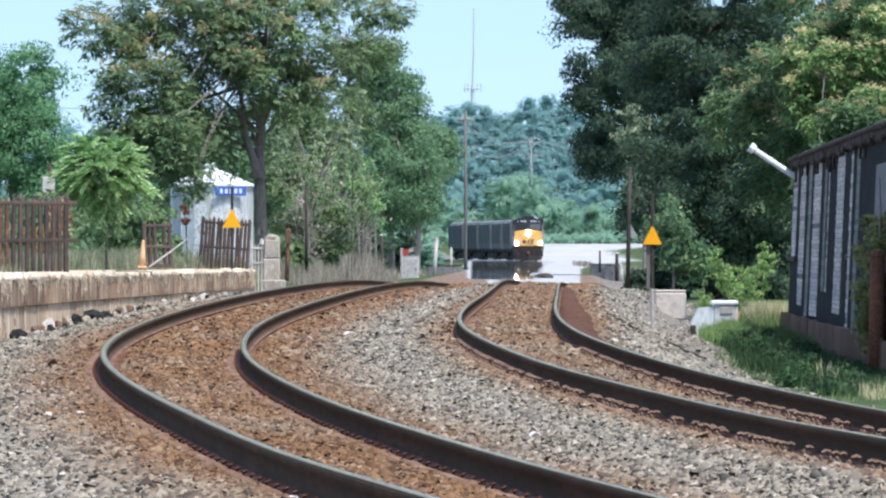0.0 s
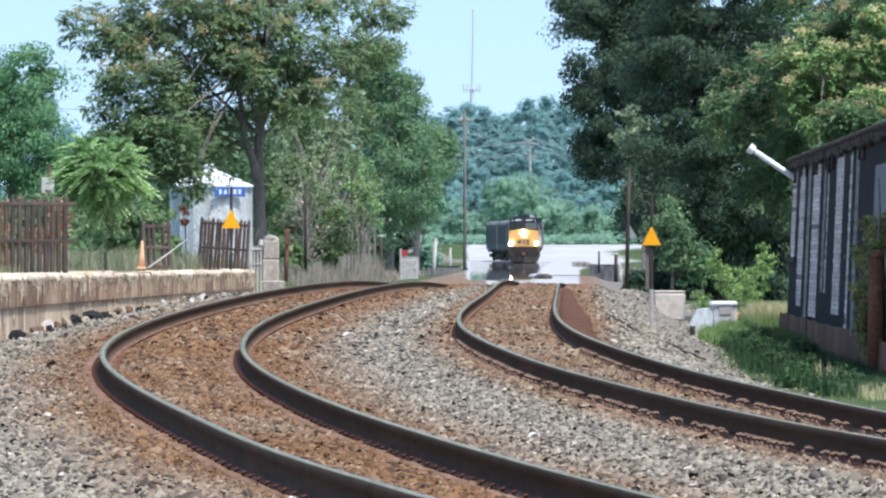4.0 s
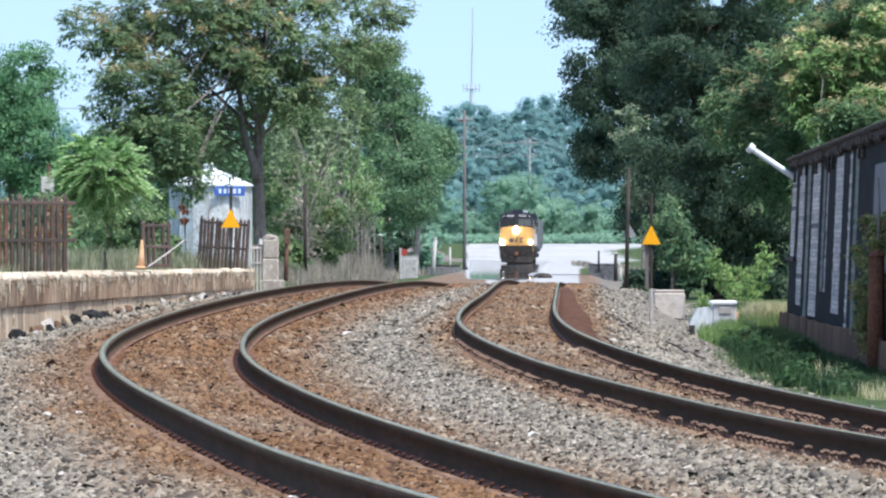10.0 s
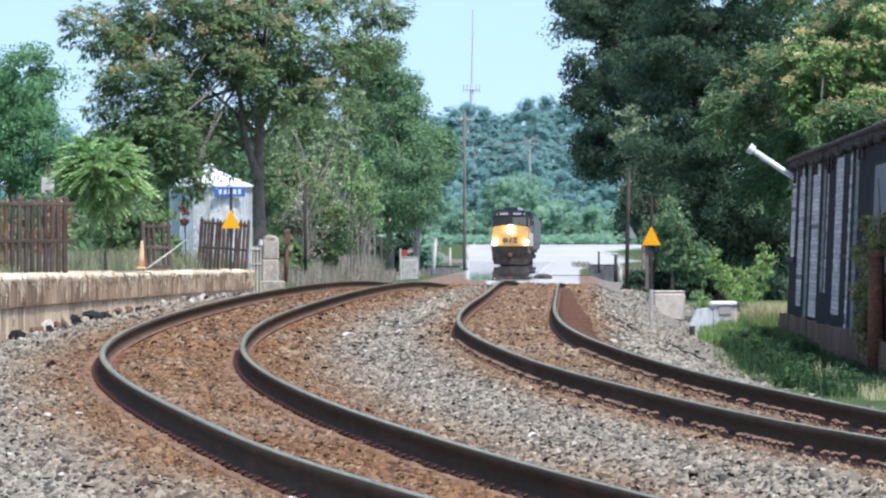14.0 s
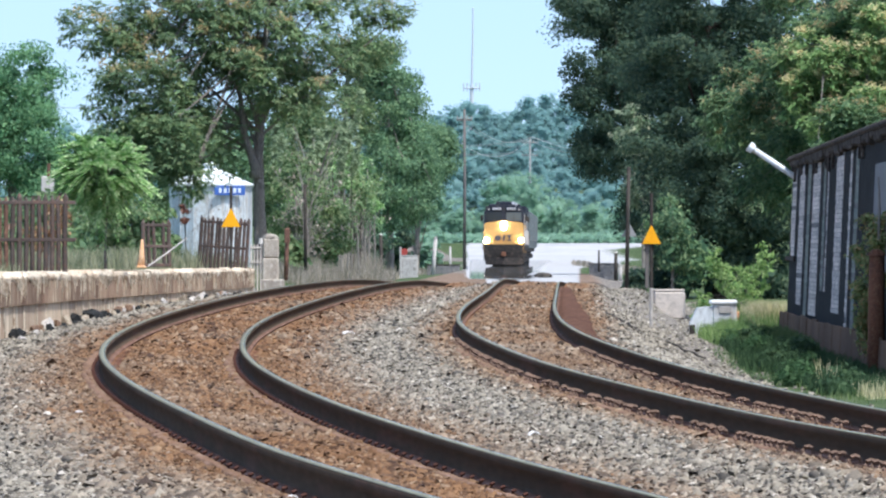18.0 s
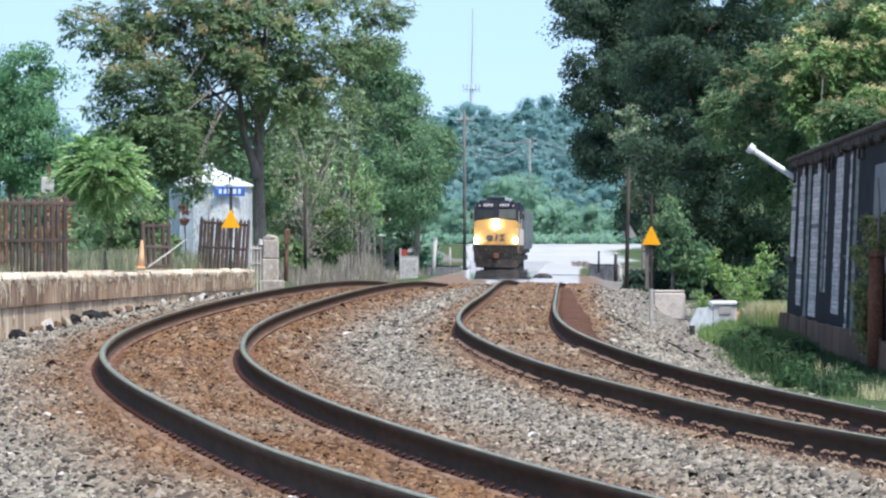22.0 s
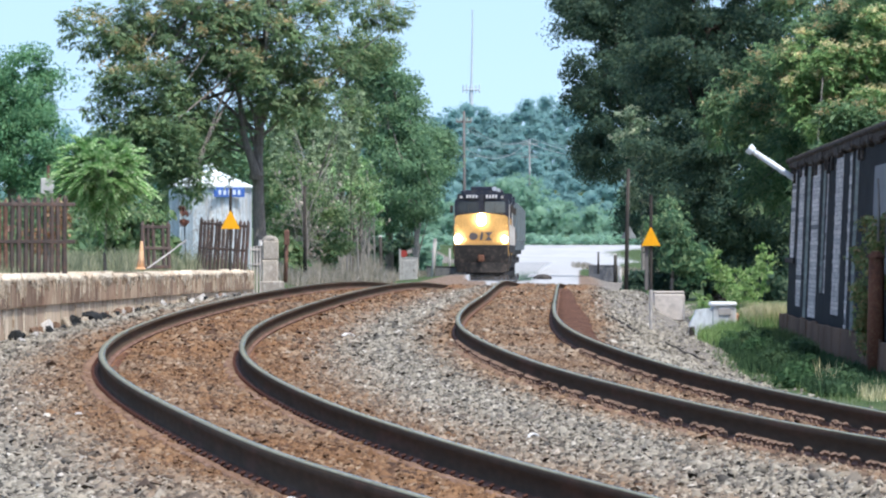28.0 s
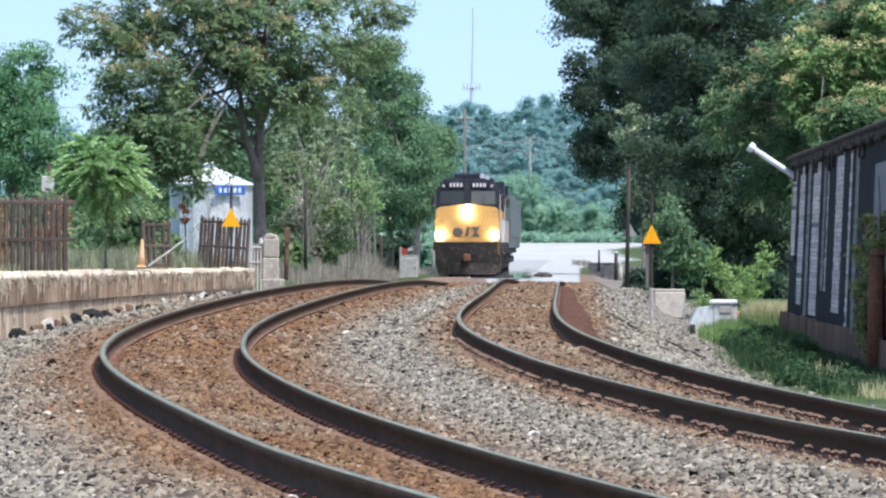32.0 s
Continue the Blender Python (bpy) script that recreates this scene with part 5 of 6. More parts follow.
    part("body", Geo().prism([(-1.5, 1.3), (-1.56, 1.9), (-1.56, 4.1), (-1.2, 4.4), (1.2, 4.4), (1.56, 4.1), (1.56, 1.9), (1.5, 1.3)], -7.6, 7.6), M_HOPPER, t)
    for y in np.arange(-7.2, 7.3, 1.2):
        for s in (-1, 1):
            part("rib", Geo().box((s * 1.575, float(y), 3.0), (0.05, 0.12, 2.2), 0.01), M_HOPPER, t)
    part("roof", Geo().prism([(-1.24, 4.37), (-1.1, 4.45), (1.1, 4.45), (1.24, 4.37)], -7.61, 7.61), M_GALV, t, "pale galvanised roof")
    part("roof_walk", Geo().box((0, 0, 4.5), (0.7, 15.0, 0.06), 0.01), M_GALV, t)
    for y in (-5.4, -1.8, 1.8, 5.4):
        part("hatch", Geo().box((0, y, 4.46), (1.5, 1.0, 0.12), 0.03), M_HOPPER, t)
    part("sill", Geo().box((0, 0, 1.15), (2.6, 16.4, 0.3), 0.04), M_BLACK, t)
    # Dark box added below the sill, for the darkness under the car.
    part("dark_underbody", Geo().box((0, 0, 0.53), (1.7, 15.6, 0.84), 0.08), M_BLACK, t, "dark box added to fill the gap under the car")
    for y in (-4, 0, 4):
        part("discharge_gate", Geo().prism([(-1.2, 1.1), (-0.5, 0.35), (0.5, 0.35), (1.2, 1.1)], y - 1.2, y + 1.2), M_BLACK, t)
    for y in (-6.1, 6.1):
        bogie(t, y, 2, 1.78)
    for y in (-8.5, 8.5):
        part("coupler", Geo().box((0, y, 0.88), (0.3, 0.5, 0.3), 0.05), M_RUST, t)
    return t


TRAIN = [(locomotive(True), 11.0), (locomotive(False), 32.8)]
wagon = hopper()
TRAIN.append((wagon, 52.2))
for k in range(1, 5):
    TRAIN.append((copy_thing(wagon, pose(0, 0, 0)), 52.2 + 17.3 * k))


def train_front(t):
    """The distance of the train's front along the line: it gathers a little speed."""
    return 11496 * (0.0608 - 0.00098 * t - 0.0000031 * t * t)


def key_train():
    for car, behind in TRAIN:
        rows = []
        for t in range(33):
            y = train_front(t) + behind
            a, b = y - 6.4, y + 6.4
            xa, xb, za, zb = float(XL(a)), float(XL(b)), float(ZL(a)), float(ZL(b))
            rows.append((t, pose((xa + xb) / 2, y, (za + zb) / 2 + 0.003, math.degrees(math.atan2(zb - za, 12.8)), 0, -math.degrees(math.atan2(xb - xa, 12.8)))))
        walk(car, rows)



# ---- trees, shrubs and grass ----
M_LEAF_OAK = leaf_mat("leaves_mid_green", [(0.115, 0.21, 0.13), (0.155, 0.26, 0.155), (0.205, 0.315, 0.18), (0.255, 0.365, 0.205), (0.30, 0.35, 0.205)], 0.5, 0.5, 0.45)
M_LEAF_MID = leaf_mat("leaves_cool_green", [(0.085, 0.175, 0.11), (0.125, 0.235, 0.138), (0.17, 0.295, 0.165), (0.225, 0.35, 0.20)], 0.6, 0.4, 0.4)
M_LEAF_SUMAC = leaf_mat("leaves_fresh_green", [(0.13, 0.28, 0.095), (0.21, 0.40, 0.145), (0.36, 0.54, 0.26), (0.60, 0.72, 0.46)], 0.5, 0.4, 0.15)
# The blue of the haze is put into these dark greens.
M_LEAF_DARK = leaf_mat("leaves_dark_green", [(0.048, 0.090, 0.076), (0.062, 0.116, 0.085), (0.08, 0.138, 0.092), (0.125, 0.17, 0.11)], 0.5, 0.5, 0.4)
M_LEAF_LIGHT = leaf_mat("leaves_light_green", [(0.085, 0.165, 0.085), (0.135, 0.23, 0.115), (0.195, 0.285, 0.145), (0.28, 0.335, 0.19)])
M_LEAF_YELLOW = leaf_mat("leaves_yellow_green", [(0.068, 0.145, 0.09), (0.098, 0.195, 0.11), (0.13, 0.24, 0.13), (0.18, 0.29, 0.155), (0.25, 0.335, 0.185)], 0.5, 0.45)
# Distance haze is put into the pale greens of these two.
M_LEAF_FAR = leaf_mat("leaves_haze_blue_green", [(0.235, 0.415, 0.425), (0.25, 0.435, 0.44), (0.265, 0.45, 0.45)], 0.6, 0.6, 0.08)
M_LEAF_FAR2 = leaf_mat("leaves_haze_green", [(0.26, 0.445, 0.355), (0.30, 0.49, 0.38), (0.34, 0.53, 0.395)], 0.6, 0.6, 0.2)
M_LEAF_FRESH = leaf_mat("leaves_clear_green", [(0.095, 0.225, 0.13), (0.13, 0.285, 0.155), (0.175, 0.345, 0.185), (0.225, 0.39, 0.21)], 0.6, 0.4, 0.35)
M_LEAF_SILVER = leaf_mat("leaves_silver_green", [(0.16, 0.24, 0.135), (0.27, 0.36, 0.215), (0.46, 0.55, 0.37)], 0.6, 0.35, 0.2)
M_BRUSH = leaf_mat("dry_brush", [(0.15, 0.15, 0.10), (0.32, 0.28, 0.235), (0.54, 0.48, 0.43)], 0.6, 0.35, 0.35)
# Sunlight on grass and shrub is put into these brighter greens.
M_LEAF_BRIGHT = leaf_mat("leaves_lime_sun_in_colour", [(0.11, 0.22, 0.075), (0.22, 0.36, 0.12), (0.42, 0.54, 0.24)], 0.6, 0.45, 0.2)
# Lit copy of the locust leaves, sunlight put into the tones.
M_LEAF_SUN = leaf_mat("leaves_yellow_sun_in_colour", [(0.115, 0.23, 0.105), (0.17, 0.31, 0.13), (0.24, 0.385, 0.165), (0.36, 0.46, 0.22)], 0.6, 0.45, 0.35)
M_SEED = leaf_mat("orange_brown_seeds", [(0.26, 0.22, 0.11), (0.40, 0.32, 0.17), (0.56, 0.45, 0.27)], 0.6, 0.35, 0.2)
# Pale seeds that also carry the cream highlights on the boughs.
M_SEED_HIGHLIGHT = leaf_mat("pale_seeds_and_highlights", [(0.50, 0.44, 0.22), (0.70, 0.62, 0.34), (0.86, 0.78, 0.50)], 0.6, 0.35, 0.2)
M_LEAF_PALE = leaf_mat("leaves_pale_grey_green", [(0.10, 0.17, 0.10), (0.17, 0.25, 0.155), (0.27, 0.34, 0.23), (0.40, 0.42, 0.30)], 0.6, 0.4, 0.25)
M_SEED_RED = leaf_mat("red_brown_leaves", [(0.10, 0.05, 0.04), (0.20, 0.085, 0.065), (0.30, 0.14, 0.10)], 0.6, 0.3, 0.2)
M_DEAD = leaf_mat("dead_leaves", [(0.20, 0.12, 0.07), (0.36, 0.22, 0.12), (0.55, 0.38, 0.24)], 0.6, 0.3, 0.2)
M_IVY = leaf_mat("creeper_leaves", [(0.13, 0.20, 0.09), (0.22, 0.30, 0.12), (0.34, 0.38, 0.17), (0.46, 0.30, 0.16)], 0.6, 0.35, 0.3)
M_GRASS = leaf_mat("grass_blades", [(0.08, 0.14, 0.055), (0.125, 0.195, 0.075), (0.20, 0.245, 0.12)], 0.5, 0.35, 0.3)
# Weed greens darkened to put the shed's shade into their colour.
M_LEAF_WEED = leaf_mat("leaves_weed_shade_dark", [(0.034, 0.08, 0.04), (0.05, 0.115, 0.052), (0.08, 0.155, 0.07)], 0.6, 0.4, 0.4)
M_WEED = leaf_mat("weeds_shade_in_colour", [(0.032, 0.068, 0.036), (0.05, 0.10, 0.05), (0.08, 0.14, 0.066)], 0.6, 0.35, 0.3)
M_GRASS_DULL = leaf_mat("dull_weeds", [(0.16, 0.19, 0.11), (0.28, 0.30, 0.19), (0.46, 0.44, 0.32)], 0.5, 0.35, 0.4)
M_GRASS_DRY = leaf_mat("seeding_grass", [(0.32, 0.33, 0.17), (0.54, 0.50, 0.30), (0.76, 0.70, 0.48)], 0.5, 0.35, 0.3)


def leaf_mesh(name, rng, pos, out, size, mat, wide=0.5, droop=0.3, spread=0.75, corners=4):
    """Small folded leaves at the places pos, facing roughly the way out."""
    n = len(pos)
    nrm = out * 1.2 * spread + rng.normal(0, spread, (n, 3)) + np.array([0, 0, 0.45])
    nrm /= np.linalg.norm(nrm, axis=1)[:, None]
    d = rng.normal(0, 1, (n, 3)) + out * 0.6 - np.array([0, 0, droop])
    d -= nrm * (d * nrm).sum(1)[:, None]
    d /= np.linalg.norm(d, axis=1)[:, None] + 1e-9
    s = np.cross(nrm, d)
    ln = (size * np.exp(rng.normal(0, 0.3, n)))[:, None]
    v = np.stack([pos - d * ln * 0.5, pos + s * ln * wide * 0.5 - nrm * ln * 0.08, pos + d * ln * 0.5 - nrm * ln * 0.12, pos - s * ln * wide * 0.5 - nrm * ln * 0.08], 1)
    v = v[:, :corners]
    return fast_mesh(name, v.reshape(-1, 3), np.arange(n * corners).reshape(n, corners), mat)


def frond_mesh(name, rng, pos, out, size, mat, per=7, wide=0.2, droop=0.55):
    """Rosettes of long drooping compound leaves, each a bent blade, round the places pos."""
    n = len(pos)
    a = rng.uniform(0, 6.283, (n, per))
    d = np.stack([np.cos(a), np.sin(a), rng.normal(0.15, 0.3, (n, per))], -1) + out[:, None] * 0.7
    d /= np.linalg.norm(d, axis=2)[:, :, None]
    ln = size * np.exp(rng.normal(0, 0.28, (n, per, 1)))
    side = np.cross(d, np.array([0, 0, 1.0])) + rng.normal(0, 0.25, d.shape)
    side /= np.linalg.norm(side, axis=2)[:, :, None] + 1e-9
    down = np.array([0, 0, -1.0]) * droop * ln
    p0 = np.repeat(pos[:, None], per, 1)
    p1, p2 = p0 + d * ln * 0.55 + down * 0.18, p0 + d * ln * 0.95 + down
    w = side * ln * wide * 0.5
    v = np.stack([p0 - w * 0.35, p0 + w * 0.35, p1 + w, p1 - w, p2 + w * 0.25, p2 - w * 0.25], 2).reshape(-1, 3)
    k = np.arange(n * per)[:, None] * 6
    faces = np.concatenate([k + np.array([0, 1, 2, 3]), k + np.array([3, 2, 4, 5])], 0)
    return fast_mesh(name, v, faces, mat)


def crown_points(rng, blobs, clump, per):
    """Leaf places in clumps that hang about the outside of uneven ellipsoids; also the clumps' middles."""
    pos, out, mids = [], [], []
    for (cx, cy, cz), (rx, ry, rz), n in blobs:
        d = rng.normal(0, 1, (n, 3))
        d /= np.linalg.norm(d, axis=1)[:, None]
        f = 0.45 + 0.55 * rng.random(n) ** 0.6
        lump = 1 + 0.16 * np.sin(d[:, 0] * 5 + cx) * np.cos(d[:, 2] * 6 + cz)
        m = np.array([cx, cy, cz]) + d * np.array([rx, ry, rz]) * (f * lump)[:, None]
        mids.append(m)
        e = rng.normal(0, 1, (n, per, 3))
        e /= np.linalg.norm(e, axis=2)[:, :, None]
        r = rng.random((n, per, 1)) ** 0.45 * clump * np.exp(rng.normal(0, 0.25, (n, 1, 1)))
        p = m[:, None] + e * r * np.array([1.15, 1.15, 0.75])
        pos.append(p.reshape(-1, 3))
        out.append((e * 0.7 + d[:, None] * 0.6).reshape(-1, 3))
    return np.concatenate(pos), np.concatenate(out), np.concatenate(mids)


def tree(name, label, stem, radius, blobs, mat, leaf, clump, per, seed, limbs=22, bark=None, category="tree", wide=0.5, droop=0.3, group="", tips=None, fronds=0):
    """A tapered trunk, limbs that reach the clumps, and a crown of separate leaves."""
    rng = np.random.default_rng(seed)
    base = Vector(stem[0])
    t = thing(name, label, category, Matrix.Translation(base), group=group)
    pts = [Vector(p) - base for p in stem]
    k = len(pts)
    bark = bark or M_BARK
    part("trunk", Geo().tube([pts[0] - Vector((0, 0, 0.3))] + pts, [radius * 1.5, radius * 1.2] + [radius * (1 - 0.75 * i / (k - 1)) for i in range(1, k)], 9), bark, t, smooth=True)
    local = [((c[0] - base.x, c[1] - base.y, c[2] - base.z), r, n) for c, r, n in blobs]
    pos, out, mids = crown_points(rng, local, clump, per)
    for i in range(limbs):
        m = Vector(mids[rng.integers(len(mids))])
        j = int(rng.integers(max(1, k // 2), k))
        a = pts[j].lerp(pts[j - 1], rng.random())
        bend = a.lerp(m, 0.5) + Vector((0, 0, (m - a).length * rng.uniform(-0.02, 0.16)))
        r = radius * rng.uniform(0.14, 0.36)
        part("limb", Geo().tube([a, bend, m], [r, r * 0.6, r * 0.2], 5, None, False), bark, t, smooth=True)
    if fronds:
        part("crown", frond_mesh("crown", rng, pos, out, leaf, mat, fronds, wide, droop), mat, t)
    else:
        part("crown", leaf_mesh("crown", rng, pos, out, leaf, mat, wide, droop), mat, t)
    if tips:
        tip_mat, share, tip_label = tips
        hi = mids[mids[:, 2] > np.quantile(mids[:, 2], 0.35)]
        m = hi[rng.integers(0, len(hi), int(len(hi) * share))]
        e = rng.normal(0, 1, (len(m), 40, 3)) * clump * np.array([0.34, 0.3, 0.2]) + np.array([0, -0.8 * clump, 0.6 * clump])
        part("blossom", leaf_mesh("blossom", rng, (m[:, None] + e).reshape(-1, 3), np.tile([0.0, -0.5, 0.6], (len(m) * 40, 1)), leaf * (0.6 if fronds else 1), tip_mat, wide, droop), tip_mat, t, tip_label)
    return t


def blob(c, rx, rz, n, ry=None):
    return c, (rx, ry or (rx + rz) * 0.5, rz), n


# the large tree behind the platform
tree("roadside_tree", "large broad tree with dark trunk and browning leaves", [(-5.733, 215, 0.717), (-5.823, 215, 2.473), (-5.859, 215, 4.265), (-5.783, 215.5, 6.067), (-5.652, 216, 7.878), (-5.508, 216, 9.678), (-5.472, 216, 11.298)], 0.22,
     [blob((-8.134, 215, 8.027), 2.5, 1.3, 74), blob((-10.771, 214, 8.264), 1.523, 0.717, 26), blob((-9.479, 213, 6.279), 1.648, 1.254, 66), blob((-8.551, 212, 4.666), 1.075, 1.254, 40), blob((-9.834, 213, 4.948), 1.075, 0.806, 22), blob((-8.6, 216, 5.6), 1.5, 1.2, 40), blob((-8.109, 212, 3.553), 0.752, 0.609, 14), blob((-7.383, 214, 4.608), 0.896, 0.896, 12),
      blob((-5.088, 215, 8.206), 2.688, 1.613, 72), blob((-4.909, 215, 9.012), 1.075, 0.896, 16), blob((-4.032, 216, 6.618), 1.254, 0.717, 18), blob((-2.592, 216, 9.048), 1.433, 0.573, 14), blob((-1.656, 216, 8.85), 0.609, 0.215, 7), blob((-5.166, 216, 6.618), 0.86, 0.896, 18), blob((-4.5, 213.5, 6.0), 1.25, 0.6, 18), blob((-6.1, 213, 7.0), 1.2, 0.7, 18), blob((-9.0, 215, 8.9), 1.9, 0.8, 36), blob((-7.2, 215, 8.9), 1.4, 0.7, 22), blob((-6.88, 215, 6.235), 1.613, 0.985, 24), blob((-6.522, 215, 10.715), 4.658, 1.3, 7)],
     M_LEAF_OAK, 0.19, 0.46, 19, 21, 60, None, "tree", 0.27, 0.32, "", (M_SEED, 0.4, "clusters of orange-brown seeds"), 7)
tree("forked_limb", "dark leaning limb of the large tree with few leaves", [(-5.937, 214.6, 3.902), (-6.295, 214.6, 4.975), (-6.42, 214.6, 6.226), (-6.653, 214.6, 8.194), (-6.867, 214.6, 9.803)], 0.13,
     [blob((-6.867, 214.6, 8.194), 1.075, 1.075, 10)], M_LEAF_OAK, 0.15, 0.5, 80, 22, 0, None, "limb")

# woods behind the platform
tree("background_tree", "bright green round tree beyond the yard", [(-25.467, 400, 2.08), (-25.4, 400, 6.08), (-25.2, 400, 11.08)], 0.3,
     [blob((-25.133, 400, 10.58), 2.533, 2.733, 60), blob((-24.405, 399, 7.066), 2.2, 2.667, 45), blob((-27.467, 400, 8.413), 2.333, 4.333, 45), blob((-22.354, 398, 5.062), 2, 1.333, 25)], M_LEAF_FRESH, 0.19, 0.9, 330, 31, 10)
tree("background_tree", "dark green tree beyond the yard", [(-16.06, 330, 1.407), (-15.922, 330, 4.433), (-15.785, 330, 6.907)], 0.2,
     [blob((-15.648, 330, 6.082), 1.65, 1.375, 34), blob((-13.503, 328, 4.414), 1.65, 1.65, 34), blob((-12.136, 328, 6.601), 1.65, 2.2, 26)], M_LEAF_OAK, 0.22, 0.8, 170, 32, 12)
for i, (a, b, lab, m) in enumerate((
        ([(-4.35, 300, 0.28), (-4.45, 300, 3.405), (-4.3, 300, 7.405), (-4.15, 300, 10.155)], [blob((-4.85, 300, 7.405), 2, 2.5, 46), blob((-6.329, 299, 5.89), 1.5, 2, 34), blob((-4.569, 298, 4.136), 1.75, 1.75, 34), blob((-3.6, 300, 10.155), 1.5, 1.25, 18), blob((-7.076, 299, 3.647), 1, 1.5, 20)], "slender light green tree with bare twigs", "light"),
        ([(-3.368, 430, -0.304), (-3.368, 430, 4.641), (-3.512, 430, 10.016), (-3.368, 430, 13.241)], [blob((-3.368, 430, 10.374), 2.222, 3.942, 60), blob((-2.996, 428, 5.696), 2.867, 3.225, 55), blob((-4.802, 430, 12.524), 1.792, 2.15, 24), blob((-5.112, 426, 2.835), 2.15, 2.15, 26)], "tall green tree beside the line", "light"),
        ([(-2.042, 500, -0.662), (-1.833, 500, 3.922), (-1.917, 500, 8.922)], [blob((-1.625, 500, 8.297), 2.583, 3.542, 60), blob((-2.6, 500, 5.2), 2.0, 2.1, 30), blob((-2.875, 500, 11.422), 1.875, 2.917, 30), blob((-0.375, 500, 8.505), 1.583, 2.083, 22)], "dense dark green tree leaning over the line", "dark"),
        ([(-5.72, 260, 0.318), (-5.677, 260, 2.268), (-5.59, 260, 3.785)], [blob((-5.72, 260, 3.352), 1.192, 1.517, 30), blob((-4.454, 262, 2.057), 1.083, 1.083, 20)], "young leafy tree at the brush edge", "light"))):
    tree("lineside_tree", lab, a, (0.16, 0.25, 0.25, 0.08)[i], b, (M_LEAF_LIGHT, M_LEAF_MID, M_LEAF_MID, M_LEAF_LIGHT)[i], (0.14, 0.19, 0.2, 0.12)[i], (0.6, 0.85, 0.9, 0.45)[i], (260, 320, 320, 220)[i], 40 + i, 22, M_BARK_PALE if i in (0, 3) else None, group="lineside trees")

for i, (x, dd, lab) in enumerate(((-4.891, 262, "leafless grey twiggy thicket in the brush"), (-4.447, 290, "bare pale branching shrub beside the line"), (-4.799, 236, "bare grey saplings among the brush"), (-4.08, 340, "bare pale stems under the trees"), (-6.189, 176, "bare dark twiggy shrub behind the leaning fence"), (-6.159, 190, "bare dark saplings before the steel bin"))):
    k = 1 if i < 4 else 0.42
    z0 = float(ground_z(x, dd))
    tree("bare_shrub", lab, [(x, dd, z0), (x + 0.1, dd, z0 + 1.6 * k), (x - 0.1, dd, z0 + 3.4 * k)], 0.06 * k, [blob((x, dd, z0 + 2.6 * k), 1.3 * k, 2.4 * k, 40)], M_BRUSH, 0.12 * k, 0.3, 5, 70 + i, 46, M_BARK_PALE if k == 1 else M_BARK, "shrub", group="bare shrubs")
# Dark leaves at 360 and 455 put the trees' dense shade into colour.
for i, (x, dd, rx, rz, m, lab) in enumerate(((-4.9, 262, 0.55, 0.7, M_LEAF_OAK, "low dark green shrub in the brush"), (-5.138, 225, 0.5, 0.6, M_LEAF_LIGHT, "low green shrub by the pillar"), (-4.02, 360, 1.3, 1.3, M_LEAF_DARK, "low green shrub beside the line"), (-2.95, 455, 1.1, 1.7, M_LEAF_DARK, "shrub under the leaning tree, dense shade put into dark leaves"), (-1.257, 520, 1.0, 1.3, M_LEAF_FAR2, "light green shrub near the relay cabinet"),
                                             (-10.54, 170, 1.6, 1.0, M_LEAF_OAK, "green shrub behind the iron fence"), (-10.355, 190, 1.3, 1.2, M_LEAF_LIGHT, "light green shrub in the yard"), (-8.541, 185, 1.0, 1.1, M_LEAF_LIGHT, "light green shrub in the yard"), (-7.277, 175, 0.4, 0.45, M_LEAF_LIGHT, "light green shrub behind the bent fence"), (11.5, 239, 1.3, 1.6, M_LEAF_DARK, "dark green shrub in the shade of the massive tree"), (9.9, 240, 1.8, 1.5, M_LEAF_DARK, "dark green shrub under the shade trees"), (8.1, 241, 1.0, 1.2, M_LEAF_DARK, "dark shrub behind the ballast shoulder"), (6.75, 236, 0.24, 0.5, M_LEAF_DARK, "dark shrub between the sign posts"))):
    z0 = float(ground_z(x, dd))
    tree("low_shrub", lab, [(x, dd, z0), (x, dd, z0 + rz * 0.6), (x + 0.05, dd, z0 + rz * 1.2)], 0.04, [blob((x, dd, z0 + rz * 0.9), rx, rz, 34)], m, 0.1 + dd * 0.0005, 0.2 + rx * 0.18, 90, 80 + i, 8, None, "shrub", group="low shrubs")

for i, (px, dd, py) in enumerate(((545, 285, 300), (572, 300, 262), (598, 290, 285), (622, 310, 250), (652, 330, 300), (530, 262, 330))):
    x, zt = (px - 784) * dd / 12000, 1.38 - (py - 441) * dd / 12000
    z0 = float(ground_z(x, dd))
    h = zt - z0
    tree("lineside_sapling", "slender pale-stemmed sapling with sparse feathery leaves", [(x, dd, z0), (x + 0.08, dd, z0 + h * 0.5), (x - 0.05, dd, zt)], 0.045, [blob((x, dd, z0 + h * 0.85), 0.55, h * 0.18, 9), blob((x + 0.3, dd, z0 + h * 0.6), 0.5, h * 0.14, 5)], M_LEAF_SUMAC, 0.2, 0.4, 60, 110 + i, 16, M_BARK_PALE, "sapling", 0.28, 0.9, "lineside saplings")

rng = random.Random(91)
for x, y, h in ((-5.1, 268, 3.4), (-4.55, 276, 4.2), (-4.15, 282, 3.6), (-3.9, 286, 4.4), (-3.55, 290, 3.2), (-2.95, 296, 3.0), (-5.6, 262, 2.6), (-3.72, 279, 2.8), (-4.75, 266, 2.4), (-4.35, 264, 3.1), (-4.0, 266, 2.2), (-3.8, 270, 3.3), (-3.6, 266, 2.5), (-3.35, 272, 2.9), (-3.2, 276, 2.3), (-4.9, 270, 3.6)):
    z0, b = float(ground_z(x, y)), rng.uniform(-0.14, 0.14)
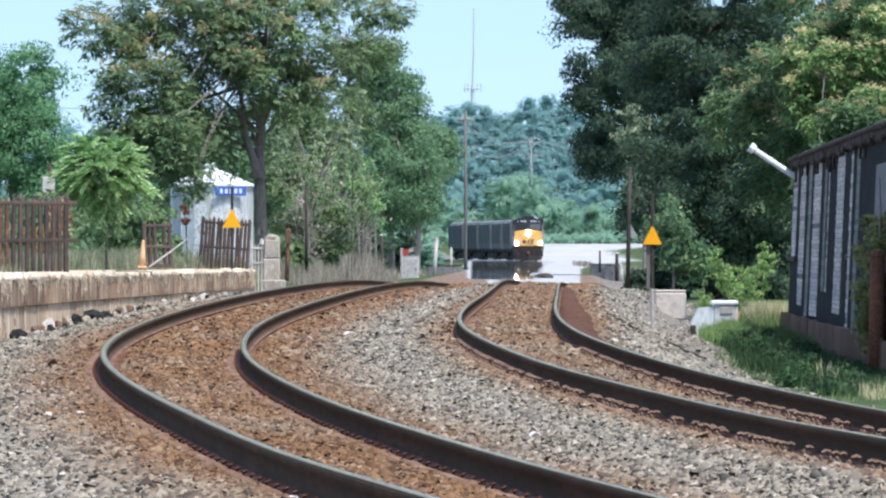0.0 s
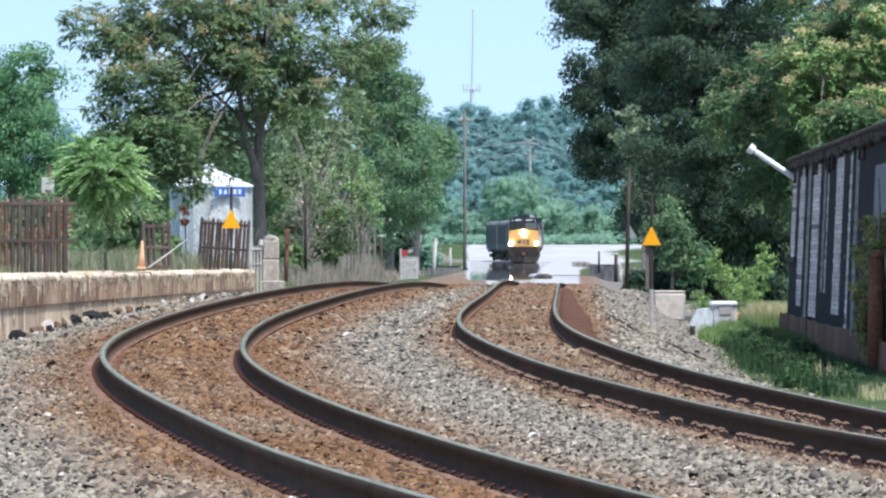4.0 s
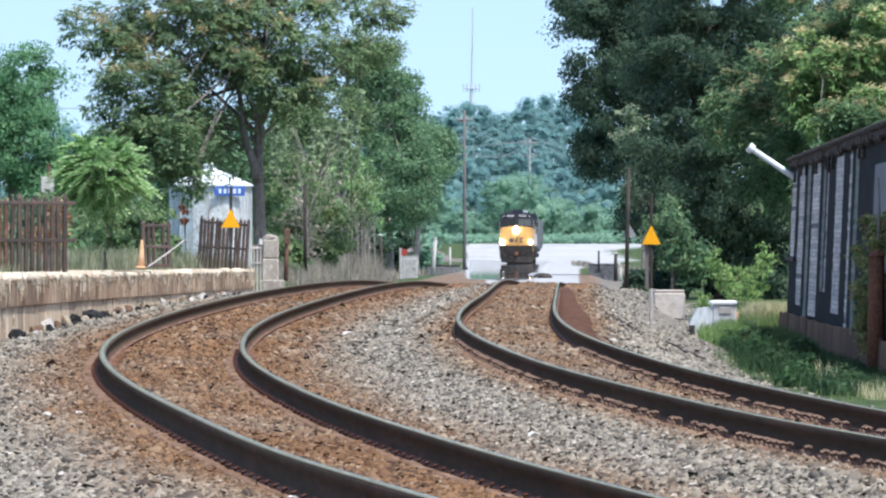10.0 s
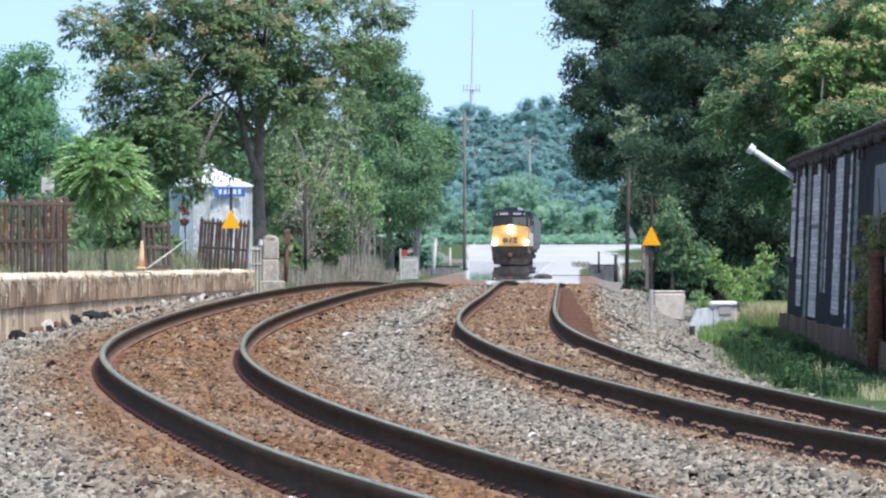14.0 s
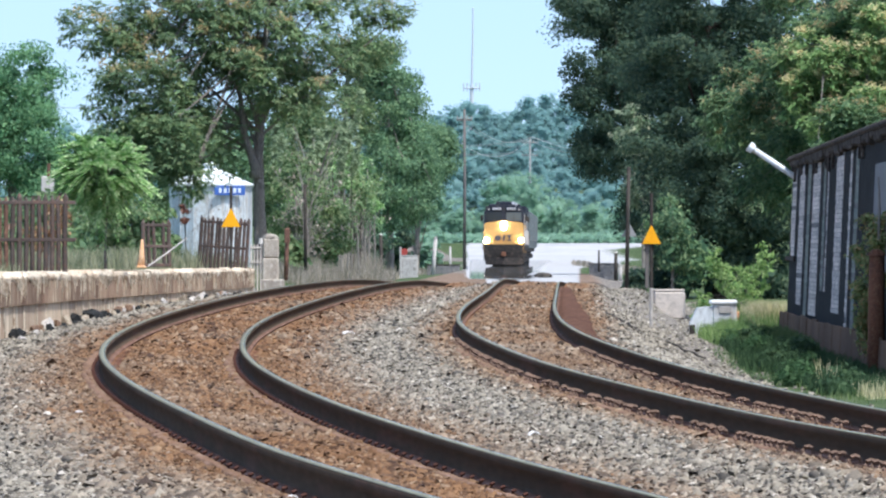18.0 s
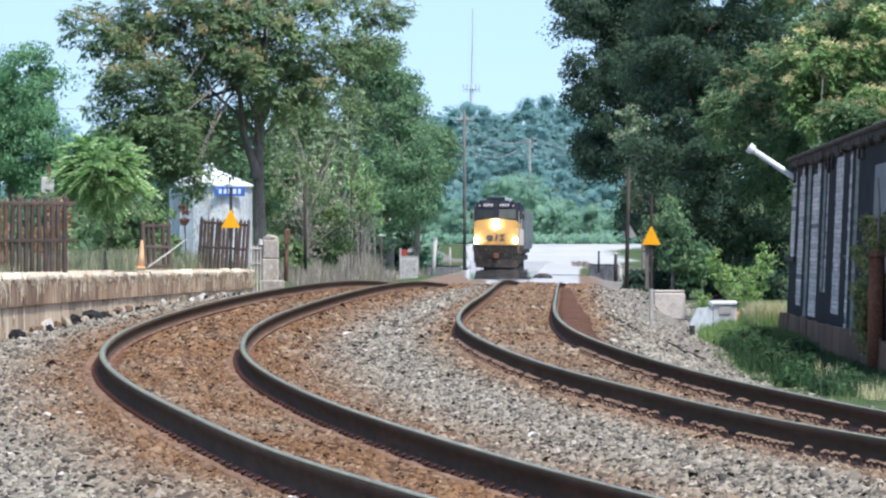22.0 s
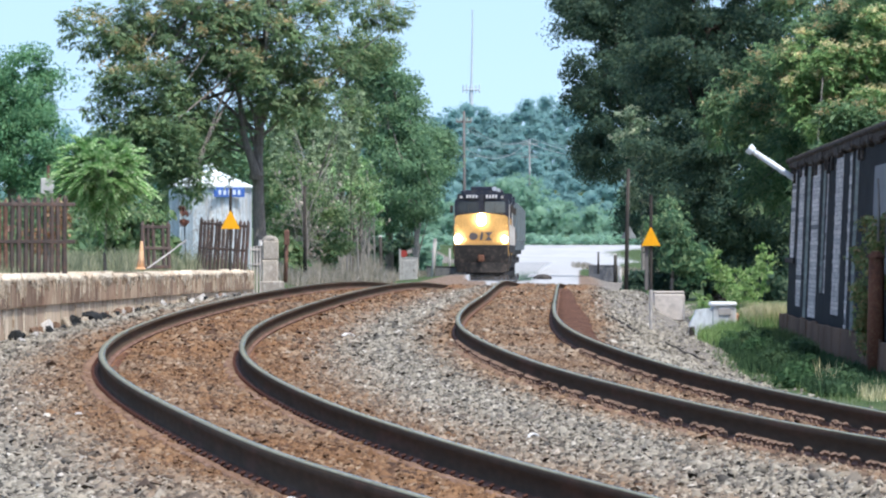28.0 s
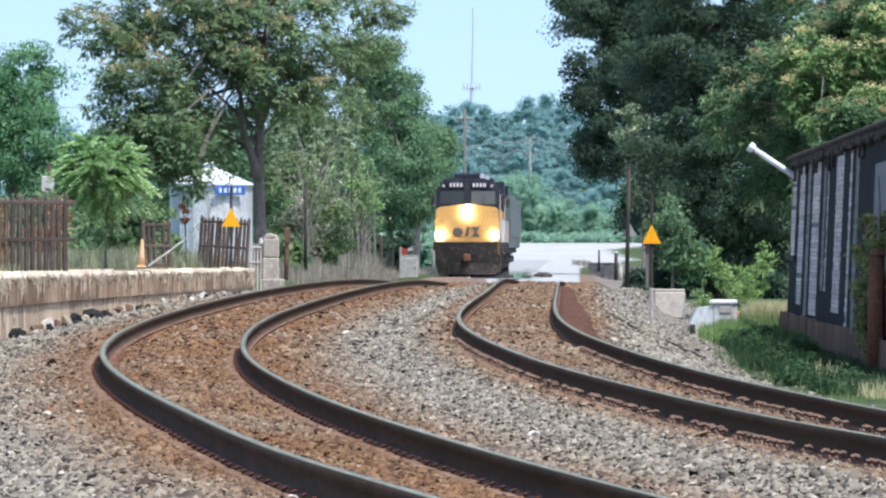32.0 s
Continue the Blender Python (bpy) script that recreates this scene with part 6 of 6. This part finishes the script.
    pale = rng.random() < 0.6
    g = Geo().tube([(x, y, z0 - 0.1), (x + b * 0.4, y, z0 + h * 0.5), (x + b, y, z0 + h)], [0.05, 0.038, 0.012], 6)
    for k in range(5):
        f, d = rng.uniform(0.4, 0.9), rng.choice((-1, 1)) * rng.uniform(0.2, 0.5)
        g.tube([(x + b * f, y, z0 + h * f), (x + b * f + d, y + rng.uniform(-0.3, 0.3), z0 + h * f + rng.uniform(0.3, 0.8))], [0.016, 0.004], 4)
    lone("bare_sapling", g, M_BARK_PALE if pale else M_BARK_DARK, "thin bare %s sapling standing in the brush" % ("pale" if pale else "dark"), "sapling", group="bare saplings")


def silvery_shrub():
    """Upright plumes of small pale leaves over the brush."""
    rng = random.Random(77)
    plumes = []
    for k in range(30):
        x, y = rng.uniform(-7.2, -3.3), rng.uniform(266, 282)
        zt = 6.1 + 0.5 * math.sin(x * 1.6) + rng.uniform(-1.5, 0.6)
        for j in range(3):
            plumes.append(((x + 0.05 * j, y, zt - 0.42 + 0.36 * j), (0.10 - 0.02 * j, 0.10, 0.26), 5))
    tree("silvery_shrub", "tall shrub with upright silvery pale green plumes", [(-5.3, 274, 0.4), (-5.2, 274, 2.4), (-5.1, 274, 4.4)], 0.07, plumes, M_LEAF_SILVER, 0.15, 0.11, 40, 78, 40, M_BARK_PALE, "shrub", 0.32, -0.8)


silvery_shrub()

tree("background_tree", "green tree behind the steel bin", [(-10.617, 350, 1.117), (-10.5, 350, 3.159), (-10.325, 350, 5.492)], 0.18, [blob((-11.2, 350, 4.617), 2.042, 2.042, 40), blob((-8.624, 352, 4.636), 1.75, 2.625, 40), blob((-9.797, 352, 7.276), 2.042, 1.75, 30), blob((-14.117, 350, 3.159), 1.75, 1.458, 24)], M_LEAF_MID, 0.2, 0.8, 150, 33, 10)

# the dark trees on the other side of the line
tree("shade_tree", "dark dense tree overhanging the line", [(9.95, 330, 0.032), (9.6, 330, 4.433), (8.828, 330, 8.558), (8.415, 330, 12.407)], 0.1,
     [blob((8.553, 330, 8.832), 2.42, 3.575, 90), blob((7.978, 329, 6.068), 1.512, 1.43, 30), blob((6.902, 330, 12.957), 1.512, 1.375, 26), blob((9.268, 331, 13.268), 3.3, 2.2, 60), blob((10.309, 329, 4.423), 1.65, 1.65, 26), blob((9.24, 330, 3.058), 0.825, 1.1, 10), blob((8.848, 336, 10.508), 1.32, 2.475, 40), blob((9.0, 333, 12.6), 1.5, 1.3, 36)],
     M_LEAF_DARK, 0.15, 0.7, 330, 51, 26, M_BARK_DARK)
tree("shade_tree", "massive dark green tree behind the shed", [(9.72, 240, -0.2), (9.68, 240, 3.2), (9.56, 240, 6.6), (9.42, 240, 9.8)], 0.36,
     [blob((9.12, 240, 7.8), 2.6, 3, 110), blob((8.548, 238, 3.78), 2.1, 2.4, 90), blob((10.874, 239, 4.188), 2.2, 3, 90), blob((10.32, 240, 10.2), 3.4, 2.2, 80), blob((9.68, 239, 1.4), 1.8, 1, 40), blob((14.152, 244, 7.5), 2.6, 2.4, 60), blob((8.493, 245, 8.138), 1.4, 1.8, 50), blob((12.628, 246, 9.805), 2.4, 1.4, 40), blob((10.457, 248, 7.394), 1.8, 1.4, 50), blob((12.731, 248, 6.567), 1.6, 1.4, 36), blob((15.498, 246, 9.191), 1.6, 1.8, 40), blob((9.9, 245, 5.4), 2.0, 2.2, 50), blob((8.1, 245, 10.6), 1.3, 1.2, 24)],
     M_LEAF_DARK, 0.125, 0.52, 265, 52, 26, M_BARK_DARK)
# Low blobs at 160, 176 and 188 are added, mostly unseen, to cast shade.
tree("locust_tree", "yellowing green tree with light feathery leaves above the shed", [(10.024, 168, 0.274), (9.884, 168, 2.654), (9.744, 168, 5.034), (9.604, 168, 6.714)], 0.1,
     [blob((9.604, 168, 5.874), 1.68, 1.26, 85), blob((8.83, 172, 4.98), 1.4, 1.12, 60), blob((10.521, 167, 6.682), 1.12, 1.26, 50), blob((8.4, 175, 5.62), 1.15, 1.0, 24), blob((9.435, 170, 7.486), 1.68, 0.7, 16), blob((9.744, 168, 4.334), 1.54, 0.84, 40), blob((8.443, 170, 3.377), 0.98, 0.98, 36), blob((9.3, 160, 3.0), 1.2, 0.8, 44), blob((9.1, 176, 3.6), 1.3, 0.8, 44), blob((9.7, 188, 4.0), 1.4, 0.9, 40), blob((9.55, 165.5, 4.7), 0.75, 0.55, 34), blob((9.95, 162.8, 4.35), 0.95, 0.45, 34), blob((7.95, 178, 5.3), 0.8, 0.6, 22), blob((8.1, 176, 4.4), 0.6, 0.5, 16), blob((7.45, 182, 4.9), 0.5, 0.6, 11)],
     M_LEAF_YELLOW, 0.16, 0.34, 28, 53, 26, None, "tree", 0.3, 0.35, "", (M_SEED, 0.6, "orange-brown seed clusters"), 5)
tree("locust_tree", "yellow-green boughs of a young locust, sunlight put into colour", [(10.67, 165, 0.294), (10.533, 165, 2.631), (10.395, 165, 4.694), (10.258, 165, 6.069)], 0.05,
     [blob((9.639, 165, 5.725), 1.031, 0.619, 40), blob((10.464, 165, 6.412), 0.688, 0.825, 30), blob((9.02, 165, 5.175), 0.825, 0.44, 22), blob((10.258, 165, 5.175), 0.756, 0.412, 18), blob((8.521, 166, 6.236), 0.55, 0.412, 8), blob((9.5, 164, 4.3), 0.8, 0.4, 22), blob((10.4, 164, 4.85), 0.6, 0.4, 18), blob((10.3, 164, 4.0), 0.6, 0.35, 14), blob((9.45, 165, 4.9), 0.6, 0.6, 20)],
     M_LEAF_SUN, 0.14, 0.25, 24, 57, 18, None, "tree", 0.27, 0.35, "", (M_SEED_HIGHLIGHT, 0.95, "pale yellow seed clusters with bough highlights put into colour"), 7)
tree("lineside_tree", "small pale grey-green tree at the edge of the shade", [(8.9, 300, -0.095), (8.85, 300, 2.905), (8.65, 300, 5.655), (8.5, 300, 7.655)], 0.09,
     [blob((8.45, 300, 6.53), 0.6, 1.3, 26), blob((8.9, 300, 4.155), 0.7, 1.25, 24), blob((9.461, 298, 2.398), 0.75, 1, 20)], M_LEAF_PALE, 0.2, 0.4, 80, 58, 16, M_BARK_PALE, "tree", 0.4, 0.6, "lineside trees")
tree("lineside_shrub", "tall green shrub at the ballast edge", [(7.105, 210, 0.085), (7.14, 210, 1.222), (7.105, 210, 2.272)], 0.05,
     [blob((7.2, 210, 1.7), 0.5, 1.0, 20), blob((6.95, 212, 2.3), 0.42, 0.7, 12), blob((7.65, 210, 1.1), 0.5, 0.8, 16)], M_LEAF_YELLOW, 0.15, 0.36, 80, 54, 10, category="shrub", droop=0.8)


def sprig_shrub():
    """Thin upright stems, leafy towards their tips, standing apart."""
    rng = random.Random(55)
    sprigs = []
    for k in range(34):
        x, y = rng.uniform(5.55, 7.3), rng.uniform(147, 152)
        top = (0.62 if x < 5.9 else 1.30) - 0.55 * abs(math.sin((x - 5.95) * 2.6)) + rng.uniform(-0.45, 0.2)
        for j in range(rng.randint(2, 4)):
            sprigs.append(((x + 0.07 * j * rng.uniform(-1, 1), y, top - 0.17 * j), (0.09 + 0.035 * j, 0.09, 0.09), 3))
    tree("lineside_shrub", "sparse yellow-green shrub beside the shed, sunlight put into its colour", [(6.5, 150, -0.3), (6.48, 150, 0.1), (6.5, 150, 0.5)], 0.02, sprigs, M_LEAF_BRIGHT, 0.105, 0.1, 9, 55, 40, category="shrub", wide=0.42, droop=0.7)


sprig_shrub()
tree("climbing_ivy", "green and russet creeper growing over the shed wall", [(6.43, 101, -0.295), (6.405, 101, 0.378), (6.363, 101, 1.304)], 0.02,
     [blob((6.36, 99.5, 1.12), 0.22, 0.62, 30, 0.3), blob((6.50, 99.5, 1.62), 0.2, 0.36, 18, 0.3), blob((6.17, 100, 0.62), 0.12, 0.42, 16, 0.3), blob((6.12, 100, 1.28), 0.1, 0.18, 5, 0.2), blob((6.25, 100, 1.75), 0.08, 0.2, 4, 0.2), blob((6.3, 100, 0.1), 0.2, 0.3, 12, 0.3)], M_IVY, 0.06, 0.13, 64, 56, 12, category="creeper")
lone("bare_sapling", Geo().tube([(6.36, 99, 1.5), (6.375, 99, 1.95), (6.36, 99, 2.42)], [0.022, 0.018, 0.012], 6), M_BARK_PALE, "pale bare sapling standing out of the creeper", "sapling", smooth=True)


tree("dry_shrub", "dead orange-brown shrub behind the end of the iron fence", [(-6.75, 116, 0.95), (-6.74, 116, 1.6), (-6.72, 116, 2.1)], 0.02, [blob((-6.62, 116, 1.9), 0.22, 0.34, 22), blob((-6.9, 117, 1.6), 0.3, 0.3, 16)], M_DEAD, 0.09, 0.12, 14, 60, 14, M_BARK, "shrub")
tree("thin_sapling", "thin sapling with a few red-brown leaves before the steel bin", [(-7.756, 205, 1.055), (-7.79, 205, 1.739), (-7.841, 205, 2.559)], 0.02,
     [blob((-7.858, 205, 2.559), 0.12, 0.154, 6), blob((-7.807, 205, 2.217), 0.102, 0.154, 6)], M_SEED_RED, 0.1, 0.09, 24, 59, 6, M_BARK_DARK, "sapling")


def sumac():
    """A young tree of long drooping fronds, each with paired leaflets."""
    rng = random.Random(4)
    base = Vector((-6.069, 122, 0.912))
    t = thing("sumac_sapling", "young bright green sumac with long drooping fronds on the platform", "sapling", Matrix.Translation(base))
    top = Vector((0.02, 0, 1.727))
    part("trunk", Geo().tube([(0, 0, -0.1), (-0.01, 0, 0.4), (0.01, 0, 0.95), top], [0.03, 0.026, 0.022, 0.012], 7), M_BARK, t, smooth=True)
    v = []
    mid = Vector((-0.05, 0, 1.80))
    for i in range(56):
        out = Vector((rng.gauss(0, 1), rng.gauss(0, 1), rng.gauss(0.25, 0.9))).normalized()
        r = rng.uniform(0.25, 0.62)
        tip = mid + Vector((out.x * r * 1.05, out.y * r, out.z * r * 0.95))
        if i < 30:
            part("limb", Geo().tube([(0, 0, max(0.7, tip.z - 0.5)), tip * 0.55 + Vector((0, 0, tip.z * 0.4)), tip], [0.018, 0.012, 0.006], 5, None, False), M_BARK, t, smooth=True)
        for j in range(11):
            h = (out * 0.9 + Vector((rng.gauss(0, 0.7), rng.gauss(0, 0.7), rng.gauss(0.15, 0.45)))).normalized()
            ln = rng.uniform(0.34, 0.56)
            side = h.cross(Vector((0, 0, 1))).normalized()
            for k in range(1, 11):
                f = k / 10
                p = tip + h * ln * f - Vector((0, 0, ln * 0.42 * f * f))
                for s in (-1, 1):
                    q = p + side * s * 0.12 * (1.15 - 0.75 * f) + h * 0.05 - Vector((0, 0, 0.03))
                    w = h * 0.035
                    m = (p + q) / 2 + Vector((0, 0, 0.008))
                    v += [p, m - w, q, m + w]
    part("crown", fast_mesh("crown", np.array([tuple(p) for p in v]), np.arange(len(v)).reshape(-1, 4), M_LEAF_SUMAC), M_LEAF_SUMAC, t, "bright green compound fronds")


sumac()


def tufts(name, label, spots, mat, seed, category="grass", yard=False):
    """Upright blades of grass or brush: (x, y, spread x, spread y, height, count, width)."""
    rng = np.random.default_rng(seed)
    vs = []
    for x, y, sx, sy, h, n, w in spots:
        px, py = x + sx * rng.uniform(-1, 1, n), y + sy * rng.uniform(-1, 1, n)
        if yard:
            ok = px < platform_edge(py) - 0.35
            px, py = px[ok], py[ok]
            n = len(px)
        pz = ground_z(px, py) - 0.02
        hh = h * rng.uniform(0.45, 1.1, n)
        lean = rng.normal(0, 0.22, (n, 2)) * hh[:, None]
        a = rng.uniform(0, 6.28, n)
        dx, dy = np.cos(a) * w, np.sin(a) * w
        b = np.stack([px, py, pz], -1)
        o = np.stack([dx, dy, 0 * dx], -1)
        mid = b + np.stack([lean[:, 0] * 0.35, lean[:, 1] * 0.35, hh * 0.6], -1)
        tip = b + np.stack([lean[:, 0], lean[:, 1], hh], -1)
        vs.append(np.stack([b - o, mid - o * 0.8, tip, mid + o * 0.8], 1).reshape(-1, 3))
    v = np.concatenate(vs)
    lone(name, fast_mesh(name, v, np.arange(len(v)).reshape(-1, 4), mat), mat, label, category, kind="stuff")


def verge(y0, y1, u0, u1, h, n, w, step=6.0):
    """Spots for weeds along the right-hand ballast edge."""
    out, y = [], y0
    while y < y1:
        mid = float(XR(y)) + (u0 + u1) / 2
        out.append((mid, y, (u1 - u0) / 2, step / 2 + 0.5, h, int(n), w))
        y += step
    return out


# Clumps of tone 1 carry more of the shed's shade in their colour.
for x, y, rx, rz, tone, lab in ((5.42, 117, 0.36, 0.26, 0, "leafy green weeds at the ballast edge"), (5.2, 104, 0.34, 0.3, 1, "leafy weeds by the shed, shade put into their dark green"), (4.98, 93, 0.36, 0.3, 0, "green leafy weeds beside the shed"), (5.12, 88, 0.28, 0.26, 1, "dark green weeds near the iron column"), (5.75, 125, 0.3, 0.3, 1, "dark green leafy weeds before the shed wall"), (5.72, 109, 0.3, 0.36, 1, "dark green weeds against the shed skirt"), (5.35, 126, 0.2, 0.22, 0, "green leafy weeds beside the white housing")):
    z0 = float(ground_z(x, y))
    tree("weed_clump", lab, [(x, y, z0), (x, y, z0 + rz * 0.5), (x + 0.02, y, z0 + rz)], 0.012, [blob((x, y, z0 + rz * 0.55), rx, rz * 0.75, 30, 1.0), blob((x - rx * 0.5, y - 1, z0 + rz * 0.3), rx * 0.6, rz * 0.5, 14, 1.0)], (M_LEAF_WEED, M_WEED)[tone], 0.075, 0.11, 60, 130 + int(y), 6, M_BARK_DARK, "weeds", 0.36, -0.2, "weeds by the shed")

tufts("tall_grass", "tall green grass between the ballast and the shed", verge(84, 122, 3.7, 5.3, 0.13, 200, 0.008, 4) + verge(122, 142, 4.25, 5.6, 0.26, 1300, 0.009, 4), M_GRASS, 61)
tufts("dark_weeds", "bluish green weeds by the shed, shade put into their colour", verge(88, 128, 3.8, 5.3, 0.24, 1100, 0.012, 4) + [(4.862, 104, 0.25, 3, 0.28, 500, 0.014), (5.467, 100, 0.3, 3, 0.36, 800, 0.014), (5.749, 112, 0.3, 3, 0.4, 800, 0.014)], M_WEED, 66)
tufts("verge_grass", "fresh green grass at the edge of the ballast", verge(96, 122, 3.45, 4.1, 0.12, 90, 0.009, 4) + [(5.762, 134, 0.3, 5, 0.28, 1500, 0.008), (6.95, 147, 0.5, 1.6, 0.5, 800, 0.009), (5.704, 122, 0.3, 5, 0.24, 1200, 0.008)], M_LEAF_LIGHT, 67)
tufts("sunny_grass", "yellow-green grass around the housing, sunlight put into its colour", [(5.5, 130, 0.45, 5, 0.36, 3400, 0.008), (5.95, 138, 0.3, 3, 0.4, 1400, 0.008), (6.75, 146, 0.6, 1.5, 0.5, 900, 0.008)], M_LEAF_BRIGHT, 68)
tufts("seeding_grass", "dry seeding grass in the sun beside the housing",
      [(7.007, 147, 0.42, 1.6, 0.66, 5200, 0.008), (6.477, 145, 0.2, 1.2, 0.3, 700, 0.008), (5.707, 90, 0.3, 4, 0.2, 420, 0.006), (5.183, 92, 0.14, 0.5, 0.42, 26, 0.008), (5.55, 86, 0.32, 2.5, 0.2, 900, 0.006), (4.97, 88, 0.14, 0.5, 0.45, 40, 0.007)], M_GRASS_DRY, 62)
tufts("platform_weeds", "pale dry weeds growing on the old platform",
      [(-5.841, 118, 1.1, 5, 0.45, 1600, 0.009), (-5.413, 140, 0.9, 6, 0.38, 1200, 0.01), (-6.757, 112, 0.8, 4, 0.3, 700, 0.009), (-5.005, 165, 0.5, 4, 0.3, 500, 0.01), (-7.3, 150, 2.5, 12, 0.6, 3000, 0.012), (-9.05, 150, 2.5, 14, 0.6, 2000, 0.012), (-6.999, 185, 2, 10, 0.7, 1500, 0.014)], M_GRASS_DULL, 63, "grass", True)
tufts("brush", "dry grey-green brush along the line",
      [(-4.354, 250, 1.5, 20, 0.8, 3200, 0.010), (-4.6, 300, 1.7, 30, 1.3, 2600, 0.012), (-3.475, 300, 1.4, 30, 0.8, 1800, 0.012), (-4.551, 215, 0.9, 10, 0.7, 1200, 0.011), (-3.48, 360, 0.9, 40, 0.45, 1200, 0.02), (-1.528, 470, 1.0, 30, 0.5, 500, 0.025), (11.287, 450, 1.8, 60, 0.5, 2000, 0.03)], M_BRUSH, 64)


def lumps(rng, blobs, shrink, mat, name, label, category):
    """The closed inner mass of distant crowns: uneven rounded lumps."""
    bm = bmesh.new()
    bmesh.ops.create_icosphere(bm, subdivisions=1, radius=1.0)
    base = np.array([v.co[:] for v in bm.verts])
    tri = np.array([[v.index for v in f.verts] for f in bm.faces])
    bm.free()
    vs, fs = [], []
    for i, (c, r, n) in enumerate(blobs):
        q = base * 4.0 + i * 1.7
        k = 1 + 0.09 * (np.sin(q[:, :1] + np.sin(q[:, 1:2] * 1.3)) + np.sin(q[:, 2:] * 1.4 + q[:, :1] * 0.6)) + rng.normal(0, 0.025, (len(base), 1))
        vs.append(np.array(c) + base * np.array(r) * shrink * k)
        fs.append(tri + i * len(base))
    me = fast_mesh(name, np.concatenate(vs), np.concatenate(fs), mat)
    me.shade_smooth()
    lone(name, me, mat, label, category, kind="stuff")


def far_woods():
    rng = np.random.default_rng(9)
    sunward = np.array([0.1, -0.5, 0.6])
    blobs, cores = [], []
    # crowns of the ridge from west to east: bearing, height over the horizon and half width in thousandths of the distance
    crowns = [(-72, 18.5, 2.6), (-66, 19.5, 3.0), (-60, 18.5, 2.6), (-55.5, 19.2, 2.6), (-51, 18.6, 2.4), (-46, 19.0, 2.6), (-41, 18.5, 2.6), (-35, 18.8, 3.0), (-29, 18.8, 3.0), (-23, 18.8, 3.0), (-17, 19.5, 3.0), (-11, 19.8, 3.0), (-5.5, 20.0, 2.8), (-1, 20.6, 2.4),
              (1.6, 21.4, 2.0), (3.6, 22.1, 2.1), (6.0, 21.4, 1.7), (8.3, 19.8, 1.4), (10.6, 20.9, 1.7), (12.7, 22.4, 1.9), (15.0, 23.0, 2.0), (17.4, 22.2, 1.9), (20.5, 21.5, 2.2), (24, 21.0, 2.4), (28, 21, 2.6), (33, 20.5, 2.8)]
    for bearing, high, half in crowns:
        y = 1250 + rng.uniform(-40, 60)
        r = half * y / 1000
        z = 1.38 + high * y / 1000
        for k in range(11):
            cores.append(blob((bearing * y / 1000 + rng.uniform(-0.3, 0.3) * r, y - k * 9 + 12, z - 1.25 * r - r * 0.85 * k), r * 1.05, r * 1.05, 0))
            for j in range(2 if k == 0 else 5):
                q = r * (rng.uniform(0.6, 0.85) if k == 0 else rng.uniform(0.26, 0.5))
                wide = 0.2 if k == 0 else 1.1
                blobs.append(blob((bearing * y / 1000 + rng.uniform(-wide, wide) * r, y - k * 9 + rng.uniform(-4, 4), z - q - r * 0.85 * k - rng.uniform(0, 1.0) * r * (k > 0 or j > 0)), q, q, 16 if k == 0 else 9))
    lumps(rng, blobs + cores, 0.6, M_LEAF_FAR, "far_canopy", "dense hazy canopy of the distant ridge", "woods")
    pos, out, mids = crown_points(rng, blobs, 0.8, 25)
    lone("far_woods", leaf_mesh("far_woods", rng, pos, out * 0.15 + sunward, 0.55, M_LEAF_FAR, 0.9, 0.2, 0.2, 3), M_LEAF_FAR, "wooded ridge in the distance, haze put into its blue-green", "woods", kind="stuff")
    blobs = []
    for i in range(50):
        bearing = -18.5 + 52 * i / 49
        y = 1010 + rng.uniform(-30, 60)
        r = rng.uniform(1.3, 2.6) * y / 1000
        z = 1.38 + (7.4 - 2.2 * math.sin(bearing * 0.36 + 0.7) + rng.uniform(-2.6, 2.2)) * y / 1000
        for k in range(4):
            blobs.append(blob((bearing * y / 1000, y, z - r * (0.9 + 1.0 * k)), r, r, 14))
    for i in range(70):
        y = rng.uniform(938, 962)
        r = rng.uniform(0.7, 1.3)
        x = (-14 + 46 * i / 69) * y / 1000
        blobs.append(((x, y, float(ground_z(x, y)) + 0.5 * r), (1.6 * r, r, 0.6 * r), 8))
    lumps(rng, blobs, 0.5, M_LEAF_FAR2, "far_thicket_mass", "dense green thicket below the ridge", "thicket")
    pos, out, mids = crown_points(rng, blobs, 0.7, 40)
    lone("far_thicket", leaf_mesh("far_thicket", rng, pos, out * 0.5 + sunward, 0.46, M_LEAF_FAR2, 0.9, 0.2, 0.35, 3), M_LEAF_FAR2, "thicket at the ridge foot, haze put into its light green", "thicket", kind="stuff")


far_woods()


track("track", "rusty railway track curving away, its rails worn bright", XL, ZL, CL, False)
track("track", "parallel railway track with rail clips on its ties", XR, ZR, CR, True)


def motions():
    key_train()


motions()
